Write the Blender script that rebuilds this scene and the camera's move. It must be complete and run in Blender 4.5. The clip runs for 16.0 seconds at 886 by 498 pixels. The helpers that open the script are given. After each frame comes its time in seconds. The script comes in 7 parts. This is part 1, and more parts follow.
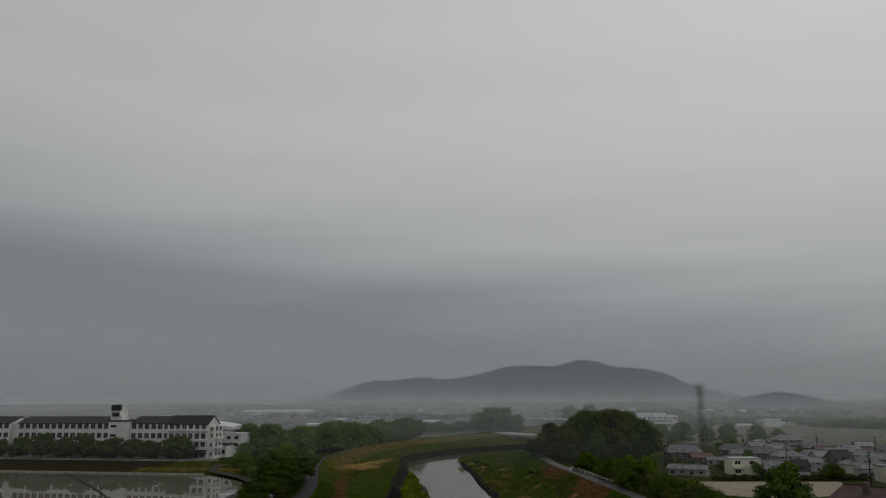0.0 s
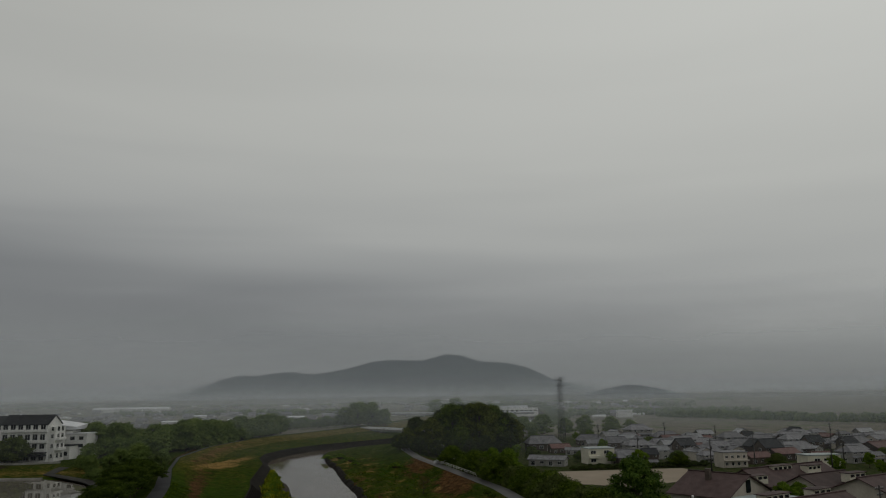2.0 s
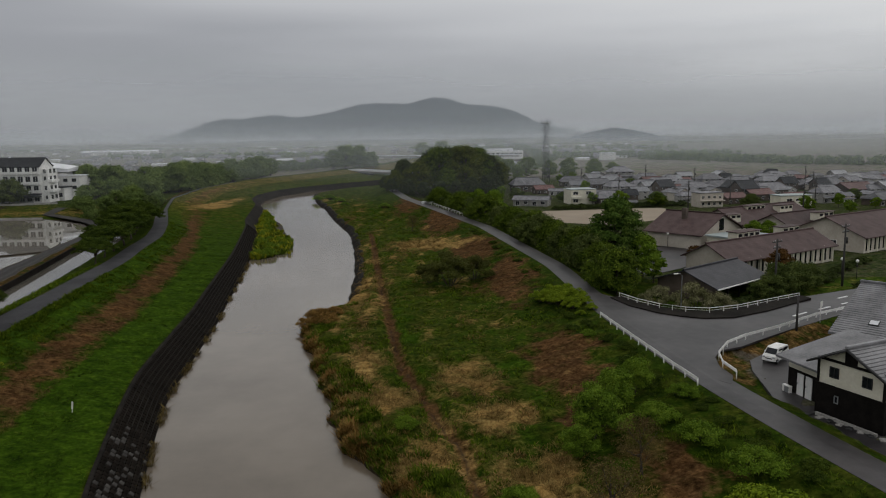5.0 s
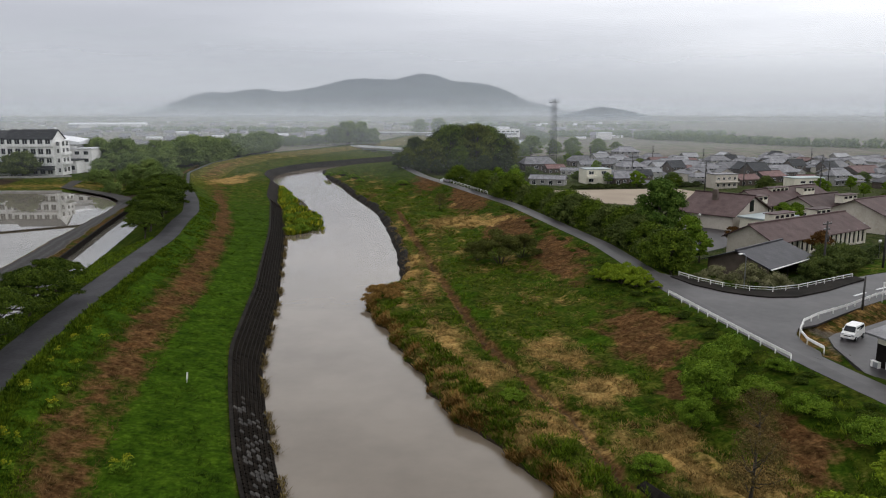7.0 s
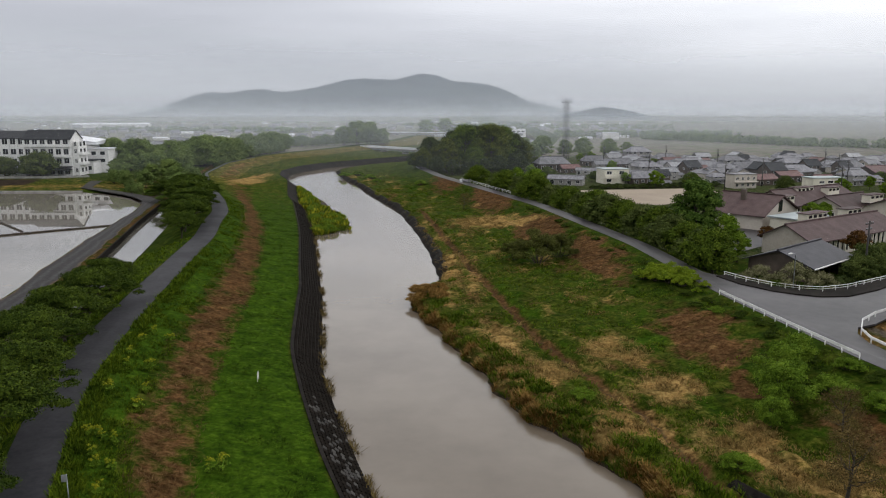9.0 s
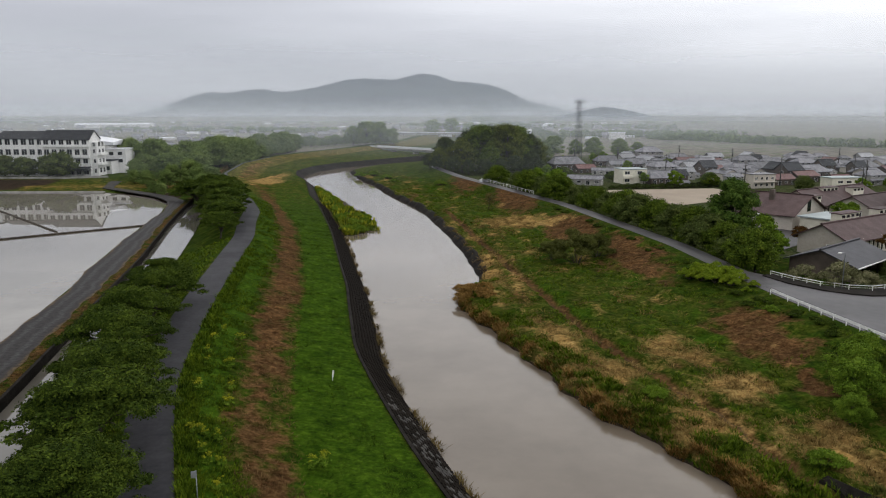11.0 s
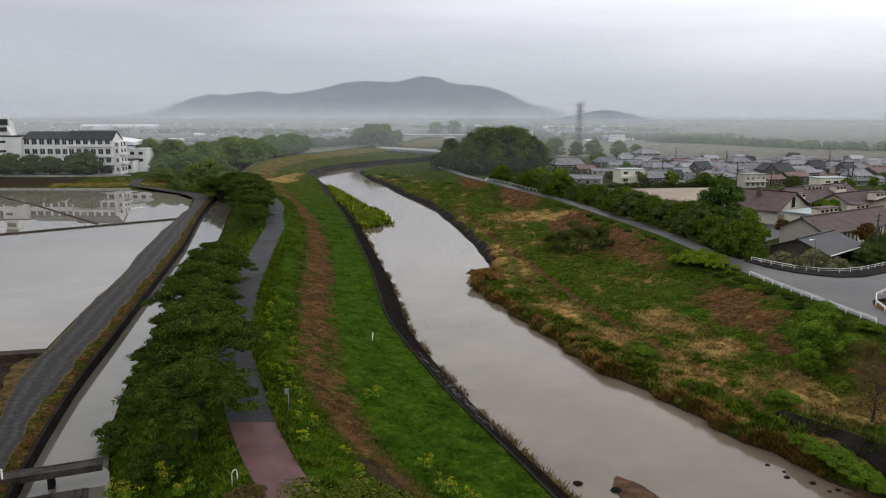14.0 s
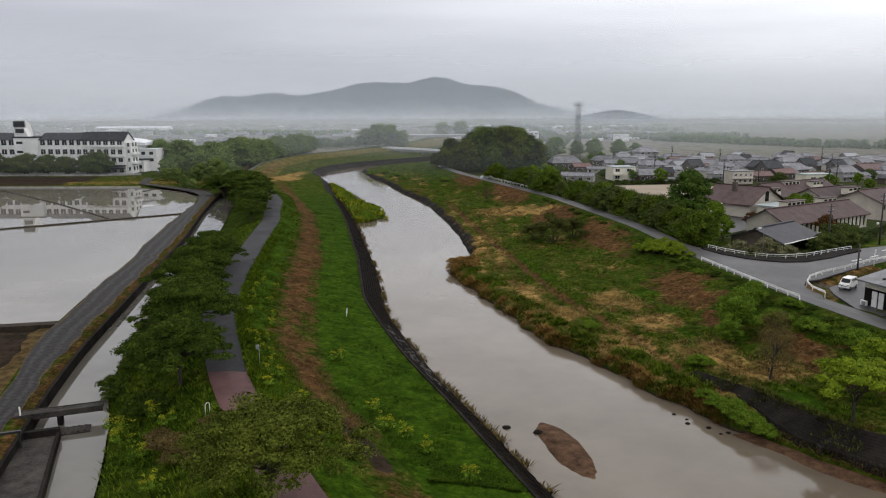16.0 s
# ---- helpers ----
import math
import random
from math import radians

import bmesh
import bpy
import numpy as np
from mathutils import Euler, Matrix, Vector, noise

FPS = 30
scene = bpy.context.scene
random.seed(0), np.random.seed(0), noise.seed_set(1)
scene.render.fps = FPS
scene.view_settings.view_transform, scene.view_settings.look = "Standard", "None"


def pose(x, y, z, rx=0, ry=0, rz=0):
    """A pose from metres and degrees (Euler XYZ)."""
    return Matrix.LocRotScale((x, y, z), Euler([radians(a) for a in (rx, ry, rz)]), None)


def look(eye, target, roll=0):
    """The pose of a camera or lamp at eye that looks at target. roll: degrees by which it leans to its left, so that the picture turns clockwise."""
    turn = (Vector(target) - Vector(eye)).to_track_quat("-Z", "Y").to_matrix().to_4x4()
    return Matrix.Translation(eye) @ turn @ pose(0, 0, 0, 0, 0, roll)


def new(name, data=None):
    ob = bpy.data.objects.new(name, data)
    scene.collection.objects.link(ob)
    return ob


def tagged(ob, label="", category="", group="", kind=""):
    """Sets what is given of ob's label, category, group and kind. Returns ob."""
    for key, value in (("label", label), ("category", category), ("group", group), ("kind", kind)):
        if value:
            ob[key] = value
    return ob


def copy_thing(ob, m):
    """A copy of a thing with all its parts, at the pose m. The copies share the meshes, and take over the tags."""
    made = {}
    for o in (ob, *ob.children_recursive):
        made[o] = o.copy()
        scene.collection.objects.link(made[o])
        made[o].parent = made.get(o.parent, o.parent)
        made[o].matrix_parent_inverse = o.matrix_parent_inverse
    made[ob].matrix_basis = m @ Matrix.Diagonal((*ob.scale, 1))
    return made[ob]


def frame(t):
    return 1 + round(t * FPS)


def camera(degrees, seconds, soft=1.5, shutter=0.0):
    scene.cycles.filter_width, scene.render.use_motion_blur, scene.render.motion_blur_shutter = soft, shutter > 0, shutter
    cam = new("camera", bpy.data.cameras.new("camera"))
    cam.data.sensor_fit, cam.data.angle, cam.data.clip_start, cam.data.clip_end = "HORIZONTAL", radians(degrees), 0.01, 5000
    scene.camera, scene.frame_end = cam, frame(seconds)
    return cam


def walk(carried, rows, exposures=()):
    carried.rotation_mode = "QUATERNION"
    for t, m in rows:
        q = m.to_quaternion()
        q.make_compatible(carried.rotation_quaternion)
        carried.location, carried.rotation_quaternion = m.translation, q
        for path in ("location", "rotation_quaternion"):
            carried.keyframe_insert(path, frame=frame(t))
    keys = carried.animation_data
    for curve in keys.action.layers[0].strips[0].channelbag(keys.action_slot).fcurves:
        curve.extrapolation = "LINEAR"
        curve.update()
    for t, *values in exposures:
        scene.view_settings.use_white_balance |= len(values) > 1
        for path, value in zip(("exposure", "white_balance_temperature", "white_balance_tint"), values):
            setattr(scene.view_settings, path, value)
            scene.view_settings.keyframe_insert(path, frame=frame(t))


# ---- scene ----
cam = camera(61.4, 16.0, soft=1.1)
PATH = [
    (0, (10.50, -3.30, 26.00), (-10.04, 92.59, 45.58), -0.32),
    (0.5, (10.50, -3.00, 26.00), (-6.82, 93.54, 45.50), -0.33),
    (1, (10.50, -2.50, 26.00), (-0.83, 94.94, 45.41), -0.38),
    (1.5, (10.50, -1.20, 26.00), (4.59, 96.75, 45.24), -0.57),
    (2, (10.50, -0.50, 26.00), (7.02, 97.67, 44.71), -0.88),
    (2.5, (10.50, 0.00, 26.00), (7.38, 98.84, 40.87), -0.98),
    (3, (10.50, 0.20, 26.00), (7.46, 99.75, 34.93), -0.97),
    (3.5, (10.50, 0.30, 26.00), (7.53, 100.23, 28.33), -0.98),
    (4, (10.50, 0.40, 26.00), (7.50, 100.25, 21.34), -0.83),
    (4.5, (10.50, 0.45, 26.00), (7.59, 99.74, 14.46), -0.76),
    (4.7, (10.50, 0.40, 26.00), (7.87, 99.45, 12.50), -0.81),
    (6.8, (-0.10, -1.98, 26.46), (-0.15, 96.36, 8.27), -0.10),
    (7, (-0.78, -1.97, 26.49), (-0.75, 96.36, 8.25), 0.01),
    (7.5, (-2.41, -2.02, 26.52), (-2.36, 96.30, 8.28), 0.01),
    (8, (-4.00, -2.00, 26.51), (-3.90, 96.32, 8.27), 0.00),
    (8.5, (-5.54, -2.14, 26.50), (-5.43, 96.19, 8.26), -0.01),
    (9, (-7.08, -2.16, 26.48), (-6.94, 96.16, 8.26), -0.01),
    (9.2, (-7.72, -2.21, 26.49), (-7.54, 96.11, 8.26), -0.01),
    (11.3, (-14.64, -2.83, 26.64), (-14.30, 95.49, 8.41), -0.02),
    (11.5, (-15.16, -2.83, 26.67), (-14.81, 95.49, 8.41), 0.07),
    (12, (-15.87, -3.00, 26.69), (-15.67, 95.34, 8.52), -0.01),
    (12.5, (-16.08, -4.94, 26.67), (-15.98, 93.43, 8.67), 0.02),
    (13, (-16.16, -7.87, 26.62), (-15.94, 90.51, 8.68), 0.05),
    (13.5, (-16.26, -11.37, 26.57), (-15.91, 87.02, 8.68), 0.09),
    (14, (-16.27, -15.21, 26.58), (-15.92, 83.17, 8.67), 0.13),
    (14.5, (-15.91, -18.70, 26.59), (-16.17, 79.68, 8.66), -0.03),
    (15, (-14.73, -21.47, 26.56), (-15.22, 76.91, 8.65), -0.07),
    (15.5, (-12.91, -23.65, 26.50), (-13.65, 74.74, 8.64), -0.13),
    (16, (-10.75, -24.86, 26.42), (-12.15, 73.53, 8.59), -0.15),
]
EXPOSURES = [(0.0, -1.46, 6700, 5), (1.5, -1.56, 6900, 4), (2.5, -1.57, 6800, 4), (3.0, -1.62, 6800, 4), (3.5, -1.55, 6800, 4), (4.2, -1.25, 6850, 5), (4.5, -1.0, 6750, 6), (4.7, -0.9, 6700, 7), (6.8, 0.0, 6500, 10), (9.2, 0.0, 6500, 10), (16.0, 0.0, 6500, 10)]
walk(cam, [(t, look(eye, target, roll)) for t, eye, target, roll in PATH], EXPOSURES)

def interp(knots, y):
    k = np.array(knots, float)
    return np.interp(y, k[:, 0], k[:, 1])


# ---- sky and light ----
world = bpy.data.worlds.new("overcast_sky")
scene.world = world
world.use_nodes = True
wt = world.node_tree
wt.nodes.clear()


def wnode(kind, **values):
    n = wt.nodes.new(kind)
    for key, value in values.items():
        n.inputs[key].default_value = value
    return n


w_out = wnode("ShaderNodeOutputWorld")
w_bg = wnode("ShaderNodeBackground", Strength=2.0)
w_co = wnode("ShaderNodeTexCoord")
w_sep = wnode("ShaderNodeSeparateXYZ")
wt.links.new(w_co.outputs["Generated"], w_sep.inputs[0])
# long flat cloud rolls: noise squeezed in elevation
w_map = wnode("ShaderNodeMapping")
w_map.inputs["Scale"].default_value = (1.1, 1.1, 10.0)
wt.links.new(w_co.outputs["Generated"], w_map.inputs[0])
w_noise = wnode("ShaderNodeTexNoise", Scale=1.5, Detail=2.5, Roughness=0.45, Distortion=0.3)
wt.links.new(w_map.outputs[0], w_noise.inputs["Vector"])
# elevation, nudged by the clouds and by the lighter side of the sky
w_tilt = wnode("ShaderNodeMath")
w_tilt.operation = "MULTIPLY_ADD"
w_tilt.inputs[1].default_value = 0.14
wt.links.new(w_sep.outputs["X"], w_tilt.inputs[0])
wt.links.new(w_sep.outputs["Z"], w_tilt.inputs[2])
w_el = wnode("ShaderNodeMath")
w_el.operation = "MULTIPLY_ADD"
w_el.inputs[1].default_value = 0.12
wt.links.new(w_noise.outputs["Fac"], w_el.inputs[0])
w_up = wnode("ShaderNodeMath")
w_up.operation = "ADD"
w_up.inputs[1].default_value = 0.025
wt.links.new(w_tilt.outputs[0], w_up.inputs[0])
wt.links.new(w_up.outputs[0], w_el.inputs[2])
w_ramp = wnode("ShaderNodeValToRGB")
w_ramp.color_ramp.interpolation = "B_SPLINE"
stops = [(0.0, 0.44), (0.05, 0.50), (0.09, 0.56), (0.13, 0.50), (0.17, 0.58), (0.22, 0.80), (0.29, 1.06), (0.40, 1.28), (0.58, 1.5), (0.75, 1.35), (1.0, 1.05)]
ramp = w_ramp.color_ramp
while len(ramp.elements) < len(stops):
    ramp.elements.new(0.5)
for el, (p, v) in zip(ramp.elements, stops):
    el.position = p
    cool = min(1.0, max(0.0, 1.3 - v)) * 0.055
    el.color = (v * (0.494 - cool * 0.3), v * 0.497, v * (0.508 + cool), 1)
wt.links.new(w_el.outputs[0], w_ramp.inputs[0])
w_sky = wt.nodes.new("ShaderNodeTexSky")
w_sky.sky_type = "NISHITA"
w_sky.sun_disc = False
w_sky.sun_elevation, w_sky.sun_rotation = radians(48), radians(55)
w_mix = wt.nodes.new("ShaderNodeMixRGB")
w_mix.inputs[0].default_value = 0.003
wt.links.new(w_ramp.outputs[0], w_mix.inputs[1])
wt.links.new(w_sky.outputs[0], w_mix.inputs[2])
# the cloud deck is thinner high up on the right
w_high = wnode("ShaderNodeMapRange")
w_high.interpolation_type = "SMOOTHSTEP"
w_high.inputs[1].default_value, w_high.inputs[2].default_value = 0.22, 0.6
w_high.inputs[3].default_value, w_high.inputs[4].default_value = 0.0, 0.34
wt.links.new(w_sep.outputs["Z"], w_high.inputs[0])
w_side = wnode("ShaderNodeMath")
w_side.operation = "MULTIPLY_ADD"
w_side.inputs[2].default_value = 1.0
wt.links.new(w_sep.outputs["X"], w_side.inputs[0])
wt.links.new(w_high.outputs[0], w_side.inputs[1])
w_gain = wnode("ShaderNodeMath")
w_gain.operation = "MULTIPLY"
w_gain.inputs[1].default_value = 2.0
wt.links.new(w_side.outputs[0], w_gain.inputs[0])
wt.links.new(w_gain.outputs[0], w_bg.inputs["Strength"])
wt.links.new(w_mix.outputs[0], w_bg.inputs[0])
wt.links.new(w_bg.outputs[0], w_out.inputs[0])

sun = new("sun", bpy.data.lights.new("sun", "SUN"))
sun.data.energy, sun.data.angle, sun.data.color = 0.4, radians(30), (1.0, 0.97, 0.93)
sun.matrix_world = look((60, 50, 80), (0, 0, 0))

# ---- materials ----
def nodes_of(m):
    m.use_nodes = True
    t = m.node_tree
    return t, t.nodes["Principled BSDF"]


def noise_node(t, vec, scale, detail=4.0, rough=0.55):
    n = t.nodes.new("ShaderNodeTexNoise")
    n.inputs["Scale"].default_value = scale
    n.inputs["Detail"].default_value = detail
    n.inputs["Roughness"].default_value = rough
    if vec is not None:
        t.links.new(vec, n.inputs["Vector"])
    return n.outputs["Fac"]


def ramp_node(t, fac, *cols, lo=0.3, hi=0.7):
    r = t.nodes.new("ShaderNodeValToRGB")
    el = r.color_ramp.elements
    while len(el) < len(cols):
        el.new(0.5)
    for i, c in enumerate(cols):
        el[i].position = lo + (hi - lo) * i / (len(cols) - 1)
        el[i].color = (*c, 1)
    t.links.new(fac, r.inputs[0])
    return r.outputs[0]


def mix_node(t, fac, a, b, mode="MIX"):
    n = t.nodes.new("ShaderNodeMixRGB")
    n.blend_type = mode
    for sock, v in zip(n.inputs, (fac, a, b)):
        if isinstance(v, bpy.types.NodeSocket):
            t.links.new(v, sock)
        elif isinstance(v, tuple):
            sock.default_value = (*v, 1)
        else:
            sock.default_value = v
    return n.outputs[0]


def math_node(t, op, a, b=0.0, c=0.0):
    n = t.nodes.new("ShaderNodeMath")
    n.operation = op
    for sock, v in zip(n.inputs, (a, b, c)):
        if isinstance(v, bpy.types.NodeSocket):
            t.links.new(v, sock)
        else:
            sock.default_value = v
    return n.outputs[0]


def step_node(t, v, lo, hi):
    n = t.nodes.new("ShaderNodeMapRange")
    n.interpolation_type = "SMOOTHSTEP"
    t.links.new(v, n.inputs[0])
    n.inputs[1].default_value, n.inputs[2].default_value = lo, hi
    return n.outputs[0]


def bump_node(t, b, height, strength, dist):
    n = t.nodes.new("ShaderNodeBump")
    n.inputs["Strength"].default_value = strength
    n.inputs["Distance"].default_value = dist
    t.links.new(height, n.inputs["Height"])
    t.links.new(n.outputs[0], b.inputs["Normal"])


def plain(name, c1, c2, scale=1.0, fine=9.0, rough=0.7, bump=0.2, dist=0.02, metal=0.0, coord="Object", rand=0.0, spec=0.4):
    """A two-scale mottled surface."""
    m = bpy.data.materials.new(name)
    t, b = nodes_of(m)
    if coord == "World":
        vec = t.nodes.new("ShaderNodeNewGeometry").outputs["Position"]
    else:
        vec = t.nodes.new("ShaderNodeTexCoord").outputs["Object"]
    big = noise_node(t, vec, scale, 3.0)
    small = noise_node(t, vec, fine, 5.0, 0.65)
    f = math_node(t, "ADD", math_node(t, "MULTIPLY", big, 0.6), math_node(t, "MULTIPLY", small, 0.4))
    col = ramp_node(t, f, c1, c2, lo=0.36, hi=0.64)
    if rand:
        oi = t.nodes.new("ShaderNodeObjectInfo").outputs["Random"]
        hs = t.nodes.new("ShaderNodeHueSaturation")
        t.links.new(col, hs.inputs["Color"])
        t.links.new(math_node(t, "MULTIPLY_ADD", oi, rand, 1.0 - rand / 2), hs.inputs["Value"])
        col = hs.outputs[0]
    t.links.new(col, b.inputs["Base Color"])
    b.inputs["Roughness"].default_value = rough
    b.inputs["Metallic"].default_value = metal
    b.inputs["Specular IOR Level"].default_value = spec
    if bump:
        bump_node(t, b, small, bump, dist)
    return m


def leafy(name, dark, mid, light, rough=0.8, scale=0.5):
    m = bpy.data.materials.new(name)
    t, b = nodes_of(m)
    geo = t.nodes.new("ShaderNodeNewGeometry")
    per = geo.outputs["Random Per Island"]
    big = noise_node(t, geo.outputs["Position"], scale, 3.0)
    f = math_node(t, "ADD", math_node(t, "MULTIPLY", per, 0.40), math_node(t, "MULTIPLY", big, 0.64))
    t.links.new(ramp_node(t, f, dark, mid, light, lo=0.2, hi=0.85), b.inputs["Base Color"])
    b.inputs["Roughness"].default_value = rough
    b.inputs["Specular IOR Level"].default_value = 0.03
    return m


def roof_mat(name, c1, c2, pitch=0.28, rough=0.6, spec=0.25):
    """Tiled roof: courses along local x, mottled by weather."""
    m = bpy.data.materials.new(name)
    t, b = nodes_of(m)
    vec = t.nodes.new("ShaderNodeTexCoord").outputs["Object"]
    big = noise_node(t, vec, 0.6, 4.0)
    small = noise_node(t, vec, 7.0, 4.0)
    f = math_node(t, "ADD", math_node(t, "MULTIPLY", big, 0.6), math_node(t, "MULTIPLY", small, 0.4))
    col = ramp_node(t, f, c1, c2, lo=0.35, hi=0.65)
    oi = t.nodes.new("ShaderNodeObjectInfo").outputs["Random"]
    hs = t.nodes.new("ShaderNodeHueSaturation")
    t.links.new(col, hs.inputs["Color"])
    t.links.new(math_node(t, "MULTIPLY_ADD", oi, 0.5, 0.75), hs.inputs["Value"])
    t.links.new(hs.outputs[0], b.inputs["Base Color"])
    b.inputs["Roughness"].default_value = rough
    b.inputs["Specular IOR Level"].default_value = spec
    wv = t.nodes.new("ShaderNodeTexWave")
    wv.bands_direction = "Y"
    wv.wave_profile = "SAW"
    wv.inputs["Scale"].default_value = 0.314 / pitch
    wv.inputs["Distortion"].default_value = 0.3
    t.links.new(vec, wv.inputs["Vector"])
    bump_node(t, b, wv.outputs["Fac"], 0.6, 0.05)
    return m


def water_mat(name, c1, c2, rough, ripple, scale, spec=0.5):
    m = bpy.data.materials.new(name)
    t, b = nodes_of(m)
    vec = t.nodes.new("ShaderNodeNewGeometry").outputs["Position"]
    t.links.new(ramp_node(t, noise_node(t, vec, 0.06, 6.0, 0.6), c1, c2, lo=0.36, hi=0.6), b.inputs["Base Color"])
    b.inputs["Roughness"].default_value = rough
    b.inputs["IOR"].default_value = 1.33
    b.inputs["Specular IOR Level"].default_value = spec
    mp = t.nodes.new("ShaderNodeMapping")
    mp.inputs["Scale"].default_value = (1.0, 0.45, 1.0)
    t.links.new(vec, mp.inputs[0])
    bump_node(t, b, noise_node(t, mp.outputs[0], scale, 3.0), ripple, 0.05)
    return m


def ground_mat():
    m = bpy.data.materials.new("ground_cover")
    t, b = nodes_of(m)
    pos = t.nodes.new("ShaderNodeNewGeometry").outputs["Position"]

    def attr(name):
        a = t.nodes.new("ShaderNodeAttribute")
        a.attribute_name = name
        return a.outputs["Fac"]

    big = noise_node(t, pos, 0.07, 4.0)
    mid = noise_node(t, pos, 0.5, 5.0, 0.6)
    fine = noise_node(t, pos, 2.6, 6.0, 0.7)
    tuft = noise_node(t, pos, 1.1, 4.0, 0.75)
    f = math_node(t, "ADD", math_node(t, "MULTIPLY", tuft, 0.55), math_node(t, "MULTIPLY", fine, 0.45))
    grass = ramp_node(t, f, (0.004, 0.009, 0.0008), (0.018, 0.035, 0.003), (0.045, 0.074, 0.006), lo=0.32, hi=0.68)
    olive = ramp_node(t, f, (0.012, 0.014, 0.002), (0.052, 0.052, 0.008), (0.112, 0.102, 0.019), lo=0.37, hi=0.63)
    bright = ramp_node(t, f, (0.006, 0.014, 0.001), (0.023, 0.050, 0.003), (0.054, 0.095, 0.007), lo=0.32, hi=0.68)
    dirt = ramp_node(t, f, (0.019, 0.0095, 0.004), (0.064, 0.033, 0.0135), (0.135, 0.076, 0.031), lo=0.37, hi=0.63)
    straw = ramp_node(t, f, (0.055, 0.032, 0.010), (0.205, 0.126, 0.042), (0.34, 0.232, 0.088), lo=0.37, hi=0.63)
    soil = ramp_node(t, f, (0.016, 0.012, 0.009), (0.042, 0.03, 0.021), lo=0.35, hi=0.65)
    # light brown far fields, paled in the colour itself for the haze
    hazed_plain = ramp_node(t, big, (0.10, 0.092, 0.078), (0.17, 0.155, 0.135), (0.10, 0.12, 0.07), lo=0.35, hi=0.65)
    gravel = ramp_node(t, f, (0.056, 0.0476, 0.0392), (0.112, 0.1008, 0.084), lo=0.35, hi=0.65)

    def mask(name, spread=0.5, lo=0.3, hi=0.7):
        v = math_node(t, "ADD", attr(name), math_node(t, "MULTIPLY", math_node(t, "SUBTRACT", mid, 0.5), spread * 2))
        v = math_node(t, "ADD", v, math_node(t, "MULTIPLY", math_node(t, "SUBTRACT", fine, 0.5), 0.9))
        return step_node(t, v, lo, hi)

    col = mix_node(t, step_node(t, mid, 0.42, 0.62), grass, mix_node(t, 0.5, grass, olive))
    col = mix_node(t, mask("rough"), col, mix_node(t, step_node(t, mid, 0.40, 0.60), olive, grass))
    col = mix_node(t, mask("lush", 0.35), col, bright)
    col = mix_node(t, mask("dirt", 0.75, 0.25, 0.85), col, dirt)
    col = mix_node(t, mask("straw", 0.6, 0.2, 0.95), col, straw)
    col = mix_node(t, mask("soil", 0.1), col, soil)
    col = mix_node(t, mask("gravel", 0.15), col, gravel)
    col = mix_node(t, mask("plain", 0.2), col, hazed_plain)
    thin = ramp_node(t, noise_node(t, pos, 0.42, 5.0, 0.6), (0.55, 0.6, 0.55), (1.0, 1.0, 1.0), (1.25, 1.2, 1.1), lo=0.34, hi=0.68)
    col = mix_node(t, 0.85, col, thin, "MULTIPLY")
    t.links.new(col, b.inputs["Base Color"])
    b.inputs["Roughness"].default_value = 0.95
    b.inputs["Specular IOR Level"].default_value = 0.01
    bump_node(t, b, f, 0.8, 0.18)
    return m


GROUND = ground_mat()
ASPHALT = plain("wet_asphalt", (0.011, 0.010, 0.0105), (0.048, 0.043, 0.044), 0.16, 0.9, 0.45, 0.12, 0.01, coord="World", spec=0.2)
PATH_ASPHALT = plain("path_asphalt", (0.017, 0.017, 0.019), (0.042, 0.041, 0.044), 0.25, 2.5, 0.75, 0.2, 0.01, coord="World", spec=0.12)
TRACK_ASPHALT = plain("track_asphalt", (0.009, 0.008, 0.007), (0.040, 0.036, 0.033), 0.35, 2.2, 0.75, 0.3, 0.03, coord="World", spec=0.1)


def worn_track():
    """Old asphalt: paler in the two wheel ruts, grit and dead grass at the edges."""
    m = bpy.data.materials.new("worn_track")
    t, b = nodes_of(m)
    pos = t.nodes.new("ShaderNodeNewGeometry").outputs["Position"]
    at = t.nodes.new("ShaderNodeAttribute")
    at.attribute_name = "across"
    wob = math_node(t, "MULTIPLY", math_node(t, "SUBTRACT", noise_node(t, pos, 0.22, 3.0), 0.5), 0.3)
    a = math_node(t, "ADD", at.outputs["Fac"], wob)
    mid = math_node(t, "ABSOLUTE", math_node(t, "SUBTRACT", a, 0.5))
    rut = math_node(t, "ABSOLUTE", math_node(t, "SUBTRACT", mid, 0.2))
    f = noise_node(t, pos, 2.2, 6.0, 0.65)
    dark = ramp_node(t, f, (0.009, 0.008, 0.0075), (0.030, 0.027, 0.025), lo=0.36, hi=0.64)
    pale = ramp_node(t, f, (0.017, 0.0165, 0.016), (0.050, 0.048, 0.046), lo=0.36, hi=0.64)
    grit = ramp_node(t, f, (0.022, 0.014, 0.006), (0.095, 0.062, 0.026), lo=0.36, hi=0.64)
    col = mix_node(t, step_node(t, rut, 0.02, 0.13), pale, dark)
    col = mix_node(t, step_node(t, mid, 0.40, 0.50), col, grit)
    t.links.new(col, b.inputs["Base Color"])
    b.inputs["Roughness"].default_value = 0.72
    b.inputs["Specular IOR Level"].default_value = 0.12
    bump_node(t, b, f, 0.3, 0.03)
    return m


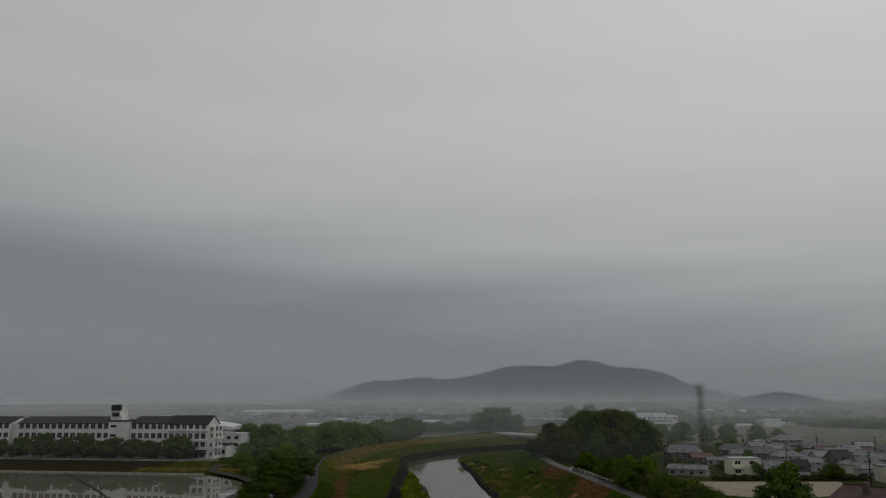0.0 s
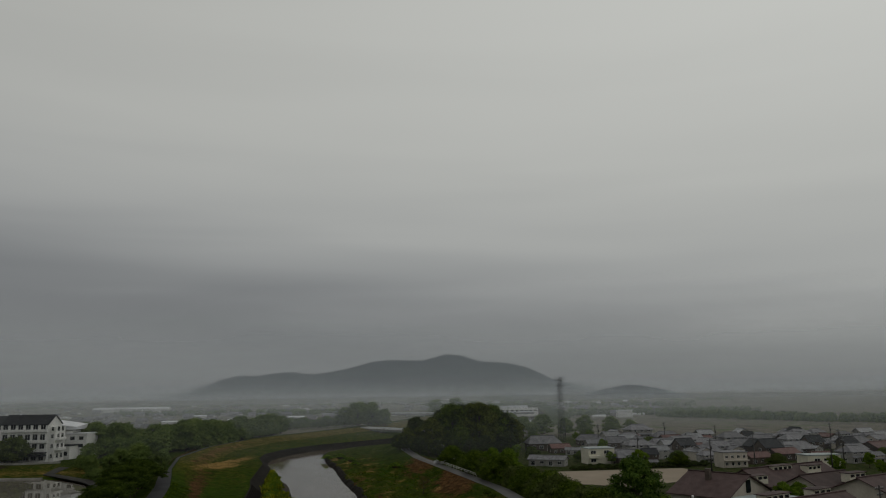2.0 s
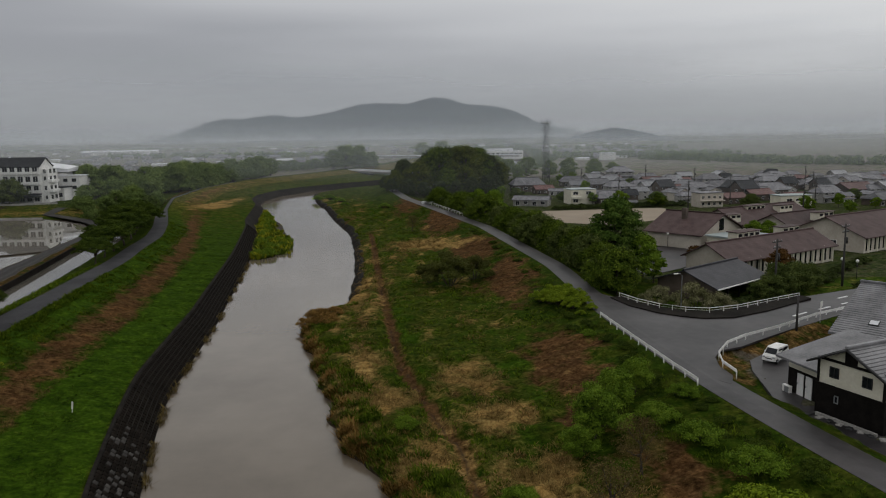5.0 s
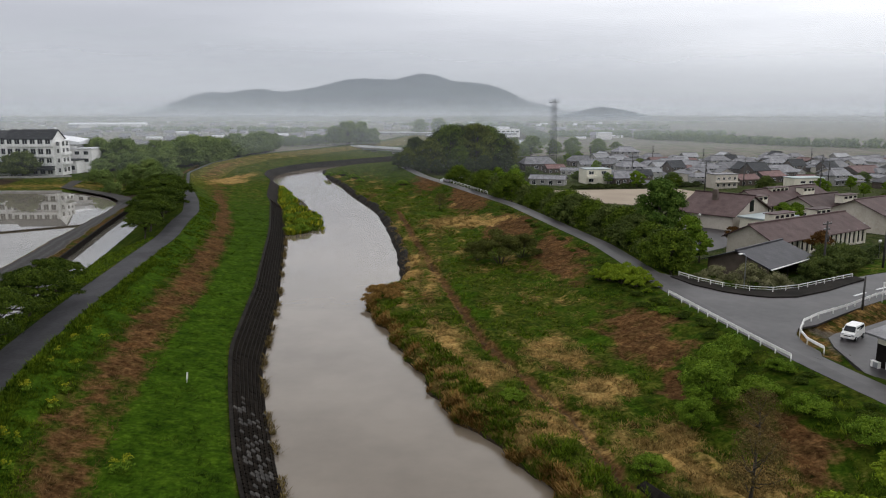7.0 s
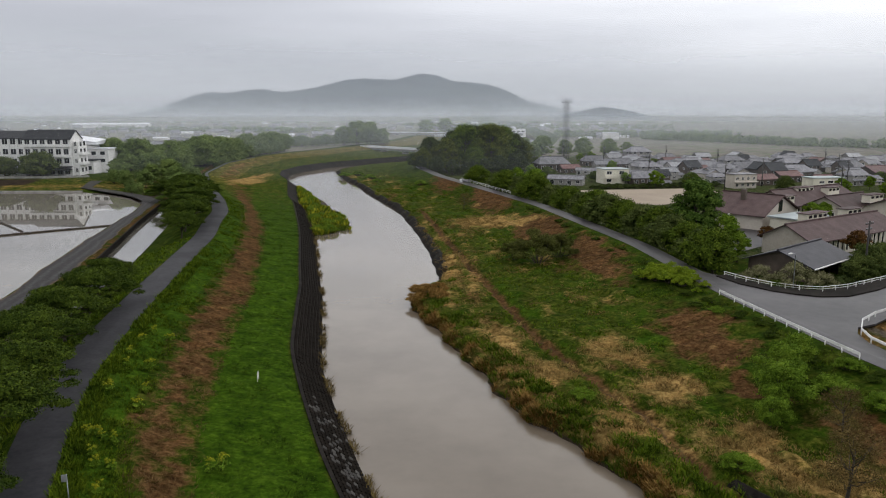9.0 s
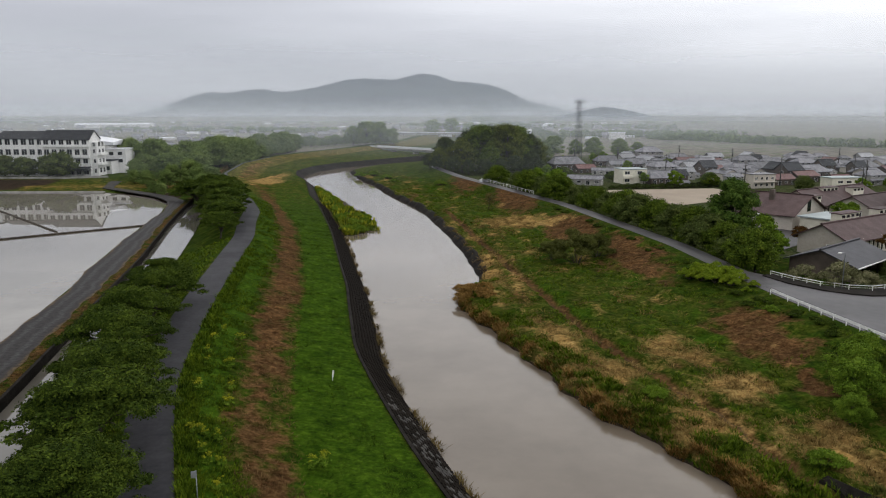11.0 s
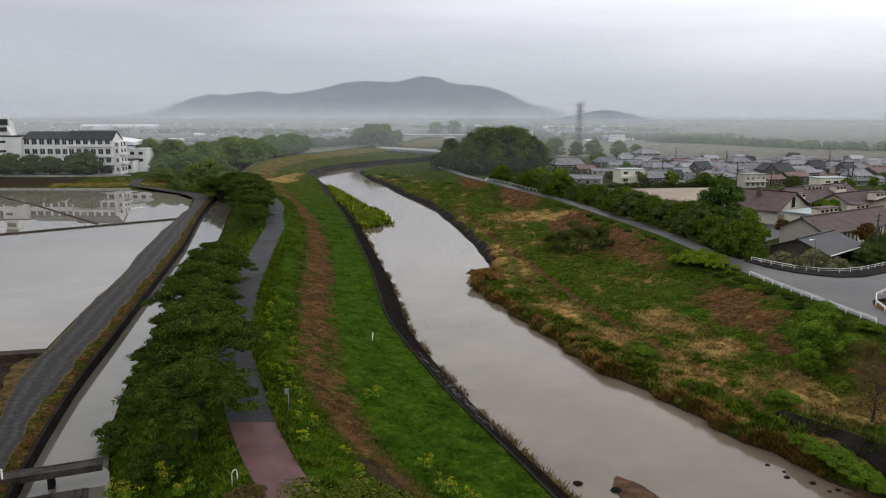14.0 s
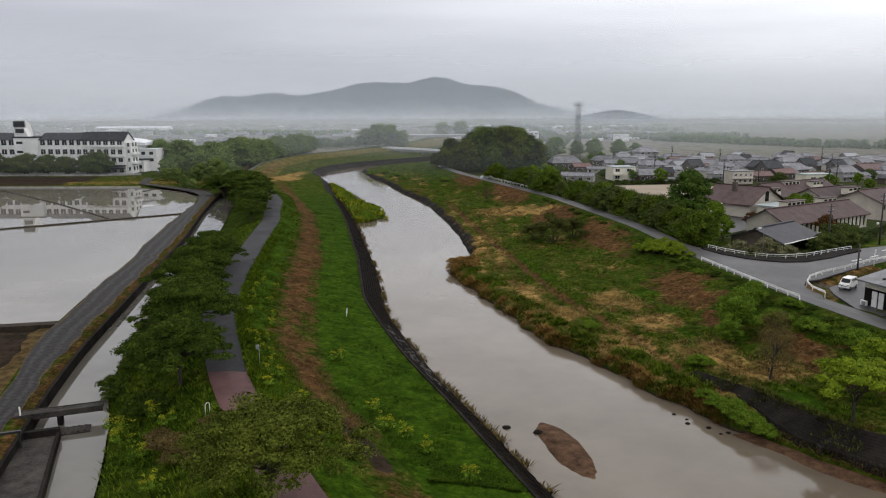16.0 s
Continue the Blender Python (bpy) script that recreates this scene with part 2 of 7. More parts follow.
WORN_TRACK = worn_track()
PINK = plain("pink_paving", (0.060, 0.027, 0.026), (0.105, 0.051, 0.048), 0.6, 6.0, 0.65, 0.15, 0.01, coord="World", spec=0.2)
CONCRETE = plain("weathered_concrete", (0.16, 0.15, 0.14), (0.32, 0.31, 0.29), 0.6, 5.0, 0.8, 0.2, 0.02)
DARK_CONCRETE = plain("stained_concrete", (0.006, 0.005, 0.004), (0.021, 0.018, 0.015), 0.5, 4.0, 0.9, 0.4, 0.04, spec=0.06)
BLOCK = plain("revetment_block", (0.0055, 0.0044, 0.0036), (0.018, 0.0148, 0.0115), 0.7, 6.0, 0.9, 0.4, 0.03, rand=0.7, spec=0.02)
PALE_BLOCK = plain("washed_block", (0.022, 0.020, 0.018), (0.066, 0.061, 0.056), 0.7, 6.0, 0.8, 0.4, 0.03, rand=0.7, spec=0.1)
RIVER = water_mat("muddy_river", (0.098, 0.077, 0.055), (0.140, 0.114, 0.086), 0.07, 0.06, 1.3)
STILL = water_mat("paddy_water", (0.125, 0.112, 0.092), (0.175, 0.158, 0.132), 0.015, 0.015, 0.9)
CANAL = water_mat("canal_water", (0.075, 0.069, 0.056), (0.115, 0.105, 0.087), 0.05, 0.05, 1.2)
MARGIN = plain("dry_margin", (0.024, 0.016, 0.006), (0.115, 0.078, 0.032), 0.9, 3.5, 0.95, 1.0, 0.12, coord="World", spec=0.03)
GRAVEL = plain("gravel_bar", (0.032, 0.016, 0.008), (0.125, 0.070, 0.040), 1.2, 7.0, 0.9, 1.0, 0.15, spec=0.1)
DAMP = plain("damp_concrete", (0.016, 0.014, 0.012), (0.060, 0.054, 0.047), 0.8, 5.0, 0.85, 0.3, 0.03, spec=0.12)
WHITE_PAINT = plain("white_paint", (0.62, 0.61, 0.58), (0.80, 0.79, 0.77), 1.5, 12.0, 0.45, 0.05)
ROAD_PAINT = plain("road_paint", (0.5, 0.5, 0.5), (0.75, 0.75, 0.74), 2.0, 15.0, 0.6, 0.05)
STEEL = plain("galvanised_steel", (0.22, 0.23, 0.24), (0.36, 0.37, 0.38), 1.0, 10.0, 0.45, 0.05, metal=0.6)
TOWER_STEEL = plain("tower_steel", (0.045, 0.048, 0.053), (0.075, 0.079, 0.086), 1.0, 10.0, 0.6, 0.05, metal=0.1)
POLE = plain("utility_pole_concrete", (0.022, 0.020, 0.019), (0.05, 0.046, 0.043), 1.0, 8.0, 0.8, 0.1)
BARK = plain("tree_bark", (0.02, 0.016, 0.012), (0.06, 0.047, 0.035), 2.0, 12.0, 0.9, 0.6, 0.03)
WOOD_DARK = plain("dark_timber", (0.004, 0.0035, 0.003), (0.013, 0.011, 0.0095), 1.5, 10.0, 0.75, 0.2, spec=0.08)
GLASS = plain("window_glass", (0.006, 0.007, 0.009), (0.02, 0.023, 0.027), 0.6, 2.0, 0.1, 0.0, spec=0.25)
BLACK = plain("black_trim", (0.008, 0.008, 0.008), (0.02, 0.02, 0.02), 2.0, 9.0, 0.5, 0.0)
WALL_WHITE = plain("white_render", (0.528, 0.528, 0.5104), (0.6864, 0.6776, 0.66), 0.25, 3.0, 0.8, 0.05)
WALL_CREAM = plain("cream_render", (0.48, 0.45, 0.36), (0.64, 0.61, 0.51), 0.4, 4.0, 0.8, 0.05)
WALL_BEIGE = plain("beige_render", (0.36, 0.32, 0.27), (0.50, 0.46, 0.40), 0.3, 3.0, 0.8, 0.05)
WALL_GREY = plain("grey_siding", (0.20, 0.195, 0.185), (0.36, 0.35, 0.33), 0.4, 4.0, 0.7, 0.05, rand=0.5)
WALL_BROWN = plain("brown_boarding", (0.042, 0.0315, 0.0245), (0.091, 0.07, 0.056), 0.6, 6.0, 0.7, 0.15, rand=0.5)
ROOF_TILE = roof_mat("grey_tile_roof", (0.072, 0.071, 0.077), (0.195, 0.192, 0.204))
ROOF_DARK = roof_mat("dark_tile_roof", (0.013, 0.014, 0.016), (0.032, 0.033, 0.037), spec=0.12)
ROOF_BLUE = roof_mat("pale_metal_roof", (0.11, 0.113, 0.122), (0.20, 0.204, 0.214), 0.45, 0.35)
ROOF_RED = roof_mat("red_brown_roof", (0.077, 0.035, 0.0315), (0.14, 0.07, 0.063))
ROOF_BROWN = roof_mat("brown_sheet_roof", (0.044, 0.027, 0.026), (0.084, 0.056, 0.053), 0.45, 0.65, 0.12)
ROOF_SLATE = roof_mat("slate_shingle_roof", (0.085, 0.084, 0.088), (0.20, 0.198, 0.205), 0.3, 0.5, 0.35)
ROOF_BARN = roof_mat("wet_barn_roof", (0.024, 0.024, 0.029), (0.05, 0.05, 0.058), 0.45, 0.55, 0.15)
SOIL = plain("wet_soil", (0.014, 0.011, 0.008), (0.045, 0.034, 0.022), 0.5, 4.0, 0.9, 0.6, 0.05, coord="World", spec=0.15)
ROOF_WHITE = plain("white_sheet_roof", (0.52, 0.53, 0.55), (0.68, 0.69, 0.71), 0.3, 3.0, 0.5, 0.05)
ROOF_GREEN = plain("pale_sheet_roof", (0.20, 0.24, 0.24), (0.30, 0.34, 0.34), 0.4, 4.0, 0.5, 0.05)
SAND = plain("sports_sand", (0.24, 0.195, 0.15), (0.31, 0.26, 0.20), 0.08, 3.0, 0.9, 0.1, 0.01, coord="World", spec=0.1)
LEAF_DARK = leafy("dark_leaves", (0.009, 0.014, 0.004), (0.035, 0.050, 0.014), (0.085, 0.106, 0.030))
LEAF_MID = leafy("muted_leaves", (0.014, 0.022, 0.006), (0.058, 0.079, 0.019), (0.130, 0.152, 0.038))
LEAF_SPRING = leafy("spring_leaves", (0.009, 0.019, 0.002), (0.052, 0.082, 0.008), (0.135, 0.175, 0.018))
LEAF_CHERRY = leafy("cherry_leaves", (0.005, 0.011, 0.0018), (0.030, 0.049, 0.006), (0.086, 0.116, 0.013))
LEAF_NEAR = leafy("mixed_spring_leaves", (0.014, 0.021, 0.003), (0.058, 0.074, 0.009), (0.135, 0.150, 0.020))
LEAF_OVAL = leafy("broad_green_leaves", (0.010, 0.024, 0.004), (0.046, 0.084, 0.013), (0.118, 0.165, 0.030))
DEAD = leafy("dead_stalks", (0.026, 0.015, 0.006), (0.080, 0.047, 0.018), (0.165, 0.108, 0.045))
LEAF_FRESH = leafy("fresh_leaves", (0.025, 0.050, 0.004), (0.080, 0.135, 0.011), (0.165, 0.225, 0.024))
LEAF_YELLOW = leafy("yellow_green_leaves", (0.045, 0.075, 0.005), (0.115, 0.165, 0.010), (0.22, 0.265, 0.02))
LEAF_OLIVE = leafy("olive_leaves", (0.016, 0.020, 0.004), (0.052, 0.058, 0.013), (0.11, 0.115, 0.027))
LEAF_BUD = leafy("budding_twigs", (0.030, 0.022, 0.008), (0.085, 0.060, 0.022), (0.15, 0.115, 0.04))
LEAF_RUST = leafy("rust_leaves", (0.03198, 0.0156, 0.00507), (0.07675, 0.03744, 0.01115), (0.1215, 0.06864, 0.02028))
# foliage of the far woods, its greens lightened to carry the haze
LEAF_FAR = leafy("haze_paled_leaves", (0.034, 0.054, 0.015), (0.098, 0.140, 0.038), (0.195, 0.24, 0.068), scale=0.15)
BLOSSOM = leafy("pale_blossom", (0.05, 0.055, 0.02), (0.125, 0.125, 0.055), (0.26, 0.235, 0.15))
RAPE = leafy("rapeseed_flowers", (0.06, 0.10, 0.008), (0.18, 0.19, 0.012), (0.36, 0.33, 0.02))
BANK_REED = leafy("rusty_bank_reeds", (0.045, 0.024, 0.006), (0.165, 0.092, 0.024), (0.30, 0.195, 0.062))
FLOOD_TUFT = leafy("flood_plain_grass", (0.009, 0.019, 0.001), (0.046, 0.076, 0.004), (0.122, 0.156, 0.010))
REED = leafy("dry_reeds", (0.045, 0.027, 0.008), (0.16, 0.104, 0.032), (0.30, 0.215, 0.08))
TUFT = leafy("grass_tufts", (0.007, 0.016, 0.001), (0.029, 0.057, 0.004), (0.070, 0.108, 0.008))
# green woods with the blue of the distance haze mixed into their colour
MOUNT = plain("hazed_wooded_slopes", (0.015, 0.025, 0.034), (0.038, 0.057, 0.077), 0.012, 0.05, 0.95, 0.0, coord="World")


# ---- helpers for things ----
def mesh_object(name, verts, faces, mats, parent=None, smooth=False, idx=None):
    me = bpy.data.meshes.new(name)
    me.from_pydata([tuple(v) for v in verts], [], [tuple(f) for f in faces])
    for m in mats if isinstance(mats, (list, tuple)) else [mats]:
        me.materials.append(m)
    if smooth:
        me.polygons.foreach_set("use_smooth", [True] * len(me.polygons))
    if idx is not None:
        me.polygons.foreach_set("material_index", idx)
    me.update()
    ob = new(name, me)
    if parent is not None:
        ob.parent = parent
    return ob


def part(name, bm, material, parent, label=""):
    me = bpy.data.meshes.new(name)
    bm.to_mesh(me)
    bm.free()
    me.materials.append(material)
    ob = new(name, me)
    ob.parent = parent
    if label:
        ob["label"] = label
    return ob


def thing(name, x, y, z, rot=0.0, label="", category="", group="", kind=""):
    ob = new(name)
    ob.empty_display_size = 0.2
    ob.matrix_basis = pose(x, y, z, 0, 0, rot)
    return tagged(ob, label, category, group, kind)


def box(bm, x0, y0, z0, x1, y1, z1, bevel=0.0):
    vs = [bm.verts.new(p) for p in ((x0, y0, z0), (x1, y0, z0), (x1, y1, z0), (x0, y1, z0), (x0, y0, z1), (x1, y0, z1), (x1, y1, z1), (x0, y1, z1))]
    fs = [bm.faces.new([vs[i] for i in f]) for f in ((3, 2, 1, 0), (4, 5, 6, 7), (0, 1, 5, 4), (1, 2, 6, 5), (2, 3, 7, 6), (3, 0, 4, 7))]
    if bevel:
        es = {e for f in fs for e in f.edges}
        bmesh.ops.bevel(bm, geom=list(es), offset=bevel, segments=1, affect="EDGES")
    return bm


def boxed(*b, bevel=0.0):
    return box(bmesh.new(), *b, bevel=bevel)


def tube(verts, faces, pts, radii, sides=6):
    """A tapered tube along pts, appended to verts and faces."""
    pts = [Vector(p) for p in pts]
    base = len(verts)
    for i, p in enumerate(pts):
        d = (pts[min(i + 1, len(pts) - 1)] - pts[max(i - 1, 0)]).normalized()
        a = d.orthogonal().normalized() if abs(d.z) < 0.9 else Vector((1, 0, 0)).cross(d).normalized()
        b = d.cross(a)
        for k in range(sides):
            w = 2 * math.pi * k / sides
            verts.append(tuple(p + (a * math.cos(w) + b * math.sin(w)) * radii[i]))
    for i in range(len(pts) - 1):
        for k in range(sides):
            n = (k + 1) % sides
            faces.append((base + i * sides + k, base + i * sides + n, base + (i + 1) * sides + n, base + (i + 1) * sides + k))
    faces.append(tuple(base + k for k in range(sides))[::-1])
    faces.append(tuple(base + (len(pts) - 1) * sides + k for k in range(sides)))


def tube_part(name, pts, radii, material, parent, sides=6, smooth=True, label=""):
    v, f = [], []
    if not isinstance(radii, (list, tuple)):
        radii = [radii] * len(pts)
    tube(v, f, pts, radii, sides)
    ob = mesh_object(name, v, f, material, parent, smooth)
    if label:
        ob["label"] = label
    return ob


# ---- the lie of the land: lines that run up the valley, as x at y ----
def smooth_line(knots):
    k = np.array(knots, float)
    ys = np.arange(-160, 5200, 2.0)
    xs = np.interp(ys, k[:, 0], k[:, 1])
    for _ in range(3):
        xs[1:-1] = 0.25 * xs[:-2] + 0.5 * xs[1:-1] + 0.25 * xs[2:]
    return lambda y: np.interp(y, ys, xs)


track_l = smooth_line([(-160, -26), (0, -38), (34.5, -48.6), (49, -53.6), (64, -57), (96, -63.2), (106, -66), (133, -71.6), (151, -75), (168, -78), (181, -81.5), (200, -84.5), (260, -96), (400, -125), (700, -150), (5000, -400)])
canal_l = smooth_line([(-160, -20), (0, -34), (20, -40.5), (34.7, -44.9), (46.5, -47.9), (63.5, -51.3), (80.4, -54.8), (115, -61.8), (154, -71.2), (181, -77), (200, -80.5), (260, -92), (400, -121), (700, -146), (5000, -396)])
path_r = smooth_line([(-160, 30), (0, -11), (25.9, -24.6), (31.7, -27.2), (39.5, -30.0), (46.7, -32.5), (53, -34.4), (61, -36.0), (71.7, -37.9), (85.7, -40.1), (92, -40.9), (105, -42.8), (121, -45.0), (137, -48.7), (152, -51.4), (171, -57.6), (183, -62.2), (196, -67.2), (211, -73.2), (250, -86), (300, -93), (350, -90), (400, -74), (449, -56), (520, -40), (700, -20), (5000, 200)])
path_w = smooth_line([(-160, 3.2), (32, 3.2), (60, 3.5), (192, 3.4), (206, 1.0), (5000, 0.9)])
dirt_u = smooth_line([(-160, 36), (0, -8), (37.7, -25.8), (45.6, -29.0), (60, -31.9), (69, -33.6), (98.5, -37.8), (128, -42.8), (144.6, -46.8), (177.7, -55.9), (190, -61), (211, -69), (250, -79), (300, -86), (350, -83), (400, -66), (449, -47), (520, -20), (700, 0), (5000, 215)])
dirt_l = smooth_line([(-160, 42), (0, -3), (34.9, -20.6), (40.5, -22.3), (51, -25.2), (64.4, -27.4), (73, -29.0), (99.5, -32.6), (106.8, -34.3), (135, -39.9), (151, -43.7), (189.5, -56), (202, -58.8), (250, -71), (300, -80), (350, -77), (400, -58), (449, -38), (520, -8), (700, 15), (5000, 225)])
water_l = smooth_line([(-160, 52), (0, 5), (23.4, -3.6), (34.9, -7.6), (47.5, -12.3), (61, -16.4), (72, -19.4), (92, -22.5), (99.8, -23.6), (112, -26), (143, -31.8), (155, -34.2), (198, -43.8), (214, -48.5), (263, -58.5), (285, -66), (305, -69.5), (330, -67), (351, -60), (378, -42), (400, -26), (450, 5), (520, 30), (700, 60), (5000, 300)])
shore_r = smooth_line([(-160, 80), (0, 36), (25, 20.3), (34, 12.9), (40, 10.2), (46, 7), (55, 2.7), (63.6, -1.8), (72.4, -3.6), (80.6, -6.3), (93, -10.3), (104.5, -12.2), (107, -8), (110, -7.2), (135.5, -9.2), (164, -13.2), (195.5, -18.7), (231, -29), (274, -39.8), (281, -43), (325, -53.7), (340, -51), (355, -45), (380, -25), (400, -10), (450, 22), (520, 48), (700, 80), (5000, 330)])


def water_r(y):
    """The right waterline: the bank line, scalloped."""
    amp = np.interp(y, [20, 44, 102, 110, 330], [0.1, 1.0, 1.0, 0.3, 0.4])
    return shore_r(y) + amp * (0.34 * np.sin(y * 0.83) + 0.27 * np.sin(y * 0.37 + 1.3) + 0.2 * np.sin(y * 1.9 + 0.4))


road_r = smooth_line([(-160, 110), (0, 52), (30, 38.4), (51.4, 32.7), (62.3, 30.2), (85.7, 26.6), (119.8, 24.1), (172, 14.6), (227, -1.5), (253, -9.3), (290, -17), (330, -19), (370, -5), (420, 18), (520, 62), (700, 96), (5000, 345)])
ROAD_W = 3.3
ROAD_Z, PATH_Z, TOWN_Z = 4.6, 5.9, 2.5
BRANCH = [(30.5, 74.5), (34.5, 77.5), (41, 81.5), (52, 89), (70, 101), (100, 119), (160, 150), (260, 190)]


def field_z(y):
    return interp([(-160, 3.3), (52, 3.3), (54, 2.75), (211, 2.75), (222, 3.7), (250, 4.5), (330, 4.3), (600, 2.6), (5000, 2.5)], y)


def canal_width(y):
    return float(np.interp(y, [8, 22, 30, 38, 60, 88, 123, 147, 190, 205], [6.2, 5.9, 5.2, 3.8, 3.1, 4.0, 5.0, 5.5, 5.2, 3.0]))


def section(y):
    """x and z of the valley's section at y, from the fields to the far edge of the levee road."""
    tl, cl, pr, wl, wr, rr = (float(f(y)) for f in (track_l, canal_l, path_r, water_l, water_r, road_r))
    pl = pr - float(path_w(y))
    cw = canal_width(y)
    cz = 1.3 if y < 205 else 2.4
    fz = float(field_z(y))
    top = 3.6 if y < 215 else max(fz, 3.6)
    wt_ = wl - 3.3
    toe = max(rr - 11.5, wr + 6.0)
    return [(tl - 1.0, fz), (tl, top), (cl - 1.0, top), (cl - 0.1, top - 0.15), (cl, cz), (cl + cw, cz), (cl + cw + 0.8, 2.7), (pl - 0.9, PATH_Z - 0.15), (pl, PATH_Z), (pr, PATH_Z), (pr + 0.8, PATH_Z - 0.1), (float(dirt_u(y)), 4.65), (float(dirt_l(y)), 3.2), (wt_ - 0.6, 2.35), (wt_, 2.3), (wl - 0.2, -0.1), (wl + 2.5, -1.2), (wr - 2.0, -1.2), (wr, -0.05), (wr + 1.2, 0.95), (wr + 4.0, 1.5), (toe, 2.1), (rr - 0.8, ROAD_Z - 0.15), (rr, ROAD_Z), (rr + ROAD_W, ROAD_Z)]


def seg_dist(x, y, pts):
    """Distance to a polyline, and how far along it in metres."""
    best, along, run = np.full(np.shape(x), 1e9), np.zeros(np.shape(x)), 0.0
    for (ax, ay), (bx, by) in zip(pts, pts[1:]):
        L = math.hypot(bx - ax, by - ay)
        t = np.clip(((x - ax) * (bx - ax) + (y - ay) * (by - ay)) / L**2, 0, 1)
        d = np.hypot(x - ax - t * (bx - ax), y - ay - t * (by - ay))
        along = np.where(d < best, run + t * L, along)
        best = np.minimum(best, d)
        run += L
    return best, along


def right_z(x, y):
    """Ground beyond the levee road: the low town, the road bank, the side road and the yard of the near houses."""
    rf = road_r(y) + ROAD_W
    z = np.full(np.shape(x), TOWN_Z)
    z = np.maximum(z, ROAD_Z - np.maximum(0, x - rf - 0.3) / 2.4)
    d, a = seg_dist(x, y, BRANCH)
    crown = np.interp(a, [0, 28, 75, 120], [ROAD_Z, ROAD_Z, 2.9, 2.5])
    z = np.maximum(z, crown - np.maximum(0, d - 4.6) / 2.4)
    dx = np.maximum(np.maximum(36.5 - x, x - 66), 0)
    dy = np.maximum(np.maximum(38 - y, y - 71), 0)
    z = np.maximum(z, 4.0 - np.hypot(dx, dy) / 2.4)
    return z


def ground_z(x, y):
    s = section(y)
    if x > s[-1][0]:
        return float(right_z(np.float64(x), np.float64(y)))
    if x < s[0][0]:
        return s[0][1]
    return float(np.interp(x, [p[0] for p in s], [p[1] for p in s]))


def blob(x, y, cx, cy, rx, ry):
    return np.clip(1.6 - 1.2 * np.hypot((x - cx) / rx, (y - cy) / ry), 0, 1)


STRAW = [(-0.2, 74.8, 3.0, 8.5), (10.7, 71.9, 3.6, 4.4), (13.1, 61.5, 3.2, 3.8), (15.7, 50.5, 3.5, 4.0), (16.4, 45.6, 2.4, 2.6), (3.6, 66.8, 2.4, 3.4), (2.3, 162.8, 8.0, 9.0), (-5.8, 116.4, 2.2, 15.0), (6.6, 54, 2.6, 3.0), (8.5, 157, 8, 4.5), (19.5, 44, 3, 3), (14, 40, 2.5, 2), (-77, 266, 7.0, 26), (-73, 246, 6.0, 20)]
BARE = [(20.7, 74.9, 4.2, 9.5), (19.9, 61.2, 2.4, 2.4), (18.0, 117.4, 4.0, 18.0), (12.5, 147, 5.2, 18.0), (6.1, 195, 6.0, 24.0), (-5.0, 240, 5.5, 26.0), (24.5, 47, 2.5, 6.0)]
DITCH = [(-12, 185), (-8.3, 159.4), (-3.8, 126.6), (0.5, 97.8), (3.7, 77.1), (6.5, 67.9), (8.3, 60.5), (9.9, 56.7), (11.1, 49.3), (11.7, 45.0), (12.6, 40)]


def cover(x, y, spots):
    """How far a place lies inside any of the spots, with ragged edges: 0 to 1."""
    n = 0.35 * noise.noise((x / 1.6, y / 2.6, 3.0)) + 0.2 * noise.noise((x / 0.6, y / 0.9, 7.0))
    return max(0.0, min(1.0, max(1.6 - 1.2 * math.hypot((x - a) / b, (y - c) / d) for a, c, b, d in spots) + n))


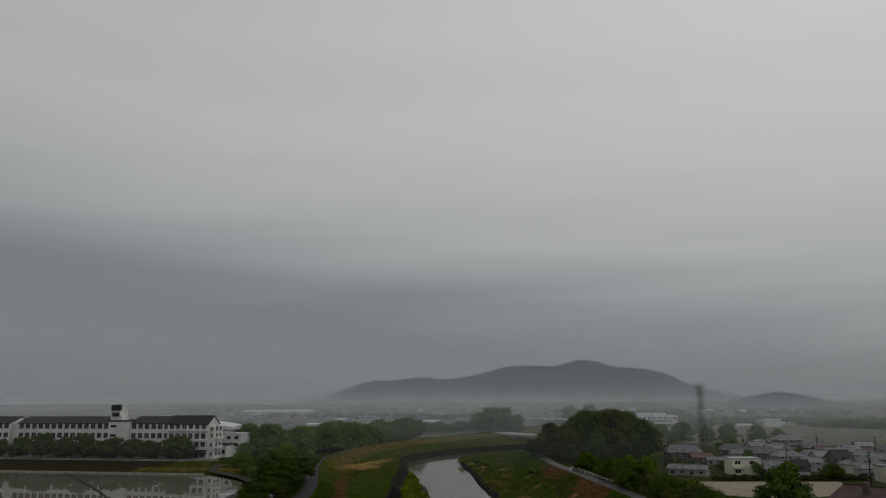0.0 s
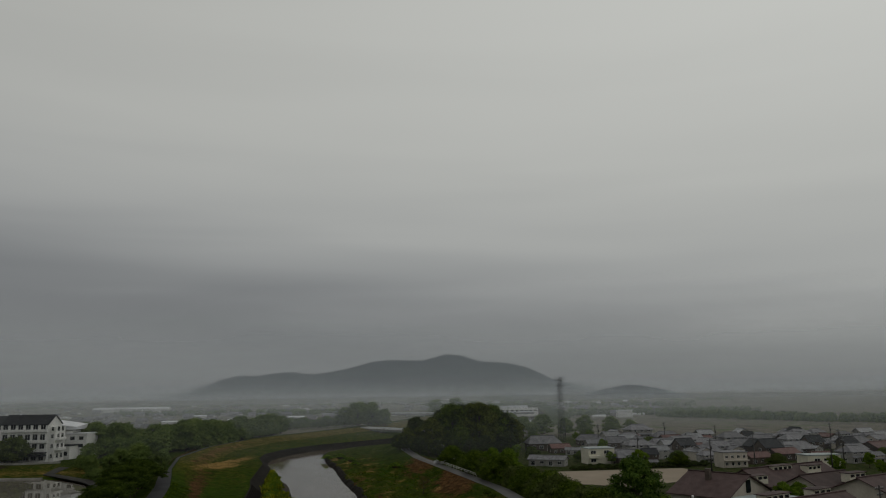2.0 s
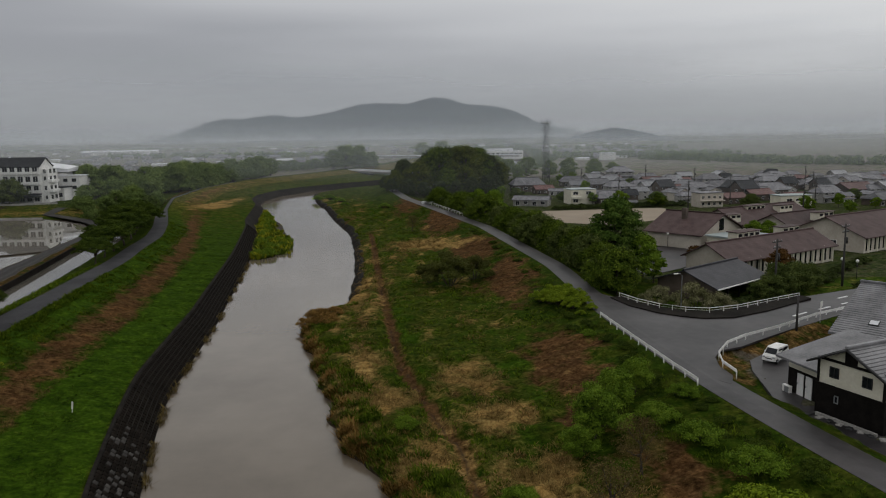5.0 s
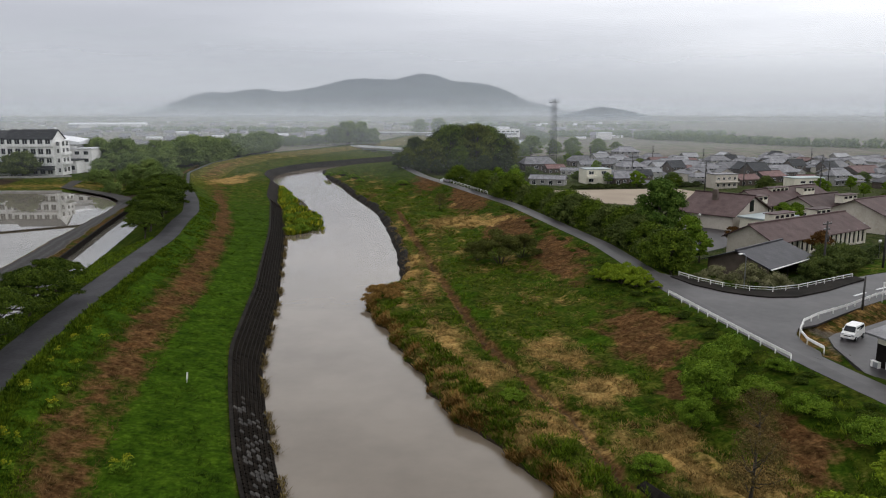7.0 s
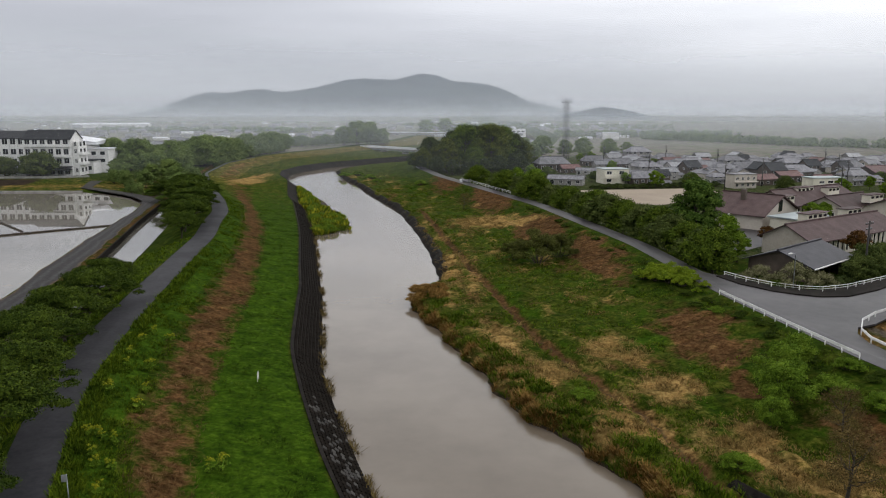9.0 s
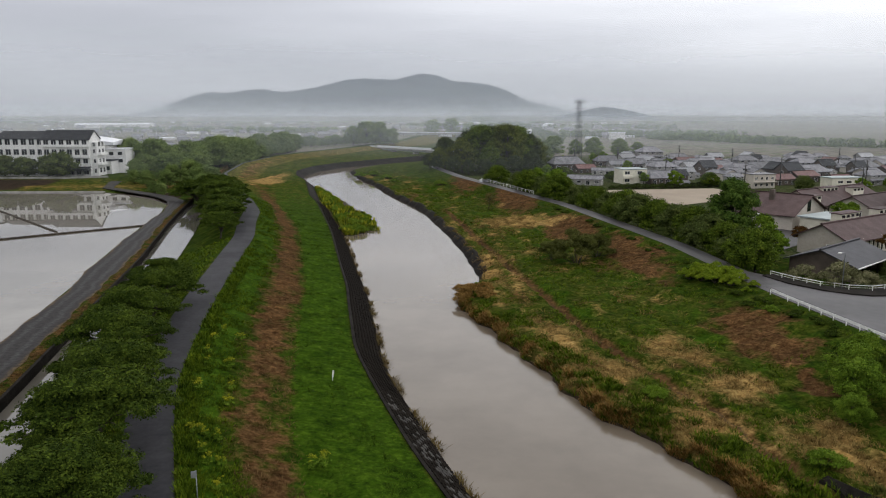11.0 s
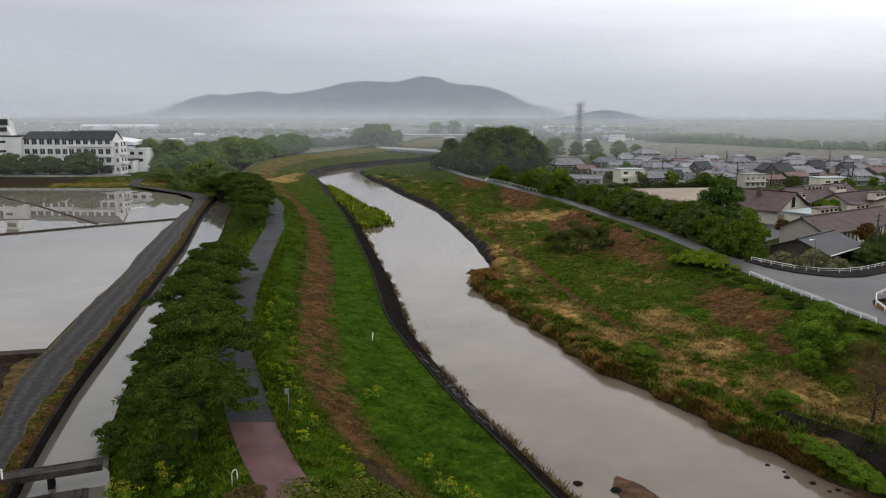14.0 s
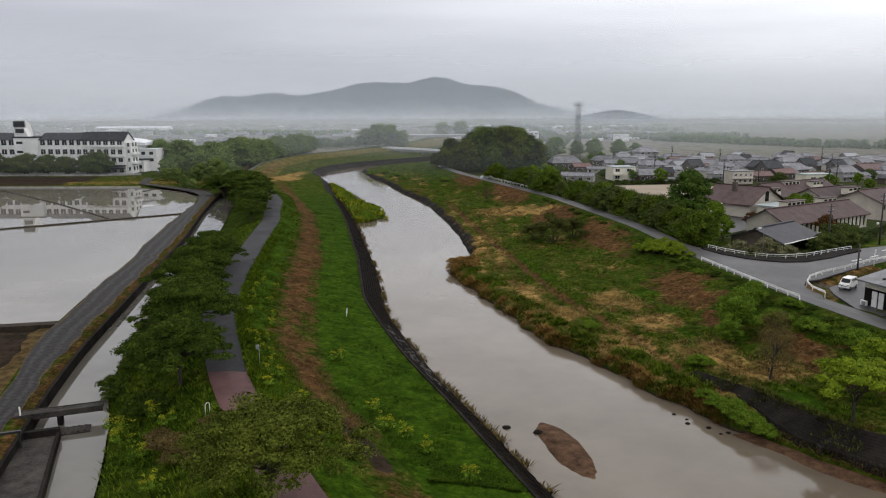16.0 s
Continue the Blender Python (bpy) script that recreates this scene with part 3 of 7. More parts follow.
def build_ground():
    ys = np.concatenate([np.arange(-150, -20, 10), np.arange(-20, 150, 0.9), np.arange(150, 330, 1.8), np.arange(330, 560, 4), np.geomspace(560, 4950, 34)])
    sub = [1, 3, 1, 1, 1, 1, 9, 1, 3, 2, 7, 8, 9, 1, 3, 2, 2, 2, 2, 4, 26, 14, 1, 3]
    left = -np.concatenate([[4200, 2400, 1400, 850, 520, 330, 220, 160, 120, 95, 78], np.arange(66, 0, -6)])
    right = np.concatenate([np.arange(0.9, 46, 1.5), np.geomspace(47, 4200, 22)])
    rows, cols = [], None
    for y in ys:
        s = np.array(section(float(y)))
        xs, zs = [], []
        for i, n in enumerate(sub):
            for k in range(n):
                a = k / n
                xs.append(s[i, 0] * (1 - a) + s[i + 1, 0] * a)
                zs.append(s[i, 1] * (1 - a) + s[i + 1, 1] * a)
        xs.append(s[-1, 0]), zs.append(s[-1, 1])
        lx = s[0, 0] + left
        rx = s[-1, 0] + right
        rz = right_z(rx, np.full(len(rx), float(y)))
        rows.append(np.stack([np.r_[lx, xs, rx], np.full(len(lx) + len(xs) + len(rx), float(y)), np.r_[np.full(len(lx), s[0, 1]), zs, rz]], 1))
    g = np.array(rows)
    R, C, _ = g.shape
    X, Y, Z = g[..., 0], g[..., 1], g[..., 2]
    wl, wr, rr, pr, tl, cl = water_l(Y), water_r(Y), road_r(Y), path_r(Y), track_l(Y), canal_l(Y)
    # unevenness of the grass, none on the made surfaces
    rng = np.random.default_rng(3)
    bumpy = rng.normal(0, 1, (R, C))
    bumpy[1:-1, 1:-1] = (bumpy[:-2, 1:-1] + bumpy[2:, 1:-1] + bumpy[1:-1, :-2] + bumpy[1:-1, 2:] + 2 * bumpy[1:-1, 1:-1]) / 3.5
    soft = ((X > cl + 4) & (X < pr - path_w(Y) - 1)) | ((X > pr + 0.9) & (X < wl - 4.2)) | ((X > wr + 0.6) & (X < rr - 1.2)) | ((X > rr + ROAD_W + 2) & (X < rr + ROAD_W + 9) & (Y < 112))
    amp = np.where((X > wr + 0.6) & (X < rr - 1), 0.19, 0.075)
    flat = seg_dist(X, Y, BRANCH)[0] < 5.2
    Z += np.where(soft & ~flat & (Y < 330), amp * bumpy, 0)
    g[..., 2] = Z
    # what grows where
    du, dl = dirt_u(Y), dirt_l(Y)
    a = {}
    shift = np.interp(Y, [215, 260], [0.0, 5.0])
    stripe = np.clip(1.25 - 1.1 * np.abs((X + shift - (du + dl) / 2) / np.maximum((dl - du) * 0.55, 0.5)), 0, 1)
    patchy = np.interp(Y, [0, 30, 36, 44, 52, 66, 70, 110, 150, 190, 215, 260, 300, 330], [0.6, 0.6, 0.9, 0.85, 0.6, 0.85, 0.95, 0.95, 0.8, 0.9, 0.4, 0.6, 0.7, 0.3])
    dirt = stripe * patchy
    WX, WY, torn = np.zeros_like(X), np.zeros_like(X), np.zeros_like(X)
    for i, j in zip(*np.nonzero((X > pr) & (X < rr) & (Y > 15) & (Y < 340) & ((X < wl) | (X > wr)))):
        x, y = X[i, j], Y[i, j]
        WX[i, j] = 2.2 * noise.noise((x / 3.5, y / 5.0, 41.0)) + 0.9 * noise.noise((x / 1.2, y / 1.8, 43.0))
        WY[i, j] = 4.0 * noise.noise((x / 3.5, y / 5.0, 45.0)) + 1.5 * noise.noise((x / 1.2, y / 1.8, 47.0))
        torn[i, j] = noise.noise((x / 2.2, y / 4.0, 49.0)) + 0.7 * noise.noise((x / 0.9, y / 1.4, 51.0))
    dirt = np.clip(dirt + np.where(dirt > 0.05, 0.55 * torn, 0), 0, 1) * (dirt > 0.05)
    rdirt = np.zeros_like(X)
    for cx, cy, rx, ry in BARE:
        rdirt = np.maximum(rdirt, blob(X + WX, Y + WY, cx, cy, rx, ry))
    rdirt = np.clip(rdirt + np.where(rdirt > 0.05, 0.3 * torn, 0), 0, 0.95)
    dirt = np.maximum(dirt, rdirt)
    ditch = seg_dist(X, Y, DITCH)[0]
    sunk = np.clip(1.3 - ditch / 0.95, 0, 1) * ((X > wr) & (X < rr))
    g[..., 2] -= 0.5 * sunk
    dirt = np.maximum(dirt, sunk * 0.95)
    edge = np.clip(1.2 - np.abs(X - wr - 0.8) / 1.4, 0, 1) * (Y > 38)
    dirt = np.maximum(dirt, edge * 0.5)
    verge = (X > cl - 1.35) & (X < cl + 0.1)
    dirt = np.where(verge, 0.62, dirt)
    yard = (X > 36.5) & (X < 66) & (Y > 38) & (Y < 73.5) & (X > rr + ROAD_W + 1.0)
    bank = (seg_dist(X, Y, [(34.6, 64.5), (36.5, 70), (41, 74.5), (50, 80.5)])[0] < 1.8) & (X > rr + ROAD_W)
    dirt = np.where(bank, 0.62, dirt)
    a["dirt"] = dirt
    straw = np.zeros_like(X)
    for cx, cy, rx, ry in STRAW:
        straw = np.maximum(straw, blob(X + WX, Y + WY, cx, cy, rx, ry))
    straw = np.clip(straw + np.where(straw > 0.05, 0.35 * torn, 0), 0, 1)
    flood = (X > wr + 1.0) & (X < rr - 7.5) & (Y > 20) & (Y < 300)
    wild, rusty, lively = np.zeros_like(X), np.zeros_like(X), np.zeros_like(X)
    for i, j in zip(*np.nonzero(flood)):
        x, y = X[i, j], Y[i, j]
        wild[i, j] = noise.noise((x / 4.0, y / 8.0, 5.0)) + 0.6 * noise.noise((x / 1.7, y / 3.0, 8.0))
        rusty[i, j] = noise.noise((x / 5.0, y / 9.0, 15.0)) + 0.6 * noise.noise((x / 2.0, y / 3.5, 18.0))
        lively[i, j] = noise.noise((x / 4.5, y / 7.0, 25.0)) + 0.5 * noise.noise((x / 1.8, y / 3.0, 28.0))
    near_river = np.clip(1.3 - (X - wr) / 9.0, 0, 1)
    straw = np.maximum(straw, np.where(flood, np.clip(0.04 + 0.8 * wild + 0.18 * near_river, 0, 0.7), 0))
    a["dirt"] = np.maximum(a["dirt"], np.where(flood, np.clip(0.06 + 0.65 * rusty + 0.14 * near_river, 0, 0.7), 0))
    a["straw"] = straw * 0.95 * (X > -75)
    a["straw"] = np.where(bank, 0.35, a["straw"])
    lawn = seg_dist(X, Y, [(63, 107.5), (80, 117), (96, 127)])[0] < 4.0
    a["straw"] = np.where(lawn, 0.3, a["straw"])
    a["lush"] = np.where((X > dl - 0.5) & (X < wl - 3.4), 0.62, 0.0) + np.where((X > pr + 0.2) & (X < du - 0.3), 0.62, 0.0) + np.where((X > cl + 4.2) & (X < pr - path_w(Y) - 0.2), 0.36, 0) + np.where((X > wr + 3) & (X < rr - 9), np.clip(0.30 + 0.6 * lively, 0, 0.8), 0) + np.where((X < tl - 2) & (Y > 216) & (Y < 262), 0.3, 0) + np.where(lawn, 0.7, 0)
    levee = (X > pr) & (X < wl - 3.4)
    a["lush"] = a["lush"] * np.where(levee, np.interp(Y, [90, 180, 260], [1.0, 0.85, 0.6]), 1.0)
    a["straw"] = np.maximum(a["straw"], np.where(levee & (X < du + 3), np.interp(Y, [170, 230, 420], [0.0, 0.36, 0.44]), 0))
    a["straw"] = np.maximum(a["straw"], np.where((X < tl - 2) & (Y > 217) & (Y < 246), 0.3 + 0.25 * np.exp(-(((Y - 226) / 4.0) ** 2)), 0))
    a["rough"] = np.where(levee, np.interp(Y, [110, 220], [0.1, 0.6]), 0.0)
    a["rough"] = a["rough"] + np.where((X > wr + 0.5) & (X < rr - 9), 0.55, np.where((X > rr - 12) & (X < rr), 0.35, 0.12))
    a["soil"] = np.where((X < tl - 0.4) & (Y < 214), 1.0, 0.0) + np.where((X < -139) & (Y > 219) & (Y < 243), 1.0, 0.0) + np.where((X > cl) & (X < cl + 3.2) & (Y < 204), 1.0, 0) + np.where((X > wl - 0.4) & (X < wr + 0.4), 1.0, 0)
    a["soil"] = np.maximum(a["soil"], np.clip(1.5 - seg_dist(X, Y, [(-21.0, 29.8), (-19.3, 27.4), (-17.2, 24.2), (-15.2, 20)])[0] / 0.7, 0, 1))
    # ditch bed: bare soil, its dark tone also painting the shade down there
    a["soil"] = np.maximum(a["soil"], 0.55 * np.clip(1.2 - ditch / 0.5, 0, 1) * ((X > wr) & (X < rr)))
    town = (X > rr + ROAD_W + 6) & (Y > 100) & (Y < 420) & ~yard
    a["gravel"] = np.where(yard, 0.55, 0.0) + np.where(town & (Y > 118), 0.42, 0.0)
    # the haze-paled field colour comes in with distance and far to the sides
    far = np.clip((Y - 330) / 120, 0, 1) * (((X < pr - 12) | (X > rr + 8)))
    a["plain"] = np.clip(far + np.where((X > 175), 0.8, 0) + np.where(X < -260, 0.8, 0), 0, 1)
    ids = np.arange(R * C).reshape(R, C)
    q = np.stack([ids[:-1, :-1], ids[:-1, 1:], ids[1:, 1:], ids[1:, :-1]], -1).reshape(-1, 4)
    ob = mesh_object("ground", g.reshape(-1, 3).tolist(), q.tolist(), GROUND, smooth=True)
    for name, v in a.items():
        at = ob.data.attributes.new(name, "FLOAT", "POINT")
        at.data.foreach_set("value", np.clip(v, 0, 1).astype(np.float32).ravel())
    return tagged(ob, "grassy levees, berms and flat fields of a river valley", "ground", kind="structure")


build_ground()


def ribbon(name, left_f, right_f, ys, z, material, label, category, lift=0.03, thick=0.25, cross=3):
    """A slab of paving between two lines that run up the valley."""
    v, f = [], []
    n = cross + 2
    for y in ys:
        l, r = float(left_f(y)), float(right_f(y))
        zz = z(y) if callable(z) else z
        v.append((l, y, zz - thick))
        for k in range(cross):
            a = k / (cross - 1)
            v.append((l + (r - l) * a, y, zz + lift + 0.05 * math.sin(math.pi * a)))
        v.append((r, y, zz - thick))
    for i in range(len(ys) - 1):
        for k in range(n - 1):
            f.append((i * n + k, i * n + k + 1, (i + 1) * n + k + 1, (i + 1) * n + k))
    ob = mesh_object(name, v, f, material)
    across = [0.0, *np.linspace(0, 1, cross), 1.0] * len(ys)
    ob.data.attributes.new("across", "FLOAT", "POINT").data.foreach_set("value", np.array(across, np.float32))
    return tagged(ob, label, category, kind="structure")


def strip(name, pts, half, z, material, label, category, lift=0.03, thick=0.2):
    """A slab along a polyline; half and z may be lists along it."""
    v, f = [], []
    P = [Vector((x, y, 0)) for x, y in pts]
    for i, p in enumerate(P):
        d = (P[min(i + 1, len(P) - 1)] - P[max(i - 1, 0)]).normalized()
        nrm = Vector((-d.y, d.x, 0))
        h = half[i] if isinstance(half, list) else half
        zz = (z[i] if isinstance(z, list) else z) + lift
        for s, dz in ((1, -thick), (1, 0), (-1, 0), (-1, -thick)):
            q = p + nrm * h * s
            v.append((q.x, q.y, zz + dz))
    for i in range(len(P) - 1):
        for k in range(3):
            f.append((i * 4 + k, (i + 1) * 4 + k, (i + 1) * 4 + k + 1, i * 4 + k + 1))
    f.append((3, 2, 1, 0))
    return tagged(mesh_object(name, v, f, material), label, category, kind="structure")


# paved ways
ribbon("levee_path", lambda y: path_r(y) - path_w(y), path_r, list(np.arange(32.5, 340, 2.0)), PATH_Z, PATH_ASPHALT, "narrow damp asphalt path along the crown of the levee", "path")
ribbon("levee_path_pink_section", lambda y: path_r(y) - path_w(y), path_r, list(np.arange(-60, 32.6, 2.0)) + [32.5], PATH_Z, PINK, "faded pink paved section of the levee path", "path")
ribbon("field_margin", lambda y: track_l(y) - 1.5 + 0.25 * math.sin(y * 0.6) + 0.15 * math.sin(y * 1.7), lambda y: track_l(y) + 0.35, list(np.arange(-60, 53, 0.6)), 3.52, MARGIN, "strip of dry tan grass between the track and the tilled field", "verge", lift=0.02)
ribbon("farm_track", lambda y: track_l(y) + 0.18 * math.sin(y * 0.23) + 0.09 * math.sin(y * 0.71), lambda y: canal_l(y) - 1.35 + 0.2 * math.sin(y * 0.43) + 0.12 * math.sin(y * 1.3), list(np.arange(-60, 192, 1.0)), 3.6, WORN_TRACK, "patched dark asphalt farm track beside the canal", "track", cross=9)
strip("farm_track_bend", [(-80.6, 184), (-82.5, 190), (-86.5, 196.5), (-93, 204), (-103, 213), (-114, 222), (-118, 236), (-123, 262), (-128, 288)], [2.0, 2.0, 1.9, 1.7, 1.6, 1.5, 1.8, 2.2, 2.4], [3.62, 3.62, 3.62, 3.63, 3.66, 3.78, 4.12, 4.48, 4.5], TRACK_ASPHALT, "farm track bending round the flooded paddy to the school", "track")
ribbon("levee_road", road_r, lambda y: road_r(y) + ROAD_W, list(np.arange(-60, 300, 2.0)), ROAD_Z, ASPHALT, "narrow wet asphalt road on the levee", "road")
strip("side_road", [(31.4, 75.6), (34.5, 77.8), (38.5, 80.4), (44, 83.7), (52, 89), (60, 94.4), (70, 101), (85, 110), (100, 119), (130, 135), (160, 150)], [5.6, 6.2, 5.6, 4.7, 4.2, 4.0, 3.8, 3.6, 3.4, 3.2, 3.0], [4.6, 4.6, 4.6, 4.6, 4.6, 4.34, 3.92, 3.3, 2.87, 2.57, 2.54], ASPHALT, "wet asphalt side road meeting the levee road", "road", lift=0.06)

# water
def sheet(name, lf, rf, ys, z, material, label, category, nx=4):
    v, f = [], []
    for y in ys:
        l, r = float(lf(y)), float(rf(y))
        v += [(l + (r - l) * k / nx, y, z) for k in range(nx + 1)]
    n = nx + 1
    for i in range(len(ys) - 1):
        f += [(i * n + k, i * n + k + 1, (i + 1) * n + k + 1, (i + 1) * n + k) for k in range(nx)]
    return tagged(mesh_object(name, v, f, material, smooth=True), label, category, kind="structure")


sheet("river_water", lambda y: water_l(y) - 0.6, lambda y: water_r(y) + 0.6, list(np.arange(-140, 700, 4.0)), 0.0, RIVER, "slow muddy grey-brown river water", "water")
sheet("canal_water", lambda y: canal_l(y) + 0.02, lambda y: canal_l(y) + canal_width(y) + 0.5, list(np.arange(-60, 204, 3.0)), 2.55, CANAL, "pale still irrigation canal water", "water")
sheet("paddy_water", lambda y: -420.0, lambda y: track_l(y) - 0.25, [55.5, 70, 90, 110, 130, 150, 170, 181, 190], 3.1, STILL, "flooded rice paddy mirroring the overcast sky", "water")
sheet("paddy_water_far", lambda y: -420.0, lambda y: float(np.interp(y, [190, 200, 208, 215], [-85.5, -92, -101, -111])), [190.0, 200, 208, 215], 3.1, STILL, "flooded rice paddy mirroring the school", "water")

# ---- distance ----
def build_mountain():
    prof = [(-2600, -20), (-1700, -8), (-1434, 5), (-1297, 50), (-1186, 98), (-1105, 114), (-1026, 108), (-865, 129), (-758, 113), (-598, 134), (-463, 170), (-383, 176), (-224, 171), (-130, 196), (-91, 199), (-24, 189), (42, 165), (202, 150), (283, 126), (390, 76), (539, 42), (640, 14), (820, -8), (984, -14), (1500, -20)]
    xs = np.arange(-1700, 1200, 9.0)
    top = interp(prof, xs)
    vs = np.linspace(-1, 1, 31)
    v, f = [], []
    for j, w in enumerate(vs):
        shape = (1 - abs(w)) ** 0.8
        for i, x in enumerate(xs):
            spur = 26 * noise.noise((x / 190, w * 2.4, 3.1)) * (1 - shape) * 1.6
            crest = 2.6 * noise.noise((x / 11, w * 5, 0.4)) + 1.8 * noise.noise((x / 4.7, w * 9, 7.7))
            z = (top[i] + 12) * shape - 12 + spur * min(1, max(top[i], 0) / 60) + crest * min(1, max(top[i], 0) / 25)
            v.append((x, 3600 + w * 620 + 40 * noise.noise((x / 400, w, 9.0)), z if abs(w) > 0.04 else top[i] + crest))
    n = len(xs)
    for j in range(len(vs) - 1):
        f += [(j * n + i, j * n + i + 1, (j + 1) * n + i + 1, (j + 1) * n + i) for i in range(n - 1)]
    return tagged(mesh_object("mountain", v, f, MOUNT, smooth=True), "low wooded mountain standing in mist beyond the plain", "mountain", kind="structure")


build_mountain()


def build_hill():
    """A low hill standing before the end of the mountain."""
    v, f = [], []
    nu, nv = 70, 12
    for j in range(nv + 1):
        w = -1 + 2 * j / nv
        for i in range(nu + 1):
            x = 300 + 350 * i / nu
            top = interp([(300, -4), (350, 14), (385, 22), (430, 31), (468, 37.5), (500, 35), (545, 27), (590, 17), (625, 6), (650, -4)], x)
            v.append((x, 2250 + 200 * w, (top + 4) * (1 - abs(w)) ** 0.7 - 4 + 1.1 * noise.noise((x / 7, w * 6, 2.0))))
    n = nu + 1
    for j in range(nv):
        f += [(j * n + i, j * n + i + 1, (j + 1) * n + i + 1, (j + 1) * n + i) for i in range(nu)]
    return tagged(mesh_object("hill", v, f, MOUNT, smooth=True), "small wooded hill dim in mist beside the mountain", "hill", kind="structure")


build_hill()


# pale see-through surface that imitates haze, thinning out with height
def haze_sheet_mat(name, thick, low, high):
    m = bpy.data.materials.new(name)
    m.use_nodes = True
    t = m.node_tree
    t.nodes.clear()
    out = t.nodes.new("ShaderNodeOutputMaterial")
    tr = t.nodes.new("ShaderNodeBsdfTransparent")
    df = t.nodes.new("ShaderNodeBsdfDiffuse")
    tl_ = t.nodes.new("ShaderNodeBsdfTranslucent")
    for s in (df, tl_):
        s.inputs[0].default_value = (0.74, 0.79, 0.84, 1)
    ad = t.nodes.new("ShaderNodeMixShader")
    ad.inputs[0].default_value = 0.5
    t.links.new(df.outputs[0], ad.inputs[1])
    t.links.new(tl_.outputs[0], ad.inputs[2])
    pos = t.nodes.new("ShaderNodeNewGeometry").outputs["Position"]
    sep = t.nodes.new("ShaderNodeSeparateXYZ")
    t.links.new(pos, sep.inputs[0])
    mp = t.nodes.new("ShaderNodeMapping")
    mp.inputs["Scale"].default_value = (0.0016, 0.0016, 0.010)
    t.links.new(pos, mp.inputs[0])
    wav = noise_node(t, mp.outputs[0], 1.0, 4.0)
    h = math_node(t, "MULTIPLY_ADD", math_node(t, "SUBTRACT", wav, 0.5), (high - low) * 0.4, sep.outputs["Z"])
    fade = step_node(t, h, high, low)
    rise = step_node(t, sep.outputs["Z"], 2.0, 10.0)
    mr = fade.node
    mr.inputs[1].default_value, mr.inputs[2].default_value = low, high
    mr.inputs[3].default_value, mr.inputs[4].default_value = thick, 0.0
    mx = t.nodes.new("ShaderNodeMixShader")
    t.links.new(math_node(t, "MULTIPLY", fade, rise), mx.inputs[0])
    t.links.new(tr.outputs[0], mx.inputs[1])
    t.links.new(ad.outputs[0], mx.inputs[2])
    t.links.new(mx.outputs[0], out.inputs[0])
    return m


# one wide upright sheet, added to veil everything behind it like haze
def haze_sheet(y, thick, low, high):
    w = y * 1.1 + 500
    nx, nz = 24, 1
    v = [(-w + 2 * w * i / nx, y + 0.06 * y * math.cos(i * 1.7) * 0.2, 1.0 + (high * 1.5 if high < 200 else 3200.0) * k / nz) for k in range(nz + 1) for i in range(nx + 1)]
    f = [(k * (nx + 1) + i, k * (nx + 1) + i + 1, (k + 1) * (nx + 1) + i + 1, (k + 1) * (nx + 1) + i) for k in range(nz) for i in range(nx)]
    ob = mesh_object("haze_sheet", v, f, haze_sheet_mat("mist", thick, low, high), smooth=True)
    return tagged(ob, "upright translucent sheet standing in for haze over the far plain", "mist", "mist banks", "structure")


# the added haze sheets, nearest first: y, opacity, fade from, fade to
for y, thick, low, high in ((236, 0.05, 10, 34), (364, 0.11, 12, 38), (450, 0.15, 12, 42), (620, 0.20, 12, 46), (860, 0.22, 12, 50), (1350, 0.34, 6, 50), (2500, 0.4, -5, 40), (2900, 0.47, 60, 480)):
    haze_sheet(y, thick, low, high)


# ---- trees ----
def leaf_cloud(rng, centres, radii, n, size, up=0.35, squash=0.75):
    """Leaf quads on the shells of many small clumps: verts and faces."""
    c = np.array(centres, float)
    r = np.array(radii, float)
    pick = rng.choice(len(c), n, p=r**2 / (r**2).sum())
    d = rng.normal(size=(n, 3))
    d /= np.linalg.norm(d, axis=1)[:, None]
    d[:, 2] = np.where(d[:, 2] < -0.3, -d[:, 2] * 0.6, d[:, 2])
    rad = r[pick] * rng.uniform(0.62, 1.06, n)
    p = c[pick] + d * rad[:, None] * np.array([1, 1, squash])
    nrm = d + rng.normal(0, 0.55, (n, 3)) + np.array([0, 0, up])
    nrm /= np.linalg.norm(nrm, axis=1)[:, None]
    a = np.cross(nrm, rng.normal(size=(n, 3)))
    a /= np.linalg.norm(a, axis=1)[:, None]
    b = np.cross(nrm, a)
    s = size * rng.uniform(0.55, 1.35, n)[:, None]
    q = np.stack([p - a * s, p + b * s * 0.55 - nrm * s * 0.12, p + a * s, p - b * s * 0.55 - nrm * s * 0.12], 1)
    return q.reshape(-1, 3), np.arange(4 * n).reshape(-1, 4)


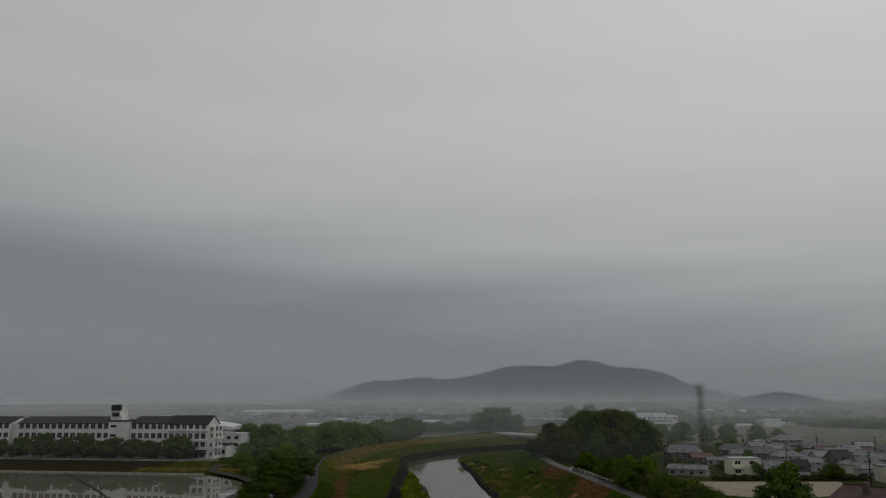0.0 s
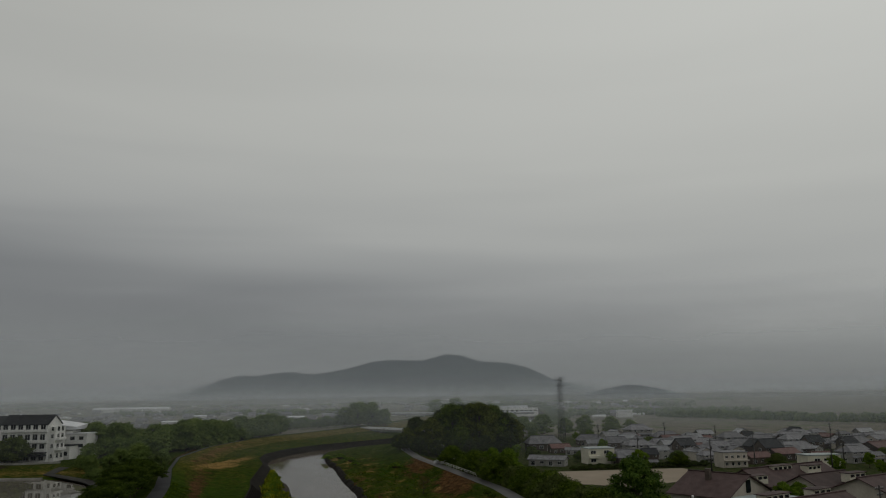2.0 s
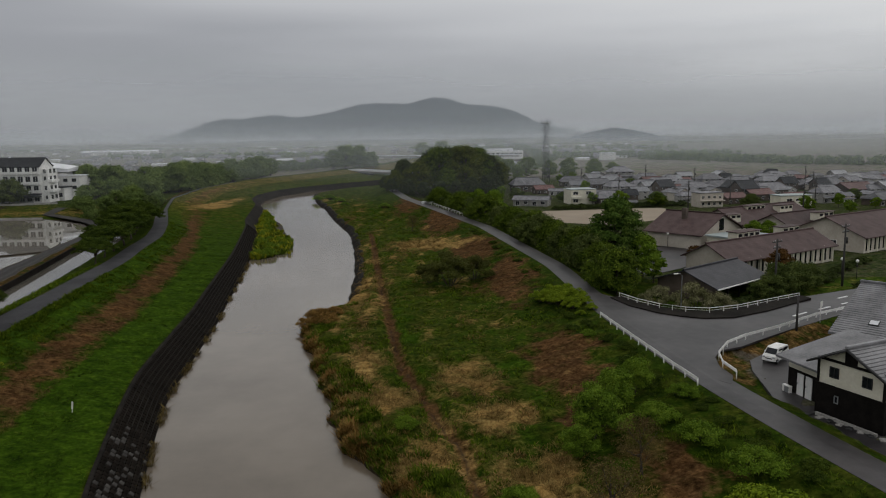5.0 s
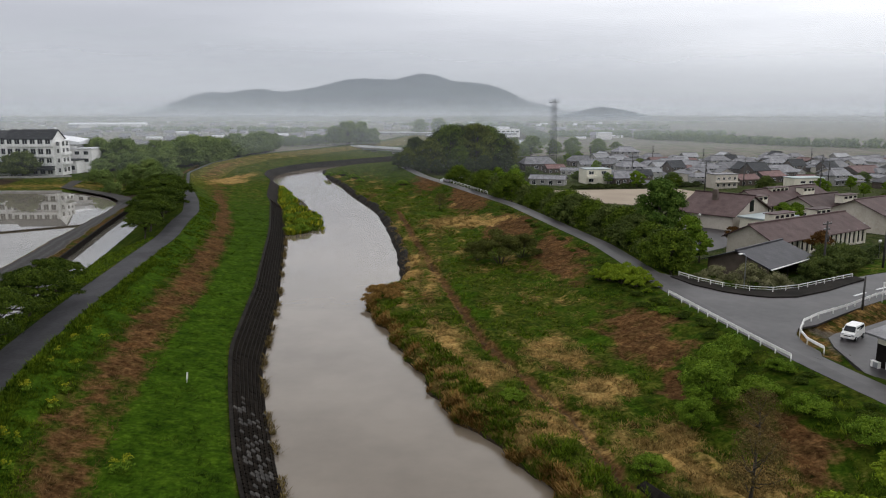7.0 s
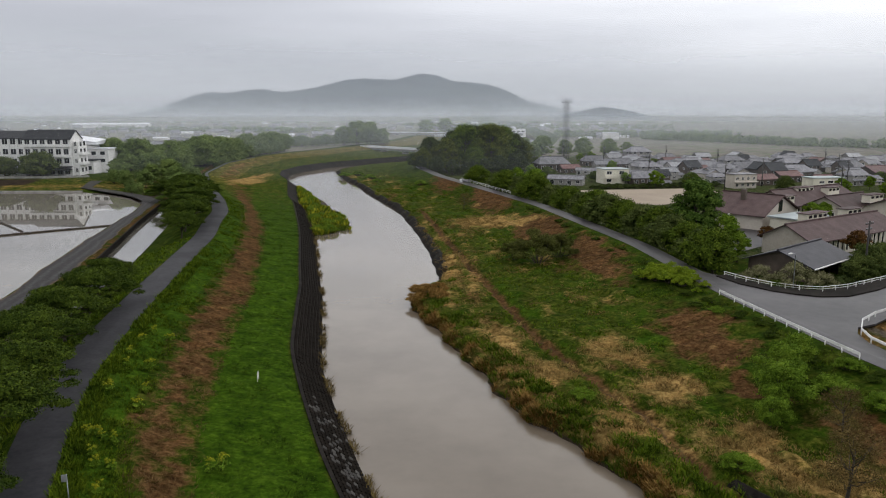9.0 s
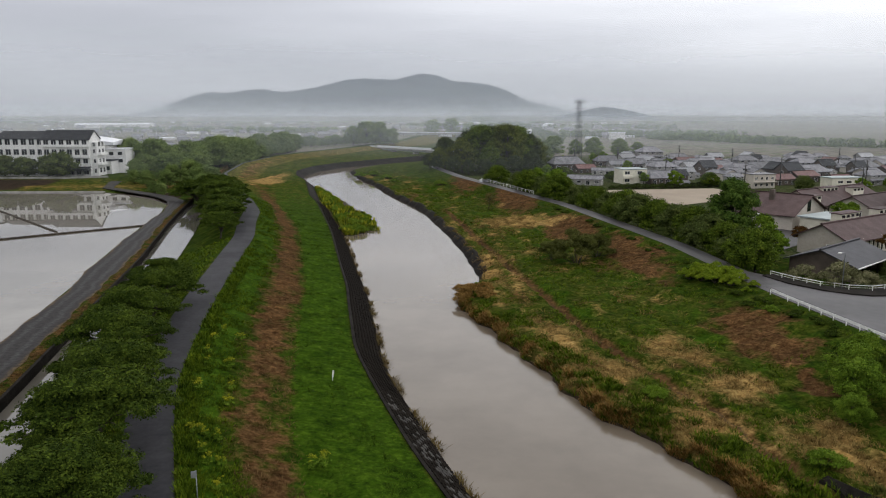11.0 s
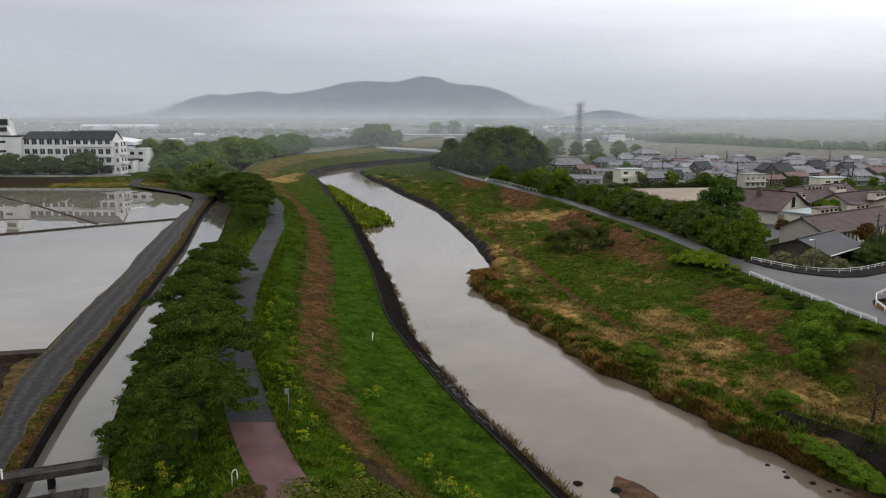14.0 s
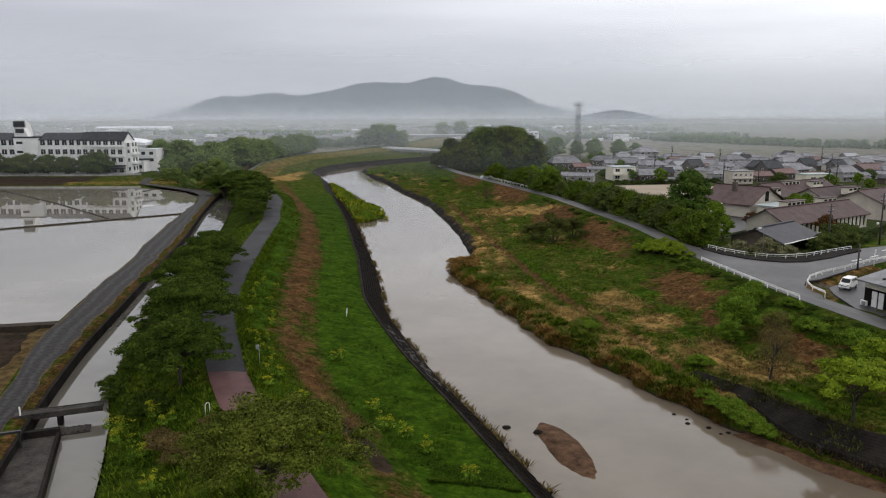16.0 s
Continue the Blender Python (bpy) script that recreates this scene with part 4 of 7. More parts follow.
def tree_kind(name, label, seed, h, spread, trunk_h, leaf_mat, clumps=26, leaves=4200, leaf=0.22, category="tree", shape="round", group="", trunk_r=None, core=True):
    """One tree at the origin: a tapered trunk with limbs, and a crown of many leaf clumps."""
    rng = np.random.default_rng(seed)
    root = thing(name, 0, 0, 0, 0, label, category, group)
    v, f = [], []
    r0 = trunk_r or h * 0.028
    lean = rng.normal(0, 0.05 * h, 2)
    mid = (lean[0] * 0.4, lean[1] * 0.4, trunk_h)
    topz = h * (0.9 if shape == "cone" else 0.72)
    tube(v, f, [(0, 0, -0.3), (lean[0] * 0.1, lean[1] * 0.1, trunk_h * 0.4), mid, (lean[0], lean[1], topz)], [r0 * 1.35, r0, r0 * 0.8, r0 * 0.2], 7)
    cent, rad = [], []
    tiers = rng.uniform(0.35, 1.0, 11)
    for i in range(clumps):
        ang = 2.4 * i + rng.uniform(-0.5, 0.5)
        u = (i + 0.5) / clumps
        if shape == "cone":
            z = trunk_h + (h - trunk_h) * (u**0.85)
            rr = spread * (1.02 - u) ** 0.75 * rng.uniform(0.45, 0.85)
            cr = spread * (0.2 + 0.32 * (1 - u))
        elif shape == "flat":
            # tiers of leaf pads along limbs that droop outwards
            limb, w = i % 11, (i // 11 + 0.5) / math.ceil(clumps / 11)
            ang = 2 * math.pi * limb / 11 + 0.5 * tiers[limb] + rng.normal(0, 0.32)
            rr = spread * (0.12 + 0.86 * w) * rng.uniform(0.85, 1.08) * (0.75 + 0.3 * tiers[limb - 4])
            z = trunk_h + (h - trunk_h) * (0.55 + 0.42 * tiers[limb]) * (1.0 - 0.45 * w**1.6) + rng.normal(0, 0.03 * h)
            cr = spread * rng.uniform(0.12, 0.27) * (1.15 - 0.45 * w)
        else:
            z = trunk_h + (h - trunk_h) * (0.12 + 0.78 * u)
            rr = spread * math.sin(math.pi * (0.22 + 0.72 * u)) ** 0.8 * rng.uniform(0.35, 0.86)
            cr = spread * rng.uniform(0.24, 0.40)
        c = (lean[0] + rr * math.cos(ang), lean[1] + rr * math.sin(ang), min(z, h - cr * 0.55))
        cent.append(c), rad.append(cr)
        if i % 3 == 0:
            s = trunk_h + (topz - trunk_h) * min(0.9, u * 0.8)
            st = (lean[0] * s / h, lean[1] * s / h, s)
            md = tuple((np.array(st) * 0.5 + np.array(c) * 0.5) + np.array([0, 0, -0.04 * h]))
            tube(v, f, [st, md, c], [r0 * 0.45, r0 * 0.28, r0 * 0.08], 5)
    mesh_object("trunk", v, f, BARK, root, True)
    lv, lf = leaf_cloud(rng, cent, rad, leaves, leaf, 0.6 if shape == "flat" else 0.35, 0.46 if shape == "flat" else 0.75)
    if core:
        kv, kf = leaf_cloud(rng, cent, [q * 0.6 for q in rad], leaves // 5, leaf * 2.2)
        lf = np.concatenate([lf, kf + len(lv)])
        lv = np.concatenate([lv, kv])
    mesh_object("crown", lv.tolist(), lf.tolist(), leaf_mat, root)
    return root


PLANTED = {}


def plant(kind, x, y, scale=1.0, rot=None, z=None, sx=1.0, label=""):
    """The first of a kind is moved into place, the others are copies."""
    rot = (x * 37.7 + y * 91.3) % 360 if rot is None else rot
    z = ground_z(x, y) if z is None else z
    m = pose(x, y, z - 0.05, 0, 0, rot) @ Matrix.Diagonal((scale * sx, scale, scale, 1))
    if kind.name not in PLANTED:
        PLANTED[kind.name] = True
        kind.matrix_basis = m
        ob = kind
    else:
        ob = copy_thing(kind, Matrix.Identity(4))
        ob.matrix_basis = m
    if label:
        ob["label"] = label
    return ob


CHERRY_LABEL = "spreading cherry tree in dark green leaf beside the levee path"
cherry = [tree_kind("cherry_tree", CHERRY_LABEL, 11 + i, 7.0, 5.6, 1.2, LEAF_CHERRY, 143, 44000, 0.088, "tree", "flat", "cherry trees along the levee", 0.2) for i in range(3)]
for i, (y, off, s) in enumerate(((31.5, 2.3, 0.8), (39, 1.0, 0.9), (47.5, 1.8, 0.8), (56, 2.2, 0.82), (65, 2.2, 0.8), (74, 2.6, 0.8), (83, 2.8, 0.7), (123, 2.4, 0.68), (130, 2.6, 0.82), (138, 2.8, 0.9), (147, 3.2, 0.98), (157, 3.6, 1.05), (167, 4.0, 1.1), (177, 4.2, 1.1), (186, 3.6, 1.0), (190, 8.5, 1.15))):
    plant(cherry[i % 3], float(path_r(y) - path_w(y)) - off, y, s)
near_tree = tree_kind("levee_tree", "low spreading tree in fresh mid-green leaf at the levee foot", 21, 5.6, 5.2, 1.0, LEAF_NEAR, 132, 46000, 0.062, "tree", "flat", "", 0.2)
plant(near_tree, -20.6, 11.6, 1.0)

grove = [tree_kind("grove_tree", "tall broad evergreen in a dense grove by the levee road", 31 + i, 17.5, 8.2, 0.8, (LEAF_DARK, LEAF_NEAR, LEAF_SPRING)[i], 44, 10000, 0.3, "tree", "round", "grove trees") for i in range(3)]
for i, (x, y, s) in enumerate(((-12, 300, 0.72), (-5, 292, 0.8), (2, 300, 1.08), (8, 308, 1.05), (12, 298, 1.12), (17, 306, 1.05), (22, 312, 0.86), (26, 316, 0.72), (6, 288, 0.62), (-1, 310, 0.95), (-14, 288, 0.48), (18, 322, 0.9))):
    plant(grove[i % 3] if i != 6 else grove[0], x, y, s)

for x, y, q in ((-15, 283, 0.30), (-9, 281, 0.36), (-3, 282, 0.34), (3, 281, 0.36), (9, 283, 0.36), (15, 287, 0.42), (21, 294, 0.44), (25, 302, 0.42), (-18, 291, 0.34)):
    plant(grove[0], x, y, q, sx=1.25, label="low bushy evergreen at the skirt of the grove")
far_tree = [tree_kind("woodland_tree", "broad tree in a belt of woodland behind the levee", 41 + i, 13, 7.2, 0.4, LEAF_FAR, 30, 6000, 0.3, "tree", "round", "woodland belt") for i in range(3)]
rnd = random.Random(5)
belt = [(-134, 276), (-122, 282), (-112, 288), (-104, 300), (-104, 318), (-106, 340), (-104, 365), (-99, 390), (-93, 415)]
for (ax, ay), (bx, by) in zip(belt, belt[1:]):
    for k in range(8):
        u = rnd.random()
        plant(far_tree[rnd.randrange(3)], ax + (bx - ax) * u + rnd.uniform(-12, 3), ay + (by - ay) * u + rnd.uniform(-3, 14), rnd.uniform(0.6, 0.95))
for x, y, s in ((-120, 470, 0.5), (-113, 476, 0.55), (-106, 470, 0.5), (-99, 474, 0.55), (-92, 470, 0.5), (-86, 476, 0.5), (-68, 468, 0.95), (-60, 462, 1.15), (-52, 468, 1.1), (-45, 472, 0.8), (-20, 640, 1.1), (-5, 660, 1.2), (10, 650, 1.0), (-110, 430, 0.8)):
    plant(far_tree[rnd.randrange(3)], x, y, s)
# lower growth that closes the belt
for (ax, ay), (bx, by) in zip(belt, belt[1:]):
    for k in range(5):
        u = (k + rnd.random()) / 5
        plant(far_tree[rnd.randrange(3)], ax + (bx - ax) * u + rnd.uniform(-4, 4), ay + (by - ay) * u + rnd.uniform(-4, 4), rnd.uniform(0.38, 0.55), sx=1.5)
for k in range(16):
    plant(far_tree[rnd.randrange(3)], -122 + 5.2 * k, 478 + rnd.uniform(-5, 5), rnd.uniform(0.42, 0.62), sx=1.5)
# scrub between the belt and the levee path
for x, y, s in ((-76, 196, 0.5), (-80, 205, 0.55), (-86, 218, 0.55), (-92, 232, 0.6), (-100, 246, 0.62), (-96, 222, 0.42), (-108, 255, 0.6), (-101, 268, 0.7), (-88, 240, 0.5), (-104, 226, 0.4), (-112, 240, 0.45), (-99, 236, 0.45), (-110, 232, 0.35), (-116, 250, 0.5), (-93, 208, 0.3), (-97, 214, 0.3)):
    plant(far_tree[rnd.randrange(3)], x, y, s)

# the row beyond the levee road
row_tree = [tree_kind("roadside_tree", "bushy roadside tree in mid-green leaf below the levee road", 51 + i, 6.6, 4.4, 0.4, (LEAF_SPRING, LEAF_MID)[i], 34, 9000, 0.15, "tree", "round", "roadside trees") for i in range(2)]
for i, y in enumerate((104, 109.5, 115, 121, 127, 133, 140, 147, 155, 163, 171, 180, 189, 198, 208, 219, 231)):
    x = float(road_r(y)) + ROAD_W + 4.2 + rnd.uniform(-0.6, 1.0)
    plant(row_tree[i % 2], x, y, rnd.uniform(0.92, 1.18))
fresh = tree_kind("fresh_green_tree", "young tree in bright yellow-green leaf", 61, 7.0, 3.2, 1.2, LEAF_FRESH, 20, 4200, 0.2, "tree", "round")
for x, y, s in ((39.6, 119.5, 1.05), (40.4, 115.5, 0.7), (20, 215, 1.1), (16, 228, 1.0), (21, 205, 0.8)):
    plant(fresh, x, y, s)
cone = tree_kind("oval_tree", "dense oval mid-green tree standing by the sports ground", 71, 10.6, 3.8, 0.8, LEAF_OVAL, 60, 17000, 0.15, "tree", "round")
plant(cone, 35.6, 122.5, 1.25, sx=0.92)

# school yard
hedge_tree = tree_kind("schoolyard_tree", "dark rounded tree in the row before the school", 81, 8.0, 5.4, 0.3, LEAF_MID, 32, 5000, 0.24, "tree", "round", "schoolyard trees")
for i, x in enumerate((-141.5, -146, -154, -160, -167, -174, -181, -189, -198, -207, -217, -228)):
    plant(hedge_tree, x, 249 + rnd.uniform(-1, 1.5), rnd.uniform(0.85, 1.2))

# ---- buildings ----
def gable_roof(L, W, eave, ridge, over=0.5, thick=0.16, hip=0.0, courses=0):
    """Two slopes along local x; hip draws the ridge's ends in. Solid, with its eaves."""
    hw, hl = W / 2 + over, L / 2 + over
    drop = (ridge - eave) * over / (W / 2)
    ze = eave - drop
    rl = L / 2 + over - hip
    v, f = [], []
    for dz in (0, -thick):
        v += [(-hl, -hw, ze + dz), (hl, -hw, ze + dz), (hl, hw, ze + dz), (-hl, hw, ze + dz), (-rl, 0, ridge + dz), (rl, 0, ridge + dz)]
    f += [(0, 1, 5, 4), (2, 3, 4, 5), (7, 6, 10, 11), (9, 8, 11, 10)]
    if hip > 0.01:
        f += [(1, 2, 5), (3, 0, 4), (8, 7, 11), (6, 9, 10)]
    else:
        f += [(1, 7, 11, 5), (5, 11, 8, 2), (3, 9, 10, 4), (4, 10, 6, 0)]
    f += [(0, 6, 7, 1), (2, 8, 9, 3)]
    if hip > 0.01:
        f += [(1, 7, 8, 2), (3, 9, 6, 0)]
    if courses:
        for s in (-1, 1):
            for k in range(courses):
                a0, a1 = k / courses, (k + 1) / courses
                y0, z0 = s * hw * (1 - a0), ze + (ridge - ze) * a0
                y1, z1 = s * hw * (1 - a1), ze + (ridge - ze) * a1
                b = len(v)
                v += [(-hl, y0 + s * 0.02, z0 + 0.075), (hl, y0 + s * 0.02, z0 + 0.075), (hl, y1, z1 + 0.02), (-hl, y1, z1 + 0.02), (-hl, y0 + s * 0.02, z0 + 0.01), (hl, y0 + s * 0.02, z0 + 0.01)]
                f += [(b, b + 1, b + 2, b + 3), (b + 4, b + 5, b + 1, b)] if s < 0 else [(b + 1, b, b + 3, b + 2), (b + 5, b + 4, b, b + 1)]
    return v, f


def wall_shell(L, W, eave, ridge, hip=False):
    v = [(-L / 2, -W / 2, -0.4), (L / 2, -W / 2, -0.4), (L / 2, W / 2, -0.4), (-L / 2, W / 2, -0.4), (-L / 2, -W / 2, eave), (L / 2, -W / 2, eave), (L / 2, W / 2, eave), (-L / 2, W / 2, eave)]
    f = [(0, 1, 5, 4), (2, 3, 7, 6)]
    if hip:
        f += [(1, 2, 6, 5), (3, 0, 4, 7), (4, 5, 6, 7)]
    else:
        v += [(-L / 2, 0, ridge - 0.17), (L / 2, 0, ridge - 0.17)]
        f += [(1, 2, 6, 9, 5), (3, 0, 4, 8, 7)]
    return v, f


def window(root, x, y, z, w, h, face, casing=WHITE_PAINT, glass=GLASS, mullion=1):
    """A framed window set 4 cm proud of a wall that faces -y (0), +x (1), +y (2) or -x (3)."""
    m = pose(x, y, z, 0, 0, face * 90)
    bm = bmesh.new()
    t = 0.07
    for b in ((-w / 2, -0.06, 0, w / 2, 0.02, t), (-w / 2, -0.06, h - t, w / 2, 0.02, h), (-w / 2, -0.06, t, -w / 2 + t, 0.02, h - t), (w / 2 - t, -0.06, t, w / 2, 0.02, h - t)):
        box(bm, *b)
    for k in range(mullion):
        c = -w / 2 + w * (k + 1) / (mullion + 1)
        box(bm, c - 0.03, -0.055, t, c + 0.03, 0.02, h - t)
    ob = part("window", bm, casing, root)
    ob.matrix_basis = m
    part("pane", boxed(-w / 2 + t, -0.03, t, w / 2 - t, 0.01, h - t), glass, ob)
    return ob


def ridge_cap(root, L, ridge, over, hip, material):
    rl = L / 2 + over - hip
    part("ridge", boxed(-rl - 0.1, -0.16, ridge - 0.05, rl + 0.1, 0.16, ridge + 0.2, bevel=0.05), material, root)


def house_kind(name, label, L, W, eave, rise, wall, roof, hip=0.0, storeys=1, lower=None, group="", over=0.6, few=False):
    root = thing(name, 0, 0, 0, 0, label, "house", group)
    ridge = eave + rise
    v, f = wall_shell(L, W, eave, ridge, hip > 0.01)
    mesh_object("wall", v, f, wall, root)
    v, f = gable_roof(L, W, eave, ridge, over, 0.18, hip)
    mesh_object("roof", v, f, roof, root)
    ridge_cap(root, L, ridge, over, hip, roof)
    for s in range(storeys):
        z = 0.9 + 2.8 * s
        n = 0 if few else max(2, int(L / 3.2))
        for k in range(n):
            x = -L / 2 + L * (k + 0.5) / n
            window(root, x, -W / 2, z - (0.7 if s == 0 and k % 2 == 0 else 0), 1.7, 1.9 if s == 0 and k % 2 == 0 else 1.15, 0)
        if few:
            continue
        window(root, L / 2, 0.6, z, 1.5, 1.1, 1)
        window(root, -L / 2, -0.6, z, 1.5, 1.1, 3)
    if lower:
        # a lean-to roof along the front, over the ground floor
        v = [(-L / 2 - 0.6, -W / 2 - 1.5, 2.55), (L / 2 + 0.6, -W / 2 - 1.5, 2.55), (L / 2 + 0.6, -W / 2 + 0.05, 3.15), (-L / 2 - 0.6, -W / 2 + 0.05, 3.15)]
        v += [(x, y, z - 0.14) for x, y, z in v]
        mesh_object("porch_roof", v, [(0, 1, 2, 3), (7, 6, 5, 4), (0, 4, 5, 1), (1, 5, 6, 2), (3, 7, 4, 0)], roof, root)
    return root


def place(kind, x, y, rot, scale=1.0, z=None, label=""):
    z = ground_z(x, y) if z is None else z
    m = pose(x, y, z, 0, 0, rot) @ Matrix.Diagonal((scale, scale, scale, 1))
    if kind.name not in PLANTED:
        PLANTED[kind.name] = True
        kind.matrix_basis = m
        ob = kind
    else:
        ob = copy_thing(kind, Matrix.Identity(4))
        ob.matrix_basis = m
    if label:
        ob["label"] = label
    return ob


G = "houses of the town"
H_TILE = house_kind("house", "two-storey house with grey tiled hipped roof and grey walls", 10.5, 8.5, 4.9, 2.0, WALL_GREY, ROOF_TILE, 2.6, 2, True, G)
H_GABLE = house_kind("house", "two-storey gabled house with pale grey metal roof", 9.5, 8, 5.0, 2.1, WALL_GREY, ROOF_BLUE, 0, 2, None, G)
H_BROWN = house_kind("house", "old single-storey house with brown boards and grey tiled roof", 13, 9.5, 3.3, 2.5, WALL_BROWN, ROOF_TILE, 2.2, 1, None, G)
H_DARK = house_kind("house", "dark two-storey house with steep charcoal roof", 9, 8, 5.6, 3.0, WALL_BROWN, ROOF_DARK, 0, 2, None, G)
H_RED = house_kind("house", "low house with faded red-brown tiled roof", 12, 9, 3.4, 2.0, WALL_BROWN, ROOF_RED, 0, 1, None, G)
H_LONG = house_kind("house", "long low grey-roofed shed with pale walls", 15, 6, 2.9, 1.2, WALL_GREY, ROOF_TILE, 0, 1, None, G)
H_CREAM = house_kind("house", "two-storey beige house with grey tiled gable roof", 9.5, 8.5, 4.9, 2.0, WALL_BEIGE, ROOF_TILE, 0, 2, True, G)

# houses of the town, by kind
for kind, x, y, r, s in (
    (H_BROWN, 38, 306, 8, 1.25), (H_RED, 43, 292, 12, 0.8), (H_LONG, 49, 284, -12, 0.8), (H_LONG, 34, 244, -22, 1.0),
    (H_TILE, 87.5, 362, 15, 1.3), (H_BROWN, 68, 312, 5, 1.0), (H_TILE, 69, 277, 12, 1.05), (H_BROWN, 82, 292, 14, 1.1),
    (H_GABLE, 73, 263, 10, 0.8), (H_RED, 89, 281, 12, 0.9), (H_TILE, 95, 270, 15, 1.0), (H_LONG, 64, 240, 12, 0.55),
    (H_BROWN, 99, 276, 10, 0.95), (H_CREAM, 87, 256, 20, 0.9), (H_GABLE, 113, 345, 8, 0.9), (H_GABLE, 104, 330, 8, 0.8),
    (H_TILE, 113, 310, 12, 1.1), (H_BROWN, 125, 312, 12, 1.0), (H_DARK, 107, 256, 20, 1.0), (H_BROWN, 120, 268, 18, 1.1),
    (H_TILE, 133, 300, 12, 1.0), (H_BROWN, 152, 292, 18, 1.1), (H_LONG, 156, 281, 18, 0.9), (H_RED, 147, 262, 18, 1.2),
    (H_TILE, 128, 243, 22, 0.95), (H_GABLE, 158, 262, 24, 1.0), (H_BROWN, 60, 330, 5, 1.0), (H_TILE, 78, 335, 12, 0.9),
    (H_CREAM, 96, 310, 12, 0.9), (H_BROWN, 110, 290, 12, 1.0), (H_TILE, 138, 318, 12, 1.0), (H_LONG, 98, 245, 20, 0.6),
    (H_BROWN, 80, 318, 8, 0.9), (H_TILE, 72, 296, 10, 0.85), (H_GABLE, 57, 300, 10, 0.8), (H_CREAM, 165, 300, 20, 0.9),
    (H_BROWN, 172, 282, 20, 1.1), (H_TILE, 178, 262, 22, 1.0), (H_DARK, 145, 282, 16, 0.8), (H_TILE, 162, 242, 24, 1.0),
    (H_BROWN, 140, 232, 24, 0.9), (H_GABLE, 152, 225, 24, 0.8), (H_TILE, 192, 296, 20, 1.1), (H_RED, 185, 315, 18, 1.0),
    (H_BROWN, 205, 330, 20, 1.1), (H_TILE, 150, 335, 14, 1.0), (H_LONG, 125, 340, 12, 0.9), (H_BROWN, 96, 345, 10, 1.0)):
    place(kind, x, y, r, s * 0.76)
rnd = random.Random(4)
taken = []
while len(taken) < 128:
    u, w = rnd.random(), rnd.random()
    x, y = 58 + 150 * u + 8 * w, 243 + 112 * w
    if any(abs(x - p) < 6.5 and abs(y - q) < 6.5 for p, q in taken):
        continue
    taken.append((x, y))
    place((H_BROWN, H_TILE, H_BROWN, H_CREAM, H_GABLE, H_LONG, H_RED, H_DARK, H_TILE, H_LONG, H_BROWN)[rnd.randrange(11)], x, y, 14 + rnd.uniform(-6, 8) + 90 * (rnd.random() < 0.3), rnd.uniform(0.45, 0.72))

# scattered farmhouses over the misty plain
rnd = random.Random(8)
FAR_H = house_kind("farmhouse", "distant grey-roofed farmhouse on the misty plain", 13, 9, 3.6, 2.6, WALL_GREY, ROOF_TILE, 0, 1, None, "distant farmhouses", few=True)
FAR_S = house_kind("warehouse", "distant white-roofed shed on the misty plain", 30, 14, 4, 1.4, WALL_WHITE, ROOF_WHITE, 0, 1, None, "distant sheds", few=True)
for k in range(190):
    y = 620 * (3.2 ** rnd.random())
    x = rnd.uniform(-0.62, 0.25) * y
    shed = rnd.random() > 0.72
    place(FAR_S if shed else FAR_H, x, y, rnd.uniform(-20, 20), rnd.uniform(0.28, 0.5) if shed else rnd.uniform(0.5, 0.85))
for k in range(64):
    y = rnd.uniform(470, 900)
    place(FAR_H, rnd.uniform(-0.52, -0.22) * y, y, rnd.uniform(-25, 25), rnd.uniform(0.4, 0.7))
for x, y in ((-520, 1090), (-490, 1100), (-455, 1110)):
    place(FAR_S, x, y, 5, 1.2)

# ---- river works ----
def slope_point(y, a):
    """A point on the left revetment: a = 0 at the coping, 1 at the water."""
    wl = float(water_l(y))
    return Vector((wl - 3.3 + 3.3 * a, y, 2.3 - 2.5 * a))


